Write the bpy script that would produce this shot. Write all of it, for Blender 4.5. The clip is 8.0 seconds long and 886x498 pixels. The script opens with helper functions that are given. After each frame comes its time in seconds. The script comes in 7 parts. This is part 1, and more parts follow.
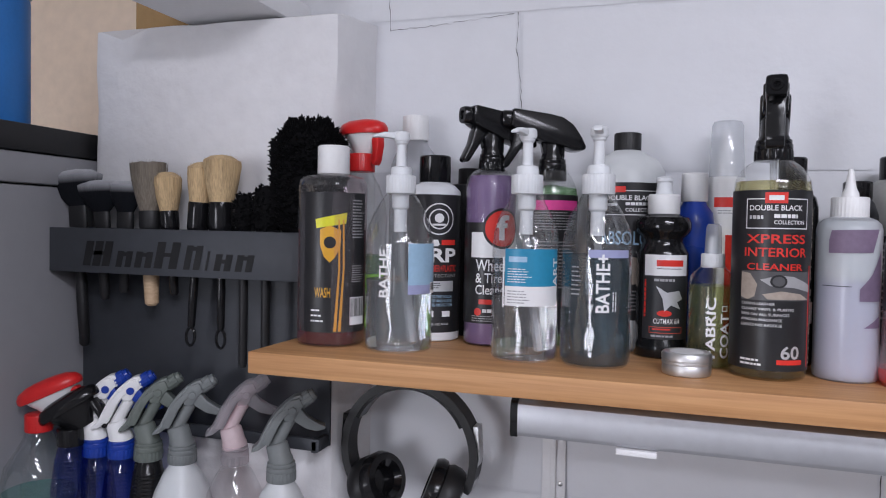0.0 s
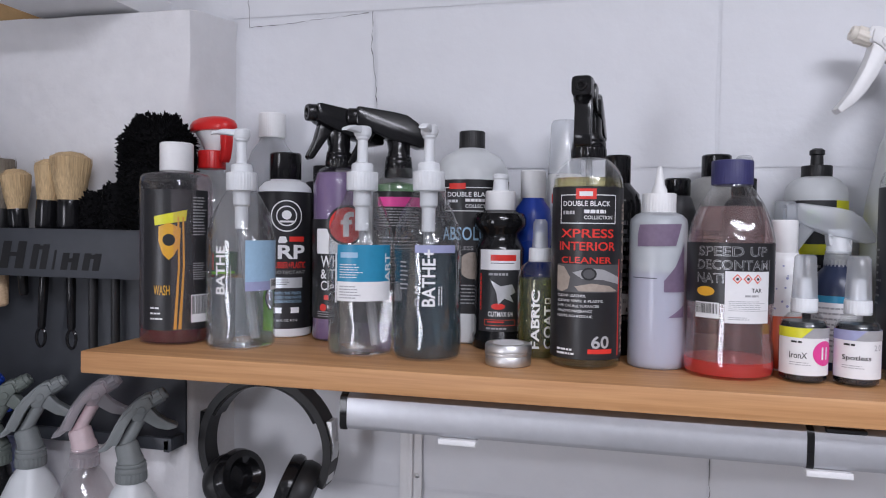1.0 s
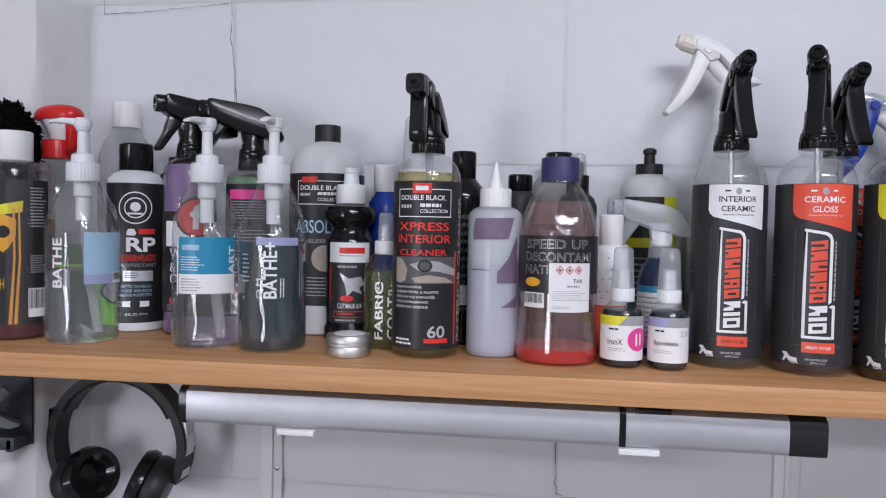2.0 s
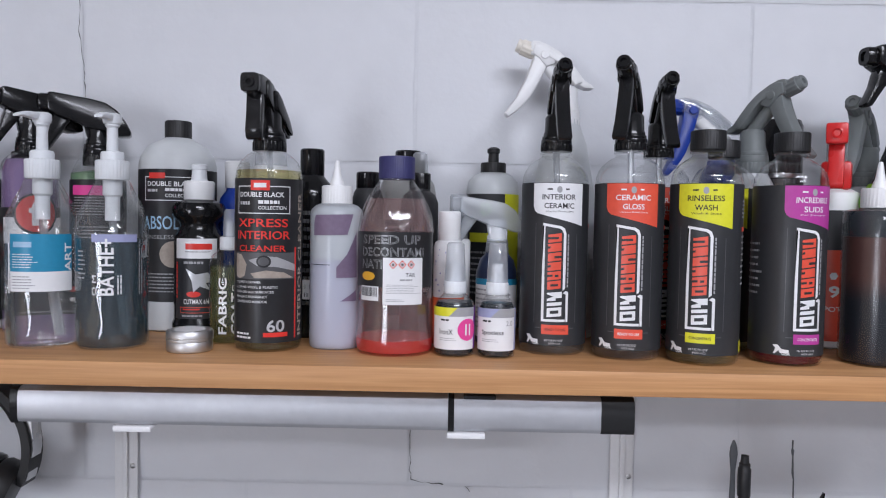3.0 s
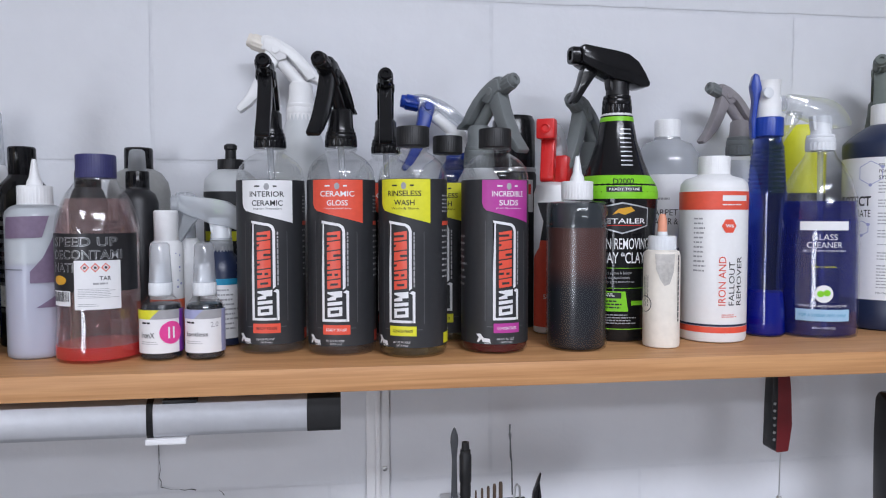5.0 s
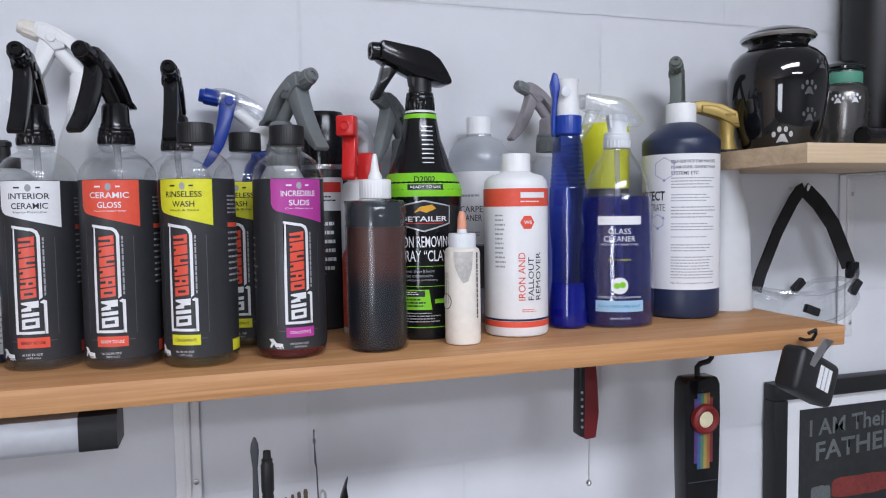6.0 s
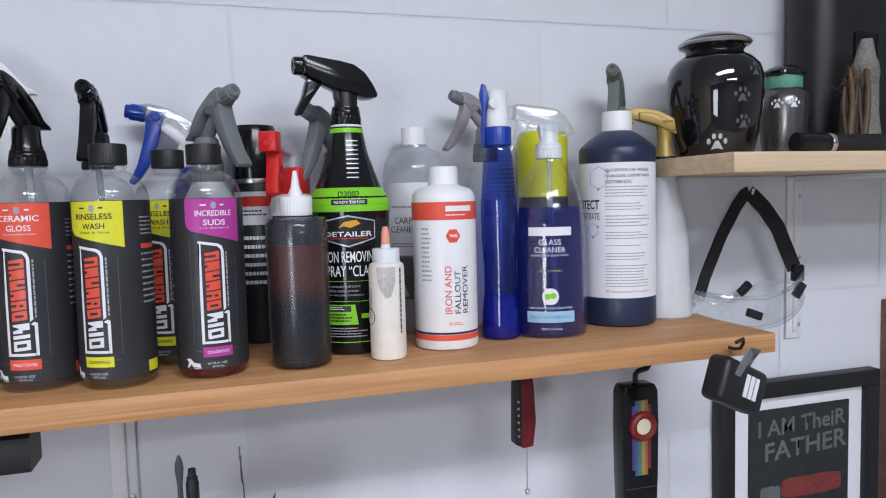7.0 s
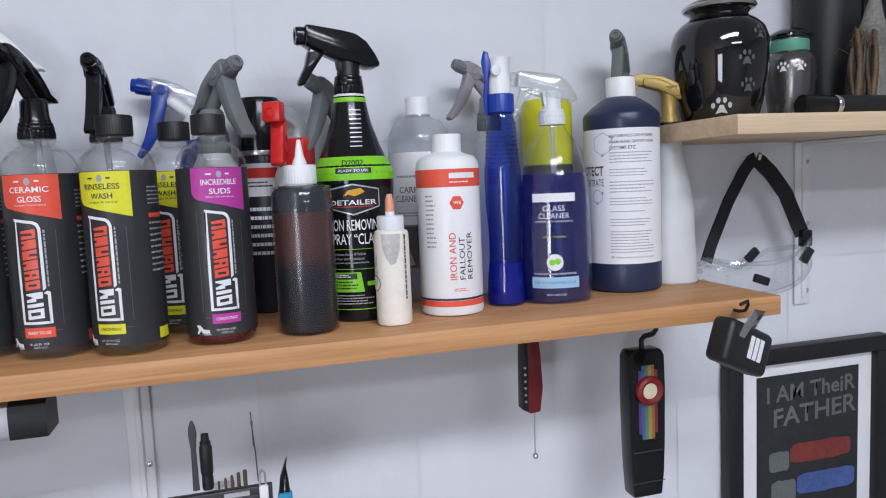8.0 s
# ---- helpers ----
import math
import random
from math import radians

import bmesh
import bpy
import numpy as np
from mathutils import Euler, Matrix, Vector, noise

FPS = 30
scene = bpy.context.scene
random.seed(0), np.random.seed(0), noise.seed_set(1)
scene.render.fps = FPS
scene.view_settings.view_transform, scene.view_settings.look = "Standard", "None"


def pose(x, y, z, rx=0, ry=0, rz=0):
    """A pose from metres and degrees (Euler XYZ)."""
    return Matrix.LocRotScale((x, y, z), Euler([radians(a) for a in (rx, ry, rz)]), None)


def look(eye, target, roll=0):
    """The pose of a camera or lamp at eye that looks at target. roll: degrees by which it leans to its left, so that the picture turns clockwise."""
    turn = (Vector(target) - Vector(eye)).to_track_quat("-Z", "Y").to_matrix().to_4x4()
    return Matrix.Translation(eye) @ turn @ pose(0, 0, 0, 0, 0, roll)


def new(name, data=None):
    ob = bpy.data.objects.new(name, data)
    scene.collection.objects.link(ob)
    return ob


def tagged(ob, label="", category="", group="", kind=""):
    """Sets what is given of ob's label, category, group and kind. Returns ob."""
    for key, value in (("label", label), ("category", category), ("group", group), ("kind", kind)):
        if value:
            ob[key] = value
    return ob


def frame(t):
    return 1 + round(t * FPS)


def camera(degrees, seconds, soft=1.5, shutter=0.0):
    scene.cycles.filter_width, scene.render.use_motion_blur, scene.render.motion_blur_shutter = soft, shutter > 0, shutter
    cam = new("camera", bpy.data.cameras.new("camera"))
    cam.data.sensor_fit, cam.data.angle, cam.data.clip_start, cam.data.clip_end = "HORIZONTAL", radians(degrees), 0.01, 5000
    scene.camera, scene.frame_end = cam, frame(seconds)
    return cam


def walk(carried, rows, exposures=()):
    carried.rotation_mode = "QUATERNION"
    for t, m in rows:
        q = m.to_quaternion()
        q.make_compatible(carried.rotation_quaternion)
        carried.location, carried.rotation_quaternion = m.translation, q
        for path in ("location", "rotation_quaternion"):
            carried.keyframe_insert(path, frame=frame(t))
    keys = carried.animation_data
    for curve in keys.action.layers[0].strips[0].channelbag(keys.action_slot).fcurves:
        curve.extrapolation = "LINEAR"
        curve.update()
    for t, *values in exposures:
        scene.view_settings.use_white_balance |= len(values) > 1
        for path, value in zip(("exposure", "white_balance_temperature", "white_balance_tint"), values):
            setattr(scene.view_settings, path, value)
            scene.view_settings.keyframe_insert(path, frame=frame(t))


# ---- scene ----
cam = camera(63.9, 8.0, 1.1)
PATH = [
    (0, (0.006, 0.001, 1.548), (-0.606, 1.904, 1.489), 1.1),
    (0.5, (0.063, 0.014, 1.545), (-0.467, 1.941, 1.481), 0.9),
    (1, (0.11, 0.019, 1.548), (-0.356, 1.963, 1.486), 0.8),
    (1.5, (0.15, 0.024, 1.546), (-0.218, 1.989, 1.478), 0.6),
    (2, (0.184, 0.019, 1.547), (-0.066, 2.002, 1.476), 1.1),
    (3.3, (0.277, -0.001, 1.553), (0.314, 1.997, 1.466), 1.0),
    (3.5, (0.289, 0.0, 1.554), (0.356, 1.997, 1.47), 1.0),
    (4, (0.328, 0.0, 1.554), (0.438, 1.996, 1.479), 0.4),
    (5.5, (0.474, -0.009, 1.557), (0.89, 1.944, 1.439), -0.3),
    (6, (0.512, -0.009, 1.56), (1.091, 1.901, 1.439), -0.8),
    (6.5, (0.546, -0.021, 1.567), (1.179, 1.872, 1.445), -0.8),
    (7, (0.58, -0.028, 1.581), (1.168, 1.878, 1.436), -1.5),
    (7.5, (0.597, -0.04, 1.587), (1.154, 1.872, 1.406), -1.8),
    (8, (0.586, -0.038, 1.566), (1.135, 1.875, 1.372), -2.5),
]
walk(cam, [(t, look(eye, target, roll)) for t, eye, target, roll in PATH], [(0, 0.0, 6650, 13), (2, 0.0, 6600, 12), (4, 0.0, 6500, 10), (8, 0.0, 6450, 9)])

# ---- world and lamps ----
world = bpy.data.worlds.new("garage_world")
scene.world = world
world.use_nodes = True
world.node_tree.nodes["Background"].inputs[0].default_value = (0.75, 0.82, 0.95, 1)
world.node_tree.nodes["Background"].inputs[1].default_value = 0.12
LAMP_POWER = 34.0
LAMP_COLOUR = (0.90, 0.94, 1.085)
CEIL = 2.55
# middle of each ceiling batten and its turn about the vertical
# the second one is an added fill lamp with no known source
BATTENS = [(0.80, -0.85, 0), (1.30, -2.2, 0)]
for bx, by, turn in BATTENS:
    lamp = bpy.data.lights.new("batten_light", "AREA")
    lamp.shape, lamp.size, lamp.size_y = "RECTANGLE", 1.2, 0.34
    lamp.energy, lamp.color = LAMP_POWER, LAMP_COLOUR
    new("batten_light", lamp).matrix_world = pose(bx, by, CEIL - 0.075, 0, 0, turn)
# daylight through the tall window in the unseen south wall
WIN_X0, WIN_X1, WIN_Z0, WIN_Z1 = -2.5, -1.3, 0.5, 2.1
sky = bpy.data.lights.new("window_light", "AREA")
sky.shape, sky.size, sky.size_y = "RECTANGLE", WIN_X1 - WIN_X0 - 0.1, WIN_Z1 - WIN_Z0 - 0.1
sky.energy, sky.color = 42.0, (0.91, 0.95, 1.085)
new("window_light", sky).matrix_world = pose((WIN_X0 + WIN_X1) / 2, -3.59, (WIN_Z0 + WIN_Z1) / 2, 90, 0, 0)

# ---- helpers ----
MM = 0.001
S = 1.4265          # top of the long shelf
WALL = 0.823        # face of the block wall


def finish(bm, name, material, smooth=True):
    bmesh.ops.recalc_face_normals(bm, faces=bm.faces[:])
    me = bpy.data.meshes.new(name)
    bm.to_mesh(me)
    bm.free()
    if smooth:
        me.polygons.foreach_set("use_smooth", [True] * len(me.polygons))
        me.set_sharp_from_angle(angle=radians(38))
    me.materials.append(material)
    return me


def part(name, bm, material, parent, label="", smooth=True):
    ob = new(name, finish(bm, name, material, smooth))
    ob.parent = parent
    if label:
        tagged(ob, label)
    return ob


def thing(name, m, label, category, group="", kind=""):
    ob = new(name)
    ob.empty_display_size = 0.03
    ob.matrix_world = m
    return tagged(ob, label, category, group, kind)


def solid(name, bm, material, label, category, group="", kind="", m=None, smooth=True):
    ob = new(name, finish(bm, name, material, smooth))
    if m is not None:
        ob.matrix_world = m
    return tagged(ob, label, category, group, kind)


def lathe(profile, n=36, sx=1.0, sy=1.0, at=(0, 0), power=2.0):
    """Turned body from (radius, height) pairs in millimetres; power above 2 squares it."""
    bm = bmesh.new()
    rings = []
    for r, z in profile:
        if r < 0.01:
            rings.append([bm.verts.new((at[0] * MM, at[1] * MM, z * MM))])
            continue
        ring = []
        for k in range(n):
            a = 2 * math.pi * k / n
            c, s = math.cos(a), math.sin(a)
            if power != 2.0:
                q = (abs(c) ** power + abs(s) ** power) ** (-1 / power)
                c, s = c * q, s * q
            ring.append(bm.verts.new(((at[0] + r * sx * c) * MM, (at[1] + r * sy * s) * MM, z * MM)))
        rings.append(ring)
    for a, b in zip(rings, rings[1:]):
        if len(a) == 1 and len(b) == 1:
            continue
        for k in range(n):
            k2 = (k + 1) % n
            if len(a) == 1:
                bm.faces.new((a[0], b[k], b[k2]))
            elif len(b) == 1:
                bm.faces.new((a[k], b[0], a[k2]))
            else:
                bm.faces.new((a[k], a[k2], b[k2], b[k]))
    if len(rings[0]) > 1:
        bm.faces.new(rings[0][::-1])
    if len(rings[-1]) > 1:
        bm.faces.new(rings[-1])
    return bm


def ribbed(r, z0, z1, ribs=28, depth=0.5, lip=0.8):
    """Cap or collar with upright ribs, in millimetres."""
    bm = bmesh.new()
    n = ribs * 4
    rings = []
    for z, dr, rib in ((z0, -lip, 0), (z0 + lip, 0, 1), (z1 - lip * 1.5, 0, 1), (z1 - lip * .5, -lip * .5, 0), (z1, -lip * 1.6, 0)):
        ring = []
        for k in range(n):
            a = 2 * math.pi * k / n
            q = r + dr - (depth if rib and k % 4 < 2 else 0)
            ring.append(bm.verts.new((q * math.cos(a) * MM, q * math.sin(a) * MM, z * MM)))
        rings.append(ring)
    for a, b in zip(rings, rings[1:]):
        for k in range(n):
            k2 = (k + 1) % n
            bm.faces.new((a[k], a[k2], b[k2], b[k]))
    bm.faces.new(rings[0][::-1])
    bm.faces.new(rings[-1])
    return bm


def prism(poly, w, bevel=1.2, y=0.0):
    """Side outline (x, z) in millimetres drawn out to width w, edges rounded."""
    bm = bmesh.new()
    a = [bm.verts.new((x * MM, (y - w / 2) * MM, z * MM)) for x, z in poly]
    b = [bm.verts.new((x * MM, (y + w / 2) * MM, z * MM)) for x, z in poly]
    bm.faces.new(a)
    bm.faces.new(b[::-1])
    for k in range(len(poly)):
        k2 = (k + 1) % len(poly)
        bm.faces.new((a[k], b[k], b[k2], a[k2]))
    bmesh.ops.recalc_face_normals(bm, faces=bm.faces[:])
    if bevel:
        bmesh.ops.bevel(bm, geom=bm.edges[:], offset=bevel * MM, segments=2, profile=0.5, affect="EDGES", clamp_overlap=True)
    return bm


def box(x0, x1, y0, y1, z0, z1, bevel=0.002, seg=2):
    bm = bmesh.new()
    bmesh.ops.create_cube(bm, size=1, matrix=Matrix.Translation(((x0 + x1) / 2, (y0 + y1) / 2, (z0 + z1) / 2)) @ Matrix.Diagonal((x1 - x0, y1 - y0, z1 - z0, 1)))
    if bevel:
        bmesh.ops.bevel(bm, geom=bm.edges[:], offset=bevel, segments=seg, profile=0.5, affect="EDGES", clamp_overlap=True)
    return bm


def tube(points, r, n=10, flat=1.0):
    """Round bar along points in metres."""
    bm = bmesh.new()
    pts = [Vector(p) for p in points]
    rings = []
    side = None
    for k, p in enumerate(pts):
        d = (pts[min(k + 1, len(pts) - 1)] - pts[max(k - 1, 0)]).normalized()
        if side is None:
            side = d.orthogonal().normalized()
        side = (side - d * side.dot(d)).normalized()
        up = d.cross(side)
        rr = r[k] if isinstance(r, (list, tuple)) else r
        rings.append([bm.verts.new(p + side * rr * math.cos(2 * math.pi * j / n) + up * rr * flat * math.sin(2 * math.pi * j / n)) for j in range(n)])
    for a, b in zip(rings, rings[1:]):
        for j in range(n):
            bm.faces.new((a[j], a[(j + 1) % n], b[(j + 1) % n], b[j]))
    bm.faces.new(rings[0][::-1])
    bm.faces.new(rings[-1])
    return bm


def strap(points, width, thick, across=(0, 1, 0)):
    """Flat band along points in metres, its width along across."""
    bm = bmesh.new()
    pts = [Vector(p) for p in points]
    w = Vector(across).normalized()
    rings = []
    for k, p in enumerate(pts):
        d = (pts[min(k + 1, len(pts) - 1)] - pts[max(k - 1, 0)]).normalized()
        u = (w - d * w.dot(d)).normalized()
        nrm = d.cross(u)
        rings.append([bm.verts.new(p + u * a * width / 2 + nrm * b * thick / 2) for a, b in ((-1, -1), (1, -1), (1, 1), (-1, 1))])
    for a, b in zip(rings, rings[1:]):
        for j in range(4):
            bm.faces.new((a[j], a[(j + 1) % 4], b[(j + 1) % 4], b[j]))
    bm.faces.new(rings[0][::-1])
    bm.faces.new(rings[-1])
    return bm


def fluted(bm, z0, z1, count, depth, twist=0.0):
    """Wavy flutes pressed into a turned wall between two heights (mm)."""
    for v in bm.verts:
        z = v.co.z / MM
        if z0 < z < z1:
            a = math.atan2(v.co.y, v.co.x)
            f = math.sin(math.pi * (z - z0) / (z1 - z0))
            r = math.hypot(v.co.x, v.co.y)
            k = 1 + depth * MM * f * (math.sin(count * a + twist * z) + .5 * math.sin(count * 1.7 * a - twist * z * 2)) / max(r, .001)
            v.co.x *= k
            v.co.y *= k
    return bm


def moved(bm, m):
    bm.transform(m)
    return bm


def joined(*bms):
    out = bms[0]
    for b in bms[1:]:
        me = bpy.data.meshes.new("join")
        b.to_mesh(me)
        b.free()
        out.from_mesh(me)
        bpy.data.meshes.remove(me)
    return out


# ---- materials ----
def material(name, colour, rough=0.5, metal=0.0, vary=0.08, grain=60.0, bump=0.0, bump_scale=300.0, coat=0.0, subsurface=0.0, spread=0.0, emit=0.0, transmission=0.0, ior=1.45, stretch=1.0):
    m = bpy.data.materials.new(name)
    m.use_nodes = True
    nt = m.node_tree
    bsdf = nt.nodes["Principled BSDF"]
    bsdf.inputs["Roughness"].default_value = rough
    bsdf.inputs["Metallic"].default_value = metal
    bsdf.inputs["Coat Weight"].default_value = coat
    bsdf.inputs["IOR"].default_value = ior
    bsdf.inputs["Transmission Weight"].default_value = transmission
    if subsurface:
        bsdf.inputs["Subsurface Weight"].default_value = subsurface
        bsdf.inputs["Subsurface Radius"].default_value = (0.01, 0.01, 0.01)
    tc = nt.nodes.new("ShaderNodeTexCoord")
    fine = nt.nodes.new("ShaderNodeTexNoise")
    fine.inputs["Scale"].default_value = grain * 4
    fine.inputs["Detail"].default_value = 6
    broad = nt.nodes.new("ShaderNodeTexNoise")
    broad.inputs["Scale"].default_value = grain / 4
    broad.inputs["Detail"].default_value = 3
    space = tc.outputs["Object"]
    if stretch != 1.0:
        mapping = nt.nodes.new("ShaderNodeMapping")
        mapping.inputs["Scale"].default_value = (1, 1, stretch)
        nt.links.new(space, mapping.inputs[0])
        space = mapping.outputs[0]
    nt.links.new(space, fine.inputs["Vector"])
    nt.links.new(space, broad.inputs["Vector"])
    both = nt.nodes.new("ShaderNodeMath")
    both.operation = "ADD"
    nt.links.new(fine.outputs[0], both.inputs[0])
    nt.links.new(broad.outputs[0], both.inputs[1])
    ramp = nt.nodes.new("ShaderNodeMapRange")
    ramp.inputs[1].default_value, ramp.inputs[2].default_value = 0.6, 1.4
    ramp.inputs[3].default_value, ramp.inputs[4].default_value = 1 - vary, 1 + vary
    nt.links.new(both.outputs[0], ramp.inputs[0])
    tint = nt.nodes.new("ShaderNodeVectorMath")
    tint.operation = "SCALE"
    tint.inputs[0].default_value = colour
    nt.links.new(ramp.outputs[0], tint.inputs["Scale"])
    nt.links.new(tint.outputs[0], bsdf.inputs["Base Color"])
    wear = nt.nodes.new("ShaderNodeMapRange")
    wear.inputs[1].default_value, wear.inputs[2].default_value = 0.3, 0.7
    wear.inputs[3].default_value, wear.inputs[4].default_value = max(rough - 0.06 - spread, 0.02), min(rough + 0.08 + spread, 1)
    nt.links.new(broad.outputs[0], wear.inputs[0])
    nt.links.new(wear.outputs[0], bsdf.inputs["Roughness"])
    if bump:
        rough_noise = nt.nodes.new("ShaderNodeTexNoise")
        rough_noise.inputs["Scale"].default_value = bump_scale
        rough_noise.inputs["Detail"].default_value = 5
        nt.links.new(space, rough_noise.inputs["Vector"])
        bn = nt.nodes.new("ShaderNodeBump")
        bn.inputs["Strength"].default_value = 0.6
        bn.inputs["Distance"].default_value = bump
        nt.links.new(rough_noise.outputs[0], bn.inputs["Height"])
        nt.links.new(bn.outputs[0], bsdf.inputs["Normal"])
    if emit:
        bsdf.inputs["Emission Color"].default_value = (*colour, 1)
        bsdf.inputs["Emission Strength"].default_value = emit
    return m


def clear_plastic(name, tint=(0.985, 0.99, 0.99), gloss=0.04, haze=0.0, ripple=0.0012, ripple_scale=45, sheen=0.055, stretch=1.0):
    """Thin clear bottle wall: lets light straight through, with a Fresnel gloss."""
    m = bpy.data.materials.new(name)
    m.use_nodes = True
    nt = m.node_tree
    nt.nodes.clear()
    out = nt.nodes.new("ShaderNodeOutputMaterial")
    see = nt.nodes.new("ShaderNodeBsdfTransparent")
    see.inputs[0].default_value = (*tint, 1)
    shine = nt.nodes.new("ShaderNodeBsdfGlossy")
    shine.inputs["Roughness"].default_value = gloss
    lw = nt.nodes.new("ShaderNodeLayerWeight")
    pw = nt.nodes.new("ShaderNodeMath")
    pw.operation = "POWER"
    pw.inputs[1].default_value = 2.6
    nt.links.new(lw.outputs["Facing"], pw.inputs[0])
    fres = nt.nodes.new("ShaderNodeMath")
    fres.operation = "MULTIPLY_ADD"
    fres.inputs[1].default_value, fres.inputs[2].default_value = 0.5, sheen
    nt.links.new(pw.outputs[0], fres.inputs[0])
    tc = nt.nodes.new("ShaderNodeTexCoord")
    nz = nt.nodes.new("ShaderNodeTexNoise")
    nz.inputs["Scale"].default_value = ripple_scale
    nz.inputs["Detail"].default_value = 2.5
    mp = nt.nodes.new("ShaderNodeMapping")
    mp.inputs["Scale"].default_value = (1, 1, stretch)
    nt.links.new(tc.outputs["Object"], mp.inputs[0])
    nt.links.new(mp.outputs[0], nz.inputs["Vector"])
    bn = nt.nodes.new("ShaderNodeBump")
    bn.inputs["Strength"].default_value = 0.35 if ripple < 0.003 else 0.9
    bn.inputs["Distance"].default_value = ripple
    nt.links.new(nz.outputs[0], bn.inputs["Height"])
    nt.links.new(bn.outputs[0], lw.inputs["Normal"])
    nt.links.new(bn.outputs[0], shine.inputs["Normal"])
    mix = nt.nodes.new("ShaderNodeMixShader")
    nt.links.new(fres.outputs[0], mix.inputs[0])
    nt.links.new(see.outputs[0], mix.inputs[1])
    nt.links.new(shine.outputs[0], mix.inputs[2])
    last = mix
    if haze:
        fog = nt.nodes.new("ShaderNodeBsdfDiffuse")
        fog.inputs[0].default_value = (0.8, 0.82, 0.85, 1)
        glow = nt.nodes.new("ShaderNodeBsdfTranslucent")
        glow.inputs[0].default_value = (0.8, 0.82, 0.85, 1)
        half = nt.nodes.new("ShaderNodeMixShader")
        half.inputs[0].default_value = 0.5
        nt.links.new(fog.outputs[0], half.inputs[1])
        nt.links.new(glow.outputs[0], half.inputs[2])
        veil = nt.nodes.new("ShaderNodeMixShader")
        veil.inputs[0].default_value = haze
        nt.links.new(mix.outputs[0], veil.inputs[1])
        nt.links.new(half.outputs[0], veil.inputs[2])
        last = veil
    nt.links.new(last.outputs[0], out.inputs[0])
    return m


def liquid(name, colour, haze=0.1):
    """Coloured liquid: light passes straight through and takes its tint, a little is scattered."""
    m = clear_plastic(name, tuple(math.sqrt(c) for c in colour), 0.05, haze)
    for node in m.node_tree.nodes:
        if node.type in {"BSDF_DIFFUSE", "BSDF_TRANSLUCENT"}:
            node.inputs[0].default_value = (*colour, 1)
    return m


def refracting(name, colour, bend=1.33):
    """Clear liquid that bends what is seen through it."""
    m = bpy.data.materials.new(name)
    m.use_nodes = True
    nt = m.node_tree
    bsdf = nt.nodes["Principled BSDF"]
    bsdf.inputs["Base Color"].default_value = (*colour, 1)
    bsdf.inputs["Roughness"].default_value = 0.0
    bsdf.inputs["IOR"].default_value = bend
    bsdf.inputs["Transmission Weight"].default_value = 1.0
    return m


def pine(name, a, b, scale=1.0):
    m = bpy.data.materials.new(name)
    m.use_nodes = True
    nt = m.node_tree
    bsdf = nt.nodes["Principled BSDF"]
    tc = nt.nodes.new("ShaderNodeTexCoord")
    mp = nt.nodes.new("ShaderNodeMapping")
    mp.inputs["Scale"].default_value = (1.2 * scale, 22 * scale, 40 * scale)
    nt.links.new(tc.outputs["Object"], mp.inputs[0])
    n1 = nt.nodes.new("ShaderNodeTexNoise")
    n1.inputs["Scale"].default_value = 3
    n1.inputs["Detail"].default_value = 7
    n1.inputs["Distortion"].default_value = 0.6
    nt.links.new(mp.outputs[0], n1.inputs["Vector"])
    mp2 = nt.nodes.new("ShaderNodeMapping")
    mp2.inputs["Scale"].default_value = (8, 300, 300)
    nt.links.new(tc.outputs["Object"], mp2.inputs[0])
    n2 = nt.nodes.new("ShaderNodeTexNoise")
    n2.inputs["Scale"].default_value = 2
    nt.links.new(mp2.outputs[0], n2.inputs["Vector"])
    add = nt.nodes.new("ShaderNodeMath")
    add.operation = "MULTIPLY_ADD"
    add.inputs[1].default_value = 0.35
    nt.links.new(n2.outputs[0], add.inputs[0])
    nt.links.new(n1.outputs[0], add.inputs[2])
    cr = nt.nodes.new("ShaderNodeValToRGB")
    cr.color_ramp.elements[0].position, cr.color_ramp.elements[0].color = 0.42, (*a, 1)
    cr.color_ramp.elements[1].position, cr.color_ramp.elements[1].color = 0.85, (*b, 1)
    nt.links.new(add.outputs[0], cr.inputs[0])
    nt.links.new(cr.outputs[0], bsdf.inputs["Base Color"])
    bsdf.inputs["Roughness"].default_value = 0.5
    bn = nt.nodes.new("ShaderNodeBump")
    bn.inputs["Strength"].default_value = 0.25
    bn.inputs["Distance"].default_value = 0.001
    nt.links.new(add.outputs[0], bn.inputs["Height"])
    nt.links.new(bn.outputs[0], bsdf.inputs["Normal"])
    return m


WALL_PAINT = material("painted_block", (0.70, 0.71, 0.74), 0.55, vary=0.035, grain=6, bump=0.0016, bump_scale=45)
JOINT_PAINT = material("painted_joint", (0.68, 0.69, 0.72), 0.55, vary=0.05, grain=20, bump=0.001, bump_scale=90)
PILLAR_PAINT = material("pillar_paint", (0.71, 0.705, 0.715), 0.5, vary=0.06, grain=10, bump=0.005, bump_scale=38)
CRACK = material("crack_shadow", (0.05, 0.05, 0.05), 0.9)
BEIGE = material("beige_block", (0.80, 0.66, 0.53), 0.8, vary=0.1, grain=10, bump=0.002, bump_scale=40)
CONCRETE = material("concrete", (0.24, 0.235, 0.23), 0.8, vary=0.15, grain=8, bump=0.001)
CEILING = material("ceiling_boards", (0.76, 0.76, 0.76), 0.8, vary=0.03, grain=6, bump=0.001)
WOOD = pine("shelf_wood", (0.40, 0.185, 0.070), (0.60, 0.32, 0.14))
WOOD_PALE = pine("pale_pine", (0.50, 0.36, 0.22), (0.68, 0.52, 0.34))
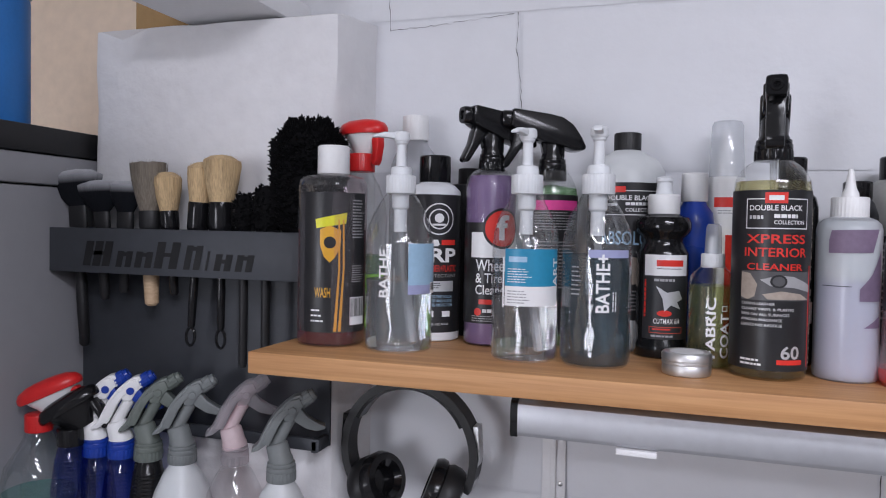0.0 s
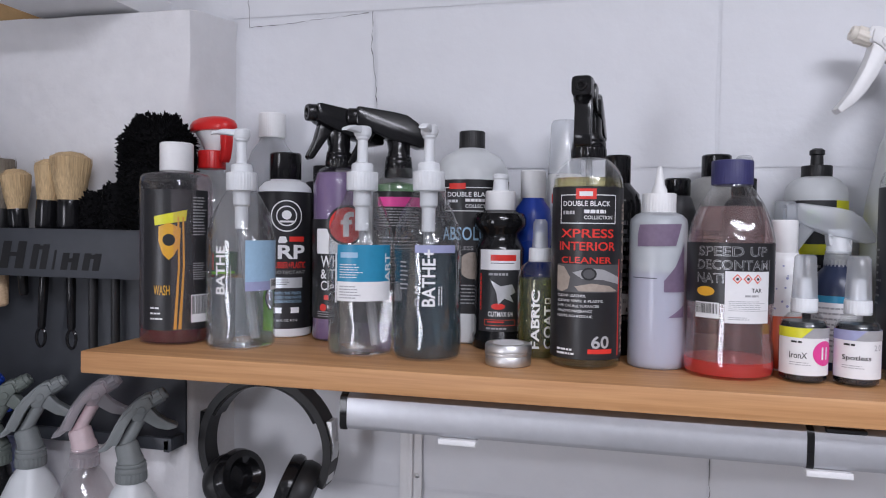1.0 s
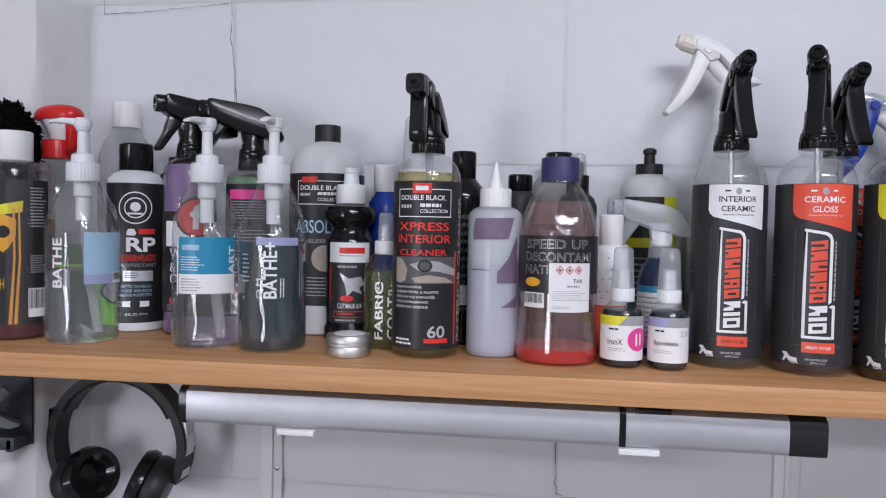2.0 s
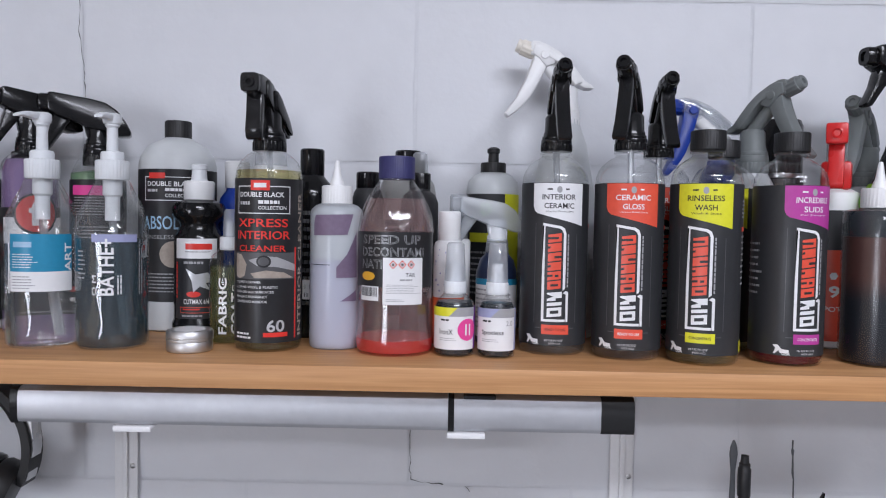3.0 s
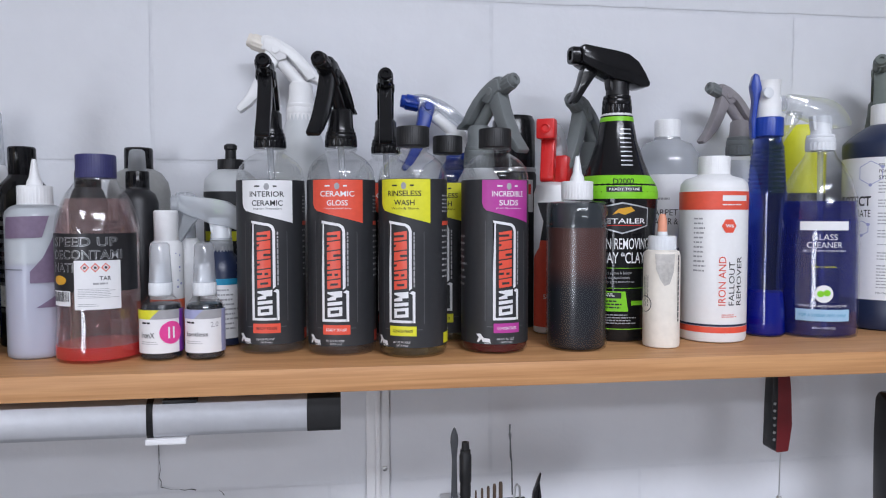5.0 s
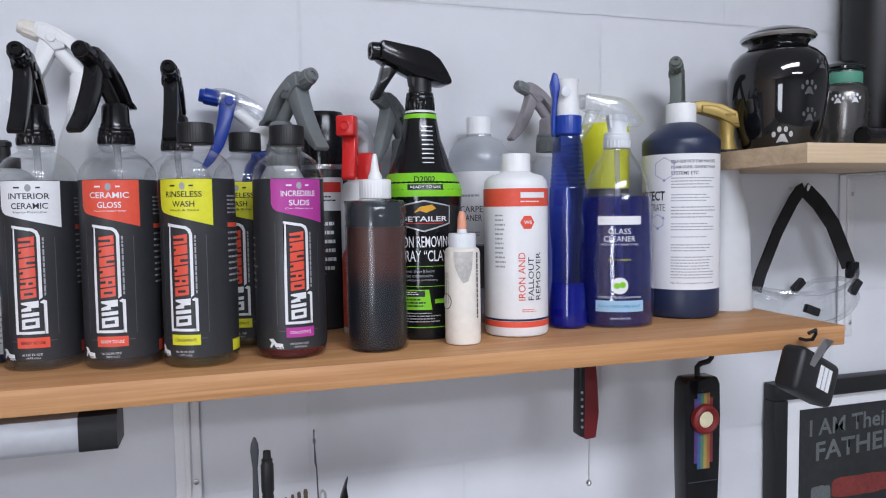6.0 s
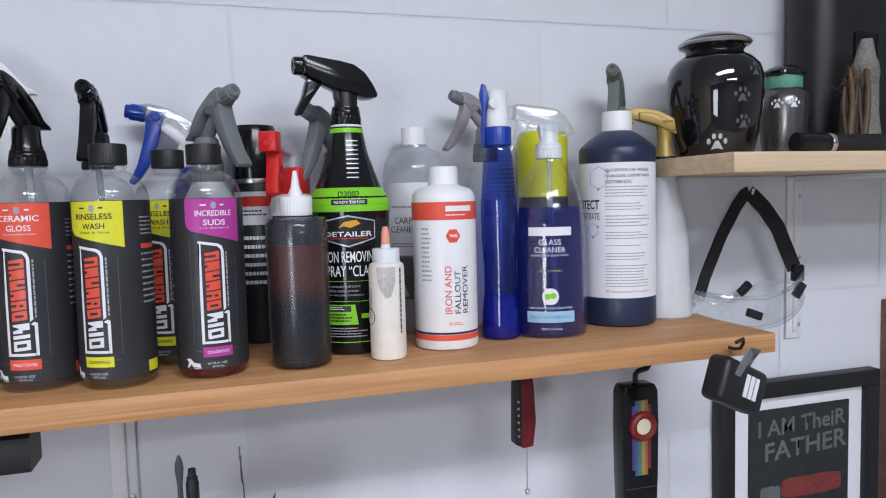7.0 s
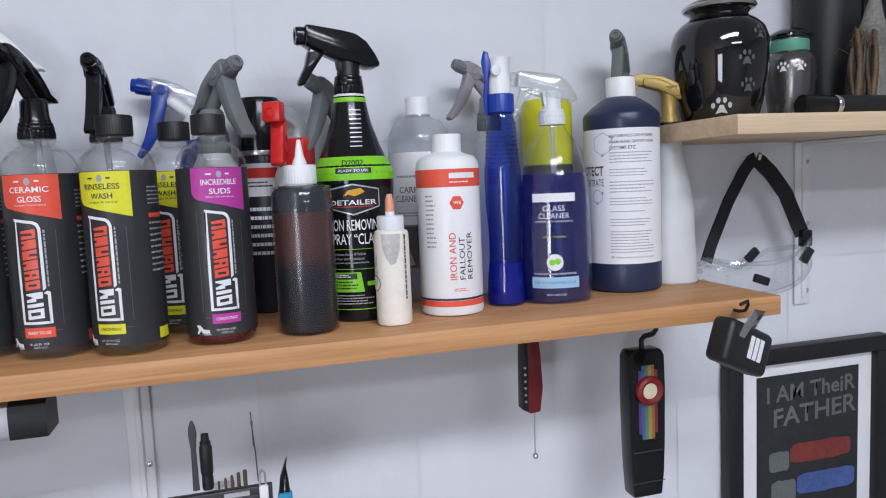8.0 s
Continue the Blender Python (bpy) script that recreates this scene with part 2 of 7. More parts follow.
HANDLE_WOOD = pine("handle_wood", (0.45, 0.3, 0.18), (0.6, 0.43, 0.27), 3)
CARD = material("cardboard", (0.32, 0.2, 0.09), 0.85, vary=0.15, grain=20, bump=0.0008)
ALU = material("brushed_aluminium", (0.54, 0.55, 0.58), 0.5, metal=0.9, vary=0.06, grain=30)
GUNMETAL = material("dark_gunmetal", (0.10, 0.10, 0.105), 0.35, metal=0.8, vary=0.2, grain=60)
STEEL = material("steel", (0.6, 0.6, 0.6), 0.3, metal=1.0, vary=0.06)
TIN = material("tin_metal", (0.62, 0.62, 0.62), 0.42, metal=1.0, vary=0.05)
CHROME = material("chrome", (0.8, 0.8, 0.8), 0.1, metal=1.0)
BLACK = material("black_plastic", (0.008, 0.008, 0.009), 0.15, vary=0.2, grain=40)
BLACK.node_tree.nodes["Principled BSDF"].inputs["Specular IOR Level"].default_value = 0.45
BLACK_MATT = material("matt_black", (0.012, 0.012, 0.013), 0.45, vary=0.2, grain=40, bump=0.0001, bump_scale=700)
RACK = material("slate_powder_coat", (0.040, 0.044, 0.052), 0.5, vary=0.1, grain=20, bump=0.0002, bump_scale=1500)
RACK_DARK = material("cutout_shade", (0.008, 0.008, 0.009), 0.7)
WHITE = material("white_plastic", (0.8, 0.8, 0.8), 0.35, vary=0.03)
WHITE_METAL = material("white_enamel", (0.76, 0.76, 0.77), 0.4, vary=0.03)
SOFT_WHITE = material("frosted_white", (0.72, 0.74, 0.76), 0.4, vary=0.03, subsurface=0.3)
GREY = material("grey_plastic", (0.165, 0.18, 0.18), 0.45, vary=0.06)
GREY_GREEN = material("grey_green_plastic", (0.13, 0.15, 0.135), 0.45, vary=0.06)
RED = material("red_plastic", (0.62, 0.02, 0.02), 0.3, vary=0.05)
BLUE = material("blue_plastic", (0.01, 0.045, 0.32), 0.3, vary=0.06)
NAVY = material("navy_plastic", (0.018, 0.027, 0.064), 0.35, vary=0.1)
NAVY_CAP = material("indigo_cap", (0.035, 0.035, 0.12), 0.45, vary=0.1)
GOLD = material("gold_plastic", (0.36, 0.25, 0.07), 0.4, metal=0.3, vary=0.08)
YELLOW = material("yellow_plastic", (0.62, 0.62, 0.02), 0.4, vary=0.05)
ORANGE = material("orange_print", (0.72, 0.13, 0.05), 0.4, vary=0.04)
INK = material("label_black", (0.016, 0.016, 0.018), 0.38, vary=0.15)
CHARCOAL = material("label_charcoal", (0.028, 0.029, 0.032), 0.42, vary=0.1)
PAPER = material("label_white", (0.78, 0.78, 0.79), 0.45, vary=0.03)
PRINT_GREY = material("print_grey", (0.35, 0.35, 0.36), 0.5)
PRINT_DIM = material("print_dim_grey", (0.085, 0.085, 0.09), 0.5)
PRINT_RED = material("print_red", (0.68, 0.035, 0.025), 0.4)
PRINT_CORAL = material("print_coral", (0.74, 0.09, 0.05), 0.4)
PRINT_YELLOW = material("print_yellow", (0.70, 0.68, 0.03), 0.4)
PRINT_AMBER = material("print_amber", (0.70, 0.36, 0.03), 0.4)
PRINT_MAGENTA = material("print_magenta", (0.45, 0.045, 0.30), 0.4)
PRINT_PINK = material("print_pink", (0.75, 0.06, 0.30), 0.4)
PRINT_GREEN = material("print_green", (0.22, 0.60, 0.02), 0.4)
PRINT_TEAL = material("print_teal", (0.02, 0.25, 0.42), 0.4)
PRINT_SKY = material("print_sky", (0.32, 0.50, 0.66), 0.45)
PRINT_PURPLE = material("print_purple", (0.18, 0.13, 0.20), 0.5, vary=0.15)
PRINT_LILAC = material("print_lilac", (0.33, 0.35, 0.55), 0.5)
PRINT_VIOLET = material("print_violet", (0.20, 0.03, 0.34), 0.4)
PRINT_TAN = material("print_tan", (0.38, 0.32, 0.27), 0.5, vary=0.2)
PRINT_SILVER = material("print_silver", (0.55, 0.56, 0.58), 0.35, metal=0.4)
PET = clear_plastic("clear_bottle_wall", gloss=0.07, haze=0.012, sheen=0.06)
PET_PLAIN = clear_plastic("thin_clear_wall", gloss=0.2, sheen=0.04)
# pale haze put in to lighten the clear wall; creases are its own
PET_CREASED = clear_plastic("creased_bottle_wall", gloss=0.06, haze=0.045, ripple=0.006, ripple_scale=26, sheen=0.10, stretch=0.4)
PET_SHEER = clear_plastic("sheer_clear_plastic", (0.96, 0.97, 0.98), 0.05, 0.11, sheen=0.09)
# pink tint and haze stand in for light refracted inside a clear bottle
PET_ROSE = clear_plastic("rose_refraction_wall", (0.97, 0.90, 0.92), 0.03, 0.06, sheen=0.07)
PET_FROST = clear_plastic("frosted_bottle_wall", (0.9, 0.92, 0.93), 0.25, 0.45)
PET_MIST = clear_plastic("misted_clear_plastic", (0.95, 0.96, 0.97), 0.1, 0.30)
PINK_CLEAR = clear_plastic("pink_clear_plastic", (0.96, 0.87, 0.88), 0.06, 0.28)
PINK_CORE = material("pale_pink_plastic", (0.50, 0.39, 0.405), 0.4, vary=0.1, grain=40)
HDPE = material("milky_plastic", (0.59, 0.61, 0.62), 0.36, vary=0.04, grain=20, subsurface=0.25)
GOGGLE = clear_plastic("goggle_clear_plastic", (0.95, 0.96, 0.965), 0.04, 0.09)
UNSEEN_GREY = material("unseen_wall_grey", (0.38, 0.38, 0.39), 0.6, vary=0.2, grain=4)
WATER = refracting("clear_water", (0.99, 0.99, 0.99))
WATER_BLUE = refracting("pale_blue_water", (0.93, 0.97, 1.0))
LIQ_ROSE = liquid("rosy_clear_liquid", (0.94, 0.66, 0.65), 0.12)
PET_BLUE = liquid("blue_clear_plastic", (0.05, 0.11, 0.55), 0.05)
LIQ_CLEAR = liquid("clear_liquid", (0.92, 0.94, 0.96), 0.05)
LIQ_TEAL = liquid("slate_teal_liquid", (0.050, 0.115, 0.15), 0.35)
LIQ_WINE = liquid("wine_red_liquid", (0.26, 0.004, 0.022), 0.5)
LIQ_RED_DEEP = liquid("base_glow_liquid", (0.90, 0.10, 0.09), 0.7)
LIQ_BRIGHT = liquid("bright_blue_liquid", (0.03, 0.10, 0.72), 0.7)
LIQ_YELLOW = liquid("olive_yellow_liquid", (0.82, 0.74, 0.36), 0.06)
LIQ_GREEN = liquid("pale_green_liquid", (0.45, 0.75, 0.42), 0.3)
LIQ_LIME = liquid("green_yellow_liquid", (0.62, 0.66, 0.28), 0.12)
LIQ_COBALT = liquid("violet_blue_liquid", (0.05, 0.07, 0.50), 0.22)
LIQ_PALE_PINK = liquid("pale_pink_liquid", (0.93, 0.84, 0.85), 0.03)
LIQ_PINK = liquid("pink_liquid", (0.85, 0.40, 0.42), 0.2)
LIQ_AQUA = liquid("aqua_liquid", (0.45, 0.8, 0.74), 0.2)
LIQ_DARK = material("murky_dark_liquid", (0.012, 0.016, 0.022), 0.25, vary=0.1, grain=20)
PURPLE_LIQ = material("purple_shampoo", (0.20, 0.13, 0.26), 0.3, vary=0.05, subsurface=0.2)
BRISTLE_TAN = material("tan_bristle", (0.47, 0.335, 0.185), 0.8, vary=0.5, grain=200, bump=0.001, bump_scale=600, stretch=0.06)
BRISTLE_GREY = material("grey_brown_bristle", (0.17, 0.145, 0.115), 0.85, vary=0.6, grain=200, bump=0.001, bump_scale=600, stretch=0.06)
BRISTLE_BLACK = material("black_bristle", (0.01, 0.01, 0.012), 0.7, vary=0.2, grain=200, stretch=0.06)
for dull in (BRISTLE_BLACK,):
    dull.node_tree.nodes["Principled BSDF"].inputs["Specular IOR Level"].default_value = 0.15


def soft_tip(name, low, high):
    """Dark soft bristle that pales towards its ends."""
    m = material(name, low, 0.85, vary=0.2, grain=200, stretch=0.06)
    nt = m.node_tree
    bsdf = nt.nodes["Principled BSDF"]
    bsdf.inputs["Specular IOR Level"].default_value = 0.15
    tc = nt.nodes.new("ShaderNodeTexCoord")
    sp = nt.nodes.new("ShaderNodeSeparateXYZ")
    nt.links.new(tc.outputs["Generated"], sp.inputs[0])
    cr = nt.nodes.new("ShaderNodeValToRGB")
    cr.color_ramp.elements[0].position, cr.color_ramp.elements[0].color = 0.58, (*low, 1)
    cr.color_ramp.elements[1].position, cr.color_ramp.elements[1].color = 1.0, (*high, 1)
    nt.links.new(sp.outputs["Z"], cr.inputs[0])
    nt.links.new(cr.outputs[0], bsdf.inputs["Base Color"])
    return m


BRISTLE_SOFT = soft_tip("black_bristle_white_tip", (0.008, 0.009, 0.012), (0.62, 0.63, 0.66))


def settled(name, low, high):
    """Murky liquid: dark sediment that clears softly into a brown upper part."""
    m = material(name, low, 0.4, vary=0.1, grain=20)
    nt = m.node_tree
    tc = nt.nodes.new("ShaderNodeTexCoord")
    sp = nt.nodes.new("ShaderNodeSeparateXYZ")
    nt.links.new(tc.outputs["Generated"], sp.inputs[0])
    cr = nt.nodes.new("ShaderNodeValToRGB")
    cr.color_ramp.elements[0].position, cr.color_ramp.elements[0].color = 0.50, (*low, 1)
    cr.color_ramp.elements[1].position, cr.color_ramp.elements[1].color = 0.68, (*high, 1)
    nt.links.new(sp.outputs["Z"], cr.inputs[0])
    nt.links.new(cr.outputs[0], nt.nodes["Principled BSDF"].inputs["Base Color"])
    return m


MURKY = settled("settled_murky_liquid", (0.011, 0.014, 0.020), (0.072, 0.029, 0.025))
FABRIC = material("black_chenille", (0.006, 0.006, 0.0065), 0.95, vary=0.3, grain=80, bump=0.001, bump_scale=500)
FABRIC.node_tree.nodes["Principled BSDF"].inputs["Specular IOR Level"].default_value = 0.08
ELASTIC = material("black_elastic", (0.012, 0.012, 0.013), 0.8, vary=0.2, grain=300, bump=0.0004, bump_scale=900)
URN_BLACK = material("black_lacquer", (0.006, 0.006, 0.007), 0.08, coat=0.6, vary=0.1)
URN_PEWTER = material("pewter_lacquer", (0.16, 0.155, 0.15), 0.28, metal=0.8, vary=0.08)
GREEN_BAND = material("green_ribbon", (0.10, 0.33, 0.22), 0.6, vary=0.06)
CABINET = material("grey_cabinet", (0.28, 0.28, 0.295), 0.5, vary=0.04, grain=10)
DRIFT = material("driftwood", (0.20, 0.19, 0.17), 0.85, vary=0.5, grain=60, bump=0.002, bump_scale=120)
BARK = material("gilded_bark", (0.07, 0.045, 0.03), 0.5, vary=0.5, grain=80, bump=0.003, bump_scale=150)
DARK_BARK = material("dark_bark", (0.03, 0.022, 0.018), 0.5, vary=0.5, grain=80, bump=0.003, bump_scale=150)
GILT_BARK = material("gilt_fibre", (0.11, 0.068, 0.034), 0.5, vary=0.5, grain=80, bump=0.002, bump_scale=150)
CHALK = material("chalk_grey_paint", (0.12, 0.13, 0.13), 0.8, vary=0.25, grain=60)
ART_BLACK = material("painting_ground", (0.02, 0.022, 0.023), 0.75, vary=0.35, grain=20)
ART_RED = material("painting_red", (0.20, 0.035, 0.03), 0.8, vary=0.3, grain=50)
ART_BLUE = material("painting_blue", (0.06, 0.10, 0.28), 0.8, vary=0.3, grain=50)
LAMP_LENS = material("pale_lens", (0.8, 0.74, 0.5), 0.3)
CREAM = material("cream_plastic", (0.78, 0.73, 0.65), 0.45, vary=0.08, grain=40)
WORN_GREY = material("worn_translucent_plastic", (0.52, 0.50, 0.47), 0.3, vary=0.2, grain=80)
SALMON = material("salmon_tip", (0.75, 0.32, 0.2), 0.4)
SKY_GLOW = material("sky_glow", (0.85, 0.92, 1.0), 0.8, vary=0.02, emit=1.6)
DIFFUSER = material("lamp_diffuser", (0.93, 0.96, 1.0), 0.5, emit=3.0)
RAINBOW = [material("rainbow_" + n, c, 0.3) for n, c in (("violet", (0.10, 0.05, 0.20)), ("blue", (0.05, 0.12, 0.26)), ("green", (0.10, 0.20, 0.12)), ("yellow", (0.34, 0.27, 0.08)), ("orange", (0.34, 0.14, 0.05)), ("red", (0.20, 0.03, 0.04)))]


# ---- printed labels ----
class Print:
    """Label paper and printing wrapped round a bottle. u: millimetres along the girth from the label's middle, v: height."""

    def __init__(self, parent, radius, facing, sy=1.0):
        self.parent, self.facing, self.sy = parent, radians(facing), sy
        self.curved = callable(radius)
        self.radius = radius if self.curved else (lambda v: radius)
        self.layers = {}
        self.squash = 1.0

    def put(self, flat, mat, level, name):
        r = self.radius(flat[0][0][1] if flat else 0)
        key = (mat.name, name, len(self.layers) if name == "label" else 0)
        if key not in self.layers:
            self.layers[key] = (bmesh.new(), mat, name)
        bm = self.layers[key][0]
        for face in flat:
            vs = []
            for u, v in face:
                r = self.radius(v) + 0.18 + 0.22 * level
                a = self.facing + u / self.radius(v)
                vs.append(bm.verts.new((r * math.sin(a) * MM, -r * self.sy * math.cos(a) * MM, v * self.squash * MM)))
            bm.faces.new(vs)

    def rect(self, u0, u1, v0, v1, mat, level=1, name="lettering"):
        n = max(1, int(abs(u1 - u0) / 2.5))
        k = 1
        if self.curved:
            k = max(1, int((v1 - v0) / 4))
        faces = []
        for i in range(n):
            a, b = u0 + (u1 - u0) * i / n, u0 + (u1 - u0) * (i + 1) / n
            for j in range(k):
                c, d = v0 + (v1 - v0) * j / k, v0 + (v1 - v0) * (j + 1) / k
                faces.append(((a, c), (b, c), (b, d), (a, d)))
        self.put(faces, mat, level, name)

    def panel(self, u0, u1, v0, v1, mat, level=0):
        self.rect(u0, u1, v0, v1, mat, level, "label")

    def border(self, u0, u1, v0, v1, w, mat, level=1):
        for r in ((u0, u1, v0, v0 + w), (u0, u1, v1 - w, v1), (u0, u0 + w, v0 + w, v1 - w), (u1 - w, u1, v0 + w, v1 - w)):
            self.rect(*r, mat, level)

    def poly(self, pts, mat, level=1, name="lettering"):
        bm = bmesh.new()
        bm.faces.new([bm.verts.new((u, 0, v)) for u, v in pts])
        self.flat(bm, mat, level, name)

    def flat(self, bm, mat, level, name="lettering"):
        us = [v.co.x for v in bm.verts]
        x = math.floor(min(us) / 3) * 3 + 3
        while x < max(us):
            bmesh.ops.bisect_plane(bm, geom=bm.verts[:] + bm.edges[:] + bm.faces[:], plane_co=(x, 0, 0), plane_no=(1, 0, 0))
            x += 3
        if self.curved:
            vs = [v.co.z for v in bm.verts]
            z = math.floor(min(vs) / 4) * 4 + 4
            while z < max(vs):
                bmesh.ops.bisect_plane(bm, geom=bm.verts[:] + bm.edges[:] + bm.faces[:], plane_co=(0, 0, z), plane_no=(0, 0, 1))
                z += 4
        self.put([[(v.co.x, v.co.z) for v in f.verts] for f in bm.faces], mat, level, name)
        bm.free()

    def disc(self, u, v, r, mat, level=1, n=20, ry=None):
        self.poly([(u + r * math.cos(2 * math.pi * k / n), v + (ry or r) * math.sin(2 * math.pi * k / n)) for k in range(n)], mat, level)

    def text(self, body, u0, u1, v0, v1, mat, level=2, turn=False, bold=0.0):
        """Words fitted into a box; turn: reading upwards."""
        self.flat(words(body, u0, u1, v0, v1, turn, bold), mat, level)

    def bars(self, u0, u1, v0, v1, lines, mat, level=2, turn=False, fill=0.55, seed=1):
        """Lines of writing too small to read."""
        rnd = random.Random(seed)
        if turn:
            span = (u1 - u0) / lines
            for k in range(lines):
                x = v0
                while x < v1 - 1:
                    w = min(rnd.uniform(2.0, 6.0), v1 - x)
                    self.rect(u0 + span * k, u0 + span * (k + fill), x, x + w, mat, level)
                    x += w + 0.9
            return
        span = (v1 - v0) / lines
        for k in range(lines):
            x = u0
            end = u0 + (u1 - u0) * rnd.uniform(0.7, 1.0)
            while x < end - 0.6:
                w = min(rnd.uniform(1.6, 5.0), end - x)
                self.rect(x, x + w, v1 - span * (k + fill), v1 - span * k, mat, level)
                x += w + 0.7

    def code(self, u0, u1, v0, v1, level=2):
        """White sticker with a bar code."""
        rnd = random.Random(5)
        self.rect(u0, u1, v0, v1, PAPER, level)
        x = u0 + 1
        while x < u1 - 1:
            w = rnd.uniform(0.25, 0.8)
            self.rect(x, x + w, v0 + (v1 - v0) * 0.3, v1 - 1, INK, level + 1)
            x += w + rnd.uniform(0.3, 0.7)

    def done(self):
        for bm, mat, name in self.layers.values():
            bmesh.ops.remove_doubles(bm, verts=bm.verts[:], dist=0.00001)
            me = bpy.data.meshes.new(name)
            bm.to_mesh(me)
            bm.free()
            me.polygons.foreach_set("use_smooth", [True] * len(me.polygons))
            me.materials.append(mat)
            ob = new(name, me)
            ob.parent = self.parent
            if name != "label":
                ob["kind"] = "stuff"


def words(body, u0, u1, v0, v1, turn=False, bold=0.0):
    """Flat letters in the x-z plane, fitted into a box."""
    curve = bpy.data.curves.new("words", "FONT")
    curve.body, curve.offset, curve.resolution_u = body, bold, 3
    ob = bpy.data.objects.new("words", curve)
    me = bpy.data.meshes.new_from_object(ob)
    bpy.data.objects.remove(ob)
    bpy.data.curves.remove(curve)
    bm = bmesh.new()
    bm.from_mesh(me)
    bpy.data.meshes.remove(me)
    xs, ys = [v.co.x for v in bm.verts], [v.co.y for v in bm.verts]
    x0, x1, y0, y1 = min(xs), max(xs), min(ys), max(ys)
    for v in bm.verts:
        a, b = (v.co.x - x0) / (x1 - x0), (v.co.y - y0) / (y1 - y0)
        if turn:
            a, b = 1 - b, a
        v.co = (u0 + (u1 - u0) * a, 0, v0 + (v1 - v0) * b)
    return bm


# ---- sprayers, pumps and caps ----
def sprayer(parent, z, facing, style, body, lever, nozzle, collar, size=1.0, ring_r=15.5, ring_h=20, tilt=0.0, origin=(0, 0, 0), inner=None, short=False, wide=1.0, back=0.0):
    """Trigger head whose collar top stands at height z (mm); facing: degrees from -y towards +x in which the nozzle points."""
    low = Matrix.Translation(Vector(origin)) @ Matrix.Rotation(radians(facing) - math.pi / 2, 4, "Z") @ Matrix.Translation((0, 0, z * MM))
    m = low @ Matrix.Rotation(radians(-tilt), 4, "Y") @ Matrix.Scale(size, 4)
    over = m @ Matrix.Translation((-back * MM, 0, 0))
    if style == "slope":
        hood = joined(prism([(-29, 22), (-27, 25.5), (-19, 30), (-11, 40), (-2, 50.5), (9, 60), (21, 67), (32, 71), (39, 71), (41, 66), (40, 56), (33, 55), (23, 57), (13, 52), (4, 43), (-4, 33.5), (-12, 25.5), (-20, 22)], 14 * wide, 1.4),
                      prism([(-16, 28), (-8, 40), (2, 51), (12, 58), (22, 61), (24, 55), (14, 50), (6, 42), (-2, 32), (-8, 25)], 19 * wide, 1.2),
                      prism([(14, 47), (16, 61), (26, 68), (37, 68), (39, 57), (31, 52), (24, 44)], 17.5 * wide, 1.6))
        neck = joined(lathe([(14, -1), (14, 4), (13, 6), (12.4, 21), (10, 24)], 22), moved(lathe([(6.8, 0), (6.8, 38), (5, 39)], 16), Matrix.Translation((-.004, 0, .018)) @ Matrix.Rotation(radians(42), 4, "Y")))
        grip = prism([(16, 60), (28, 64), (36, 57), (39, 46), (45, 30), (55, 10), (67, -6), (63, -10), (53, -3), (41, 10), (32, 25), (24, 42)], 14 * wide, 1.6)
        pin = moved(lathe([(4, -10 * wide), (4.6, -9.4 * wide), (4.6, 9.4 * wide), (4, 10 * wide)], 14), Matrix.Translation((.026, 0, .056)) @ Matrix.Rotation(radians(90), 4, "X"))
        if short:
            grip = prism([(16, 58), (30, 63), (36, 54), (41, 44), (50, 34), (58, 28), (57, 25), (47, 25), (36, 31), (26, 42)], 14 * wide, 1.6)
        grip = joined(grip, pin)
        nz = moved(joined(ribbed(8.6, 0, 16, 12, 0.7, 1.2), lathe([(7.2, 15), (7.0, 19.5), (6.2, 20.5), (3.0, 20.5), (2.6, 18.5), (0, 18.5)], 20)), Matrix.Translation((.035, 0, .0605)) @ Matrix.Rotation(radians(70), 4, "Y"))
    elif style == "square":
        hood = joined(prism([(53, 36), (53, 54), (45, 55), (24, 53.5), (0, 44), (-30, 22), (-42, 8), (-42, -1), (-34, -2), (-18, 6), (6, 20), (26, 29), (38, 35)], 19, 1.6),
                      prism([(12, 26), (14, 45), (0, 40), (-28, 19), (-39, 6), (-39, 1), (-16, 10)], 28, 3.0),
                      prism([(16, 24), (18, 50), (34, 52), (36, 34)], 23, 2.0))
        neck = joined(lathe([(14.5, -1), (14.5, 3), (13, 6), (12.6, 24)], 24), prism([(10, 0), (14, 12), (20, 30), (-12, 26), (-12, 2)], 16, 1.5))
        grip = prism([(34, 37), (46, 37), (47, 18), (50, -2), (48, -10), (42, -12), (39, -4), (36, 16)], 17, 2.0)
        nz = moved(joined(lathe([(9.2, 0), (9.6, 1), (9.6, 6), (9, 7)], 24, power=6), lathe([(5.4, 6.8), (5.6, 8), (5, 8.6), (3, 8.6), (2.6, 7), (0, 7)], 20)), Matrix.Translation((.0525, 0, .045)) @ Matrix.Rotation(radians(90), 4, "Y"))
    else:
        hood = prism([(-33, 11), (-34, 15), (-29, 25), (-20, 38), (-8, 46), (6, 49), (44, 54), (48, 53), (48, 35), (40, 30), (24, 24), (10, 18), (-8, 15), (-22, 10)], 28, 5.0)
        neck = joined(lathe([(12.5, -1), (12.5, 5), (11, 8), (11.5, 26)], 20), prism([(8, 0), (12, 10), (14, 26), (-12, 24), (-12, 2)], 14, 1.5))
        grip = prism([(25, 31), (42, 33), (45, 24), (48, 12), (57, -6), (55, -10), (50, -9), (40, 6), (33, 16), (27, 24)], 15, 2.0)
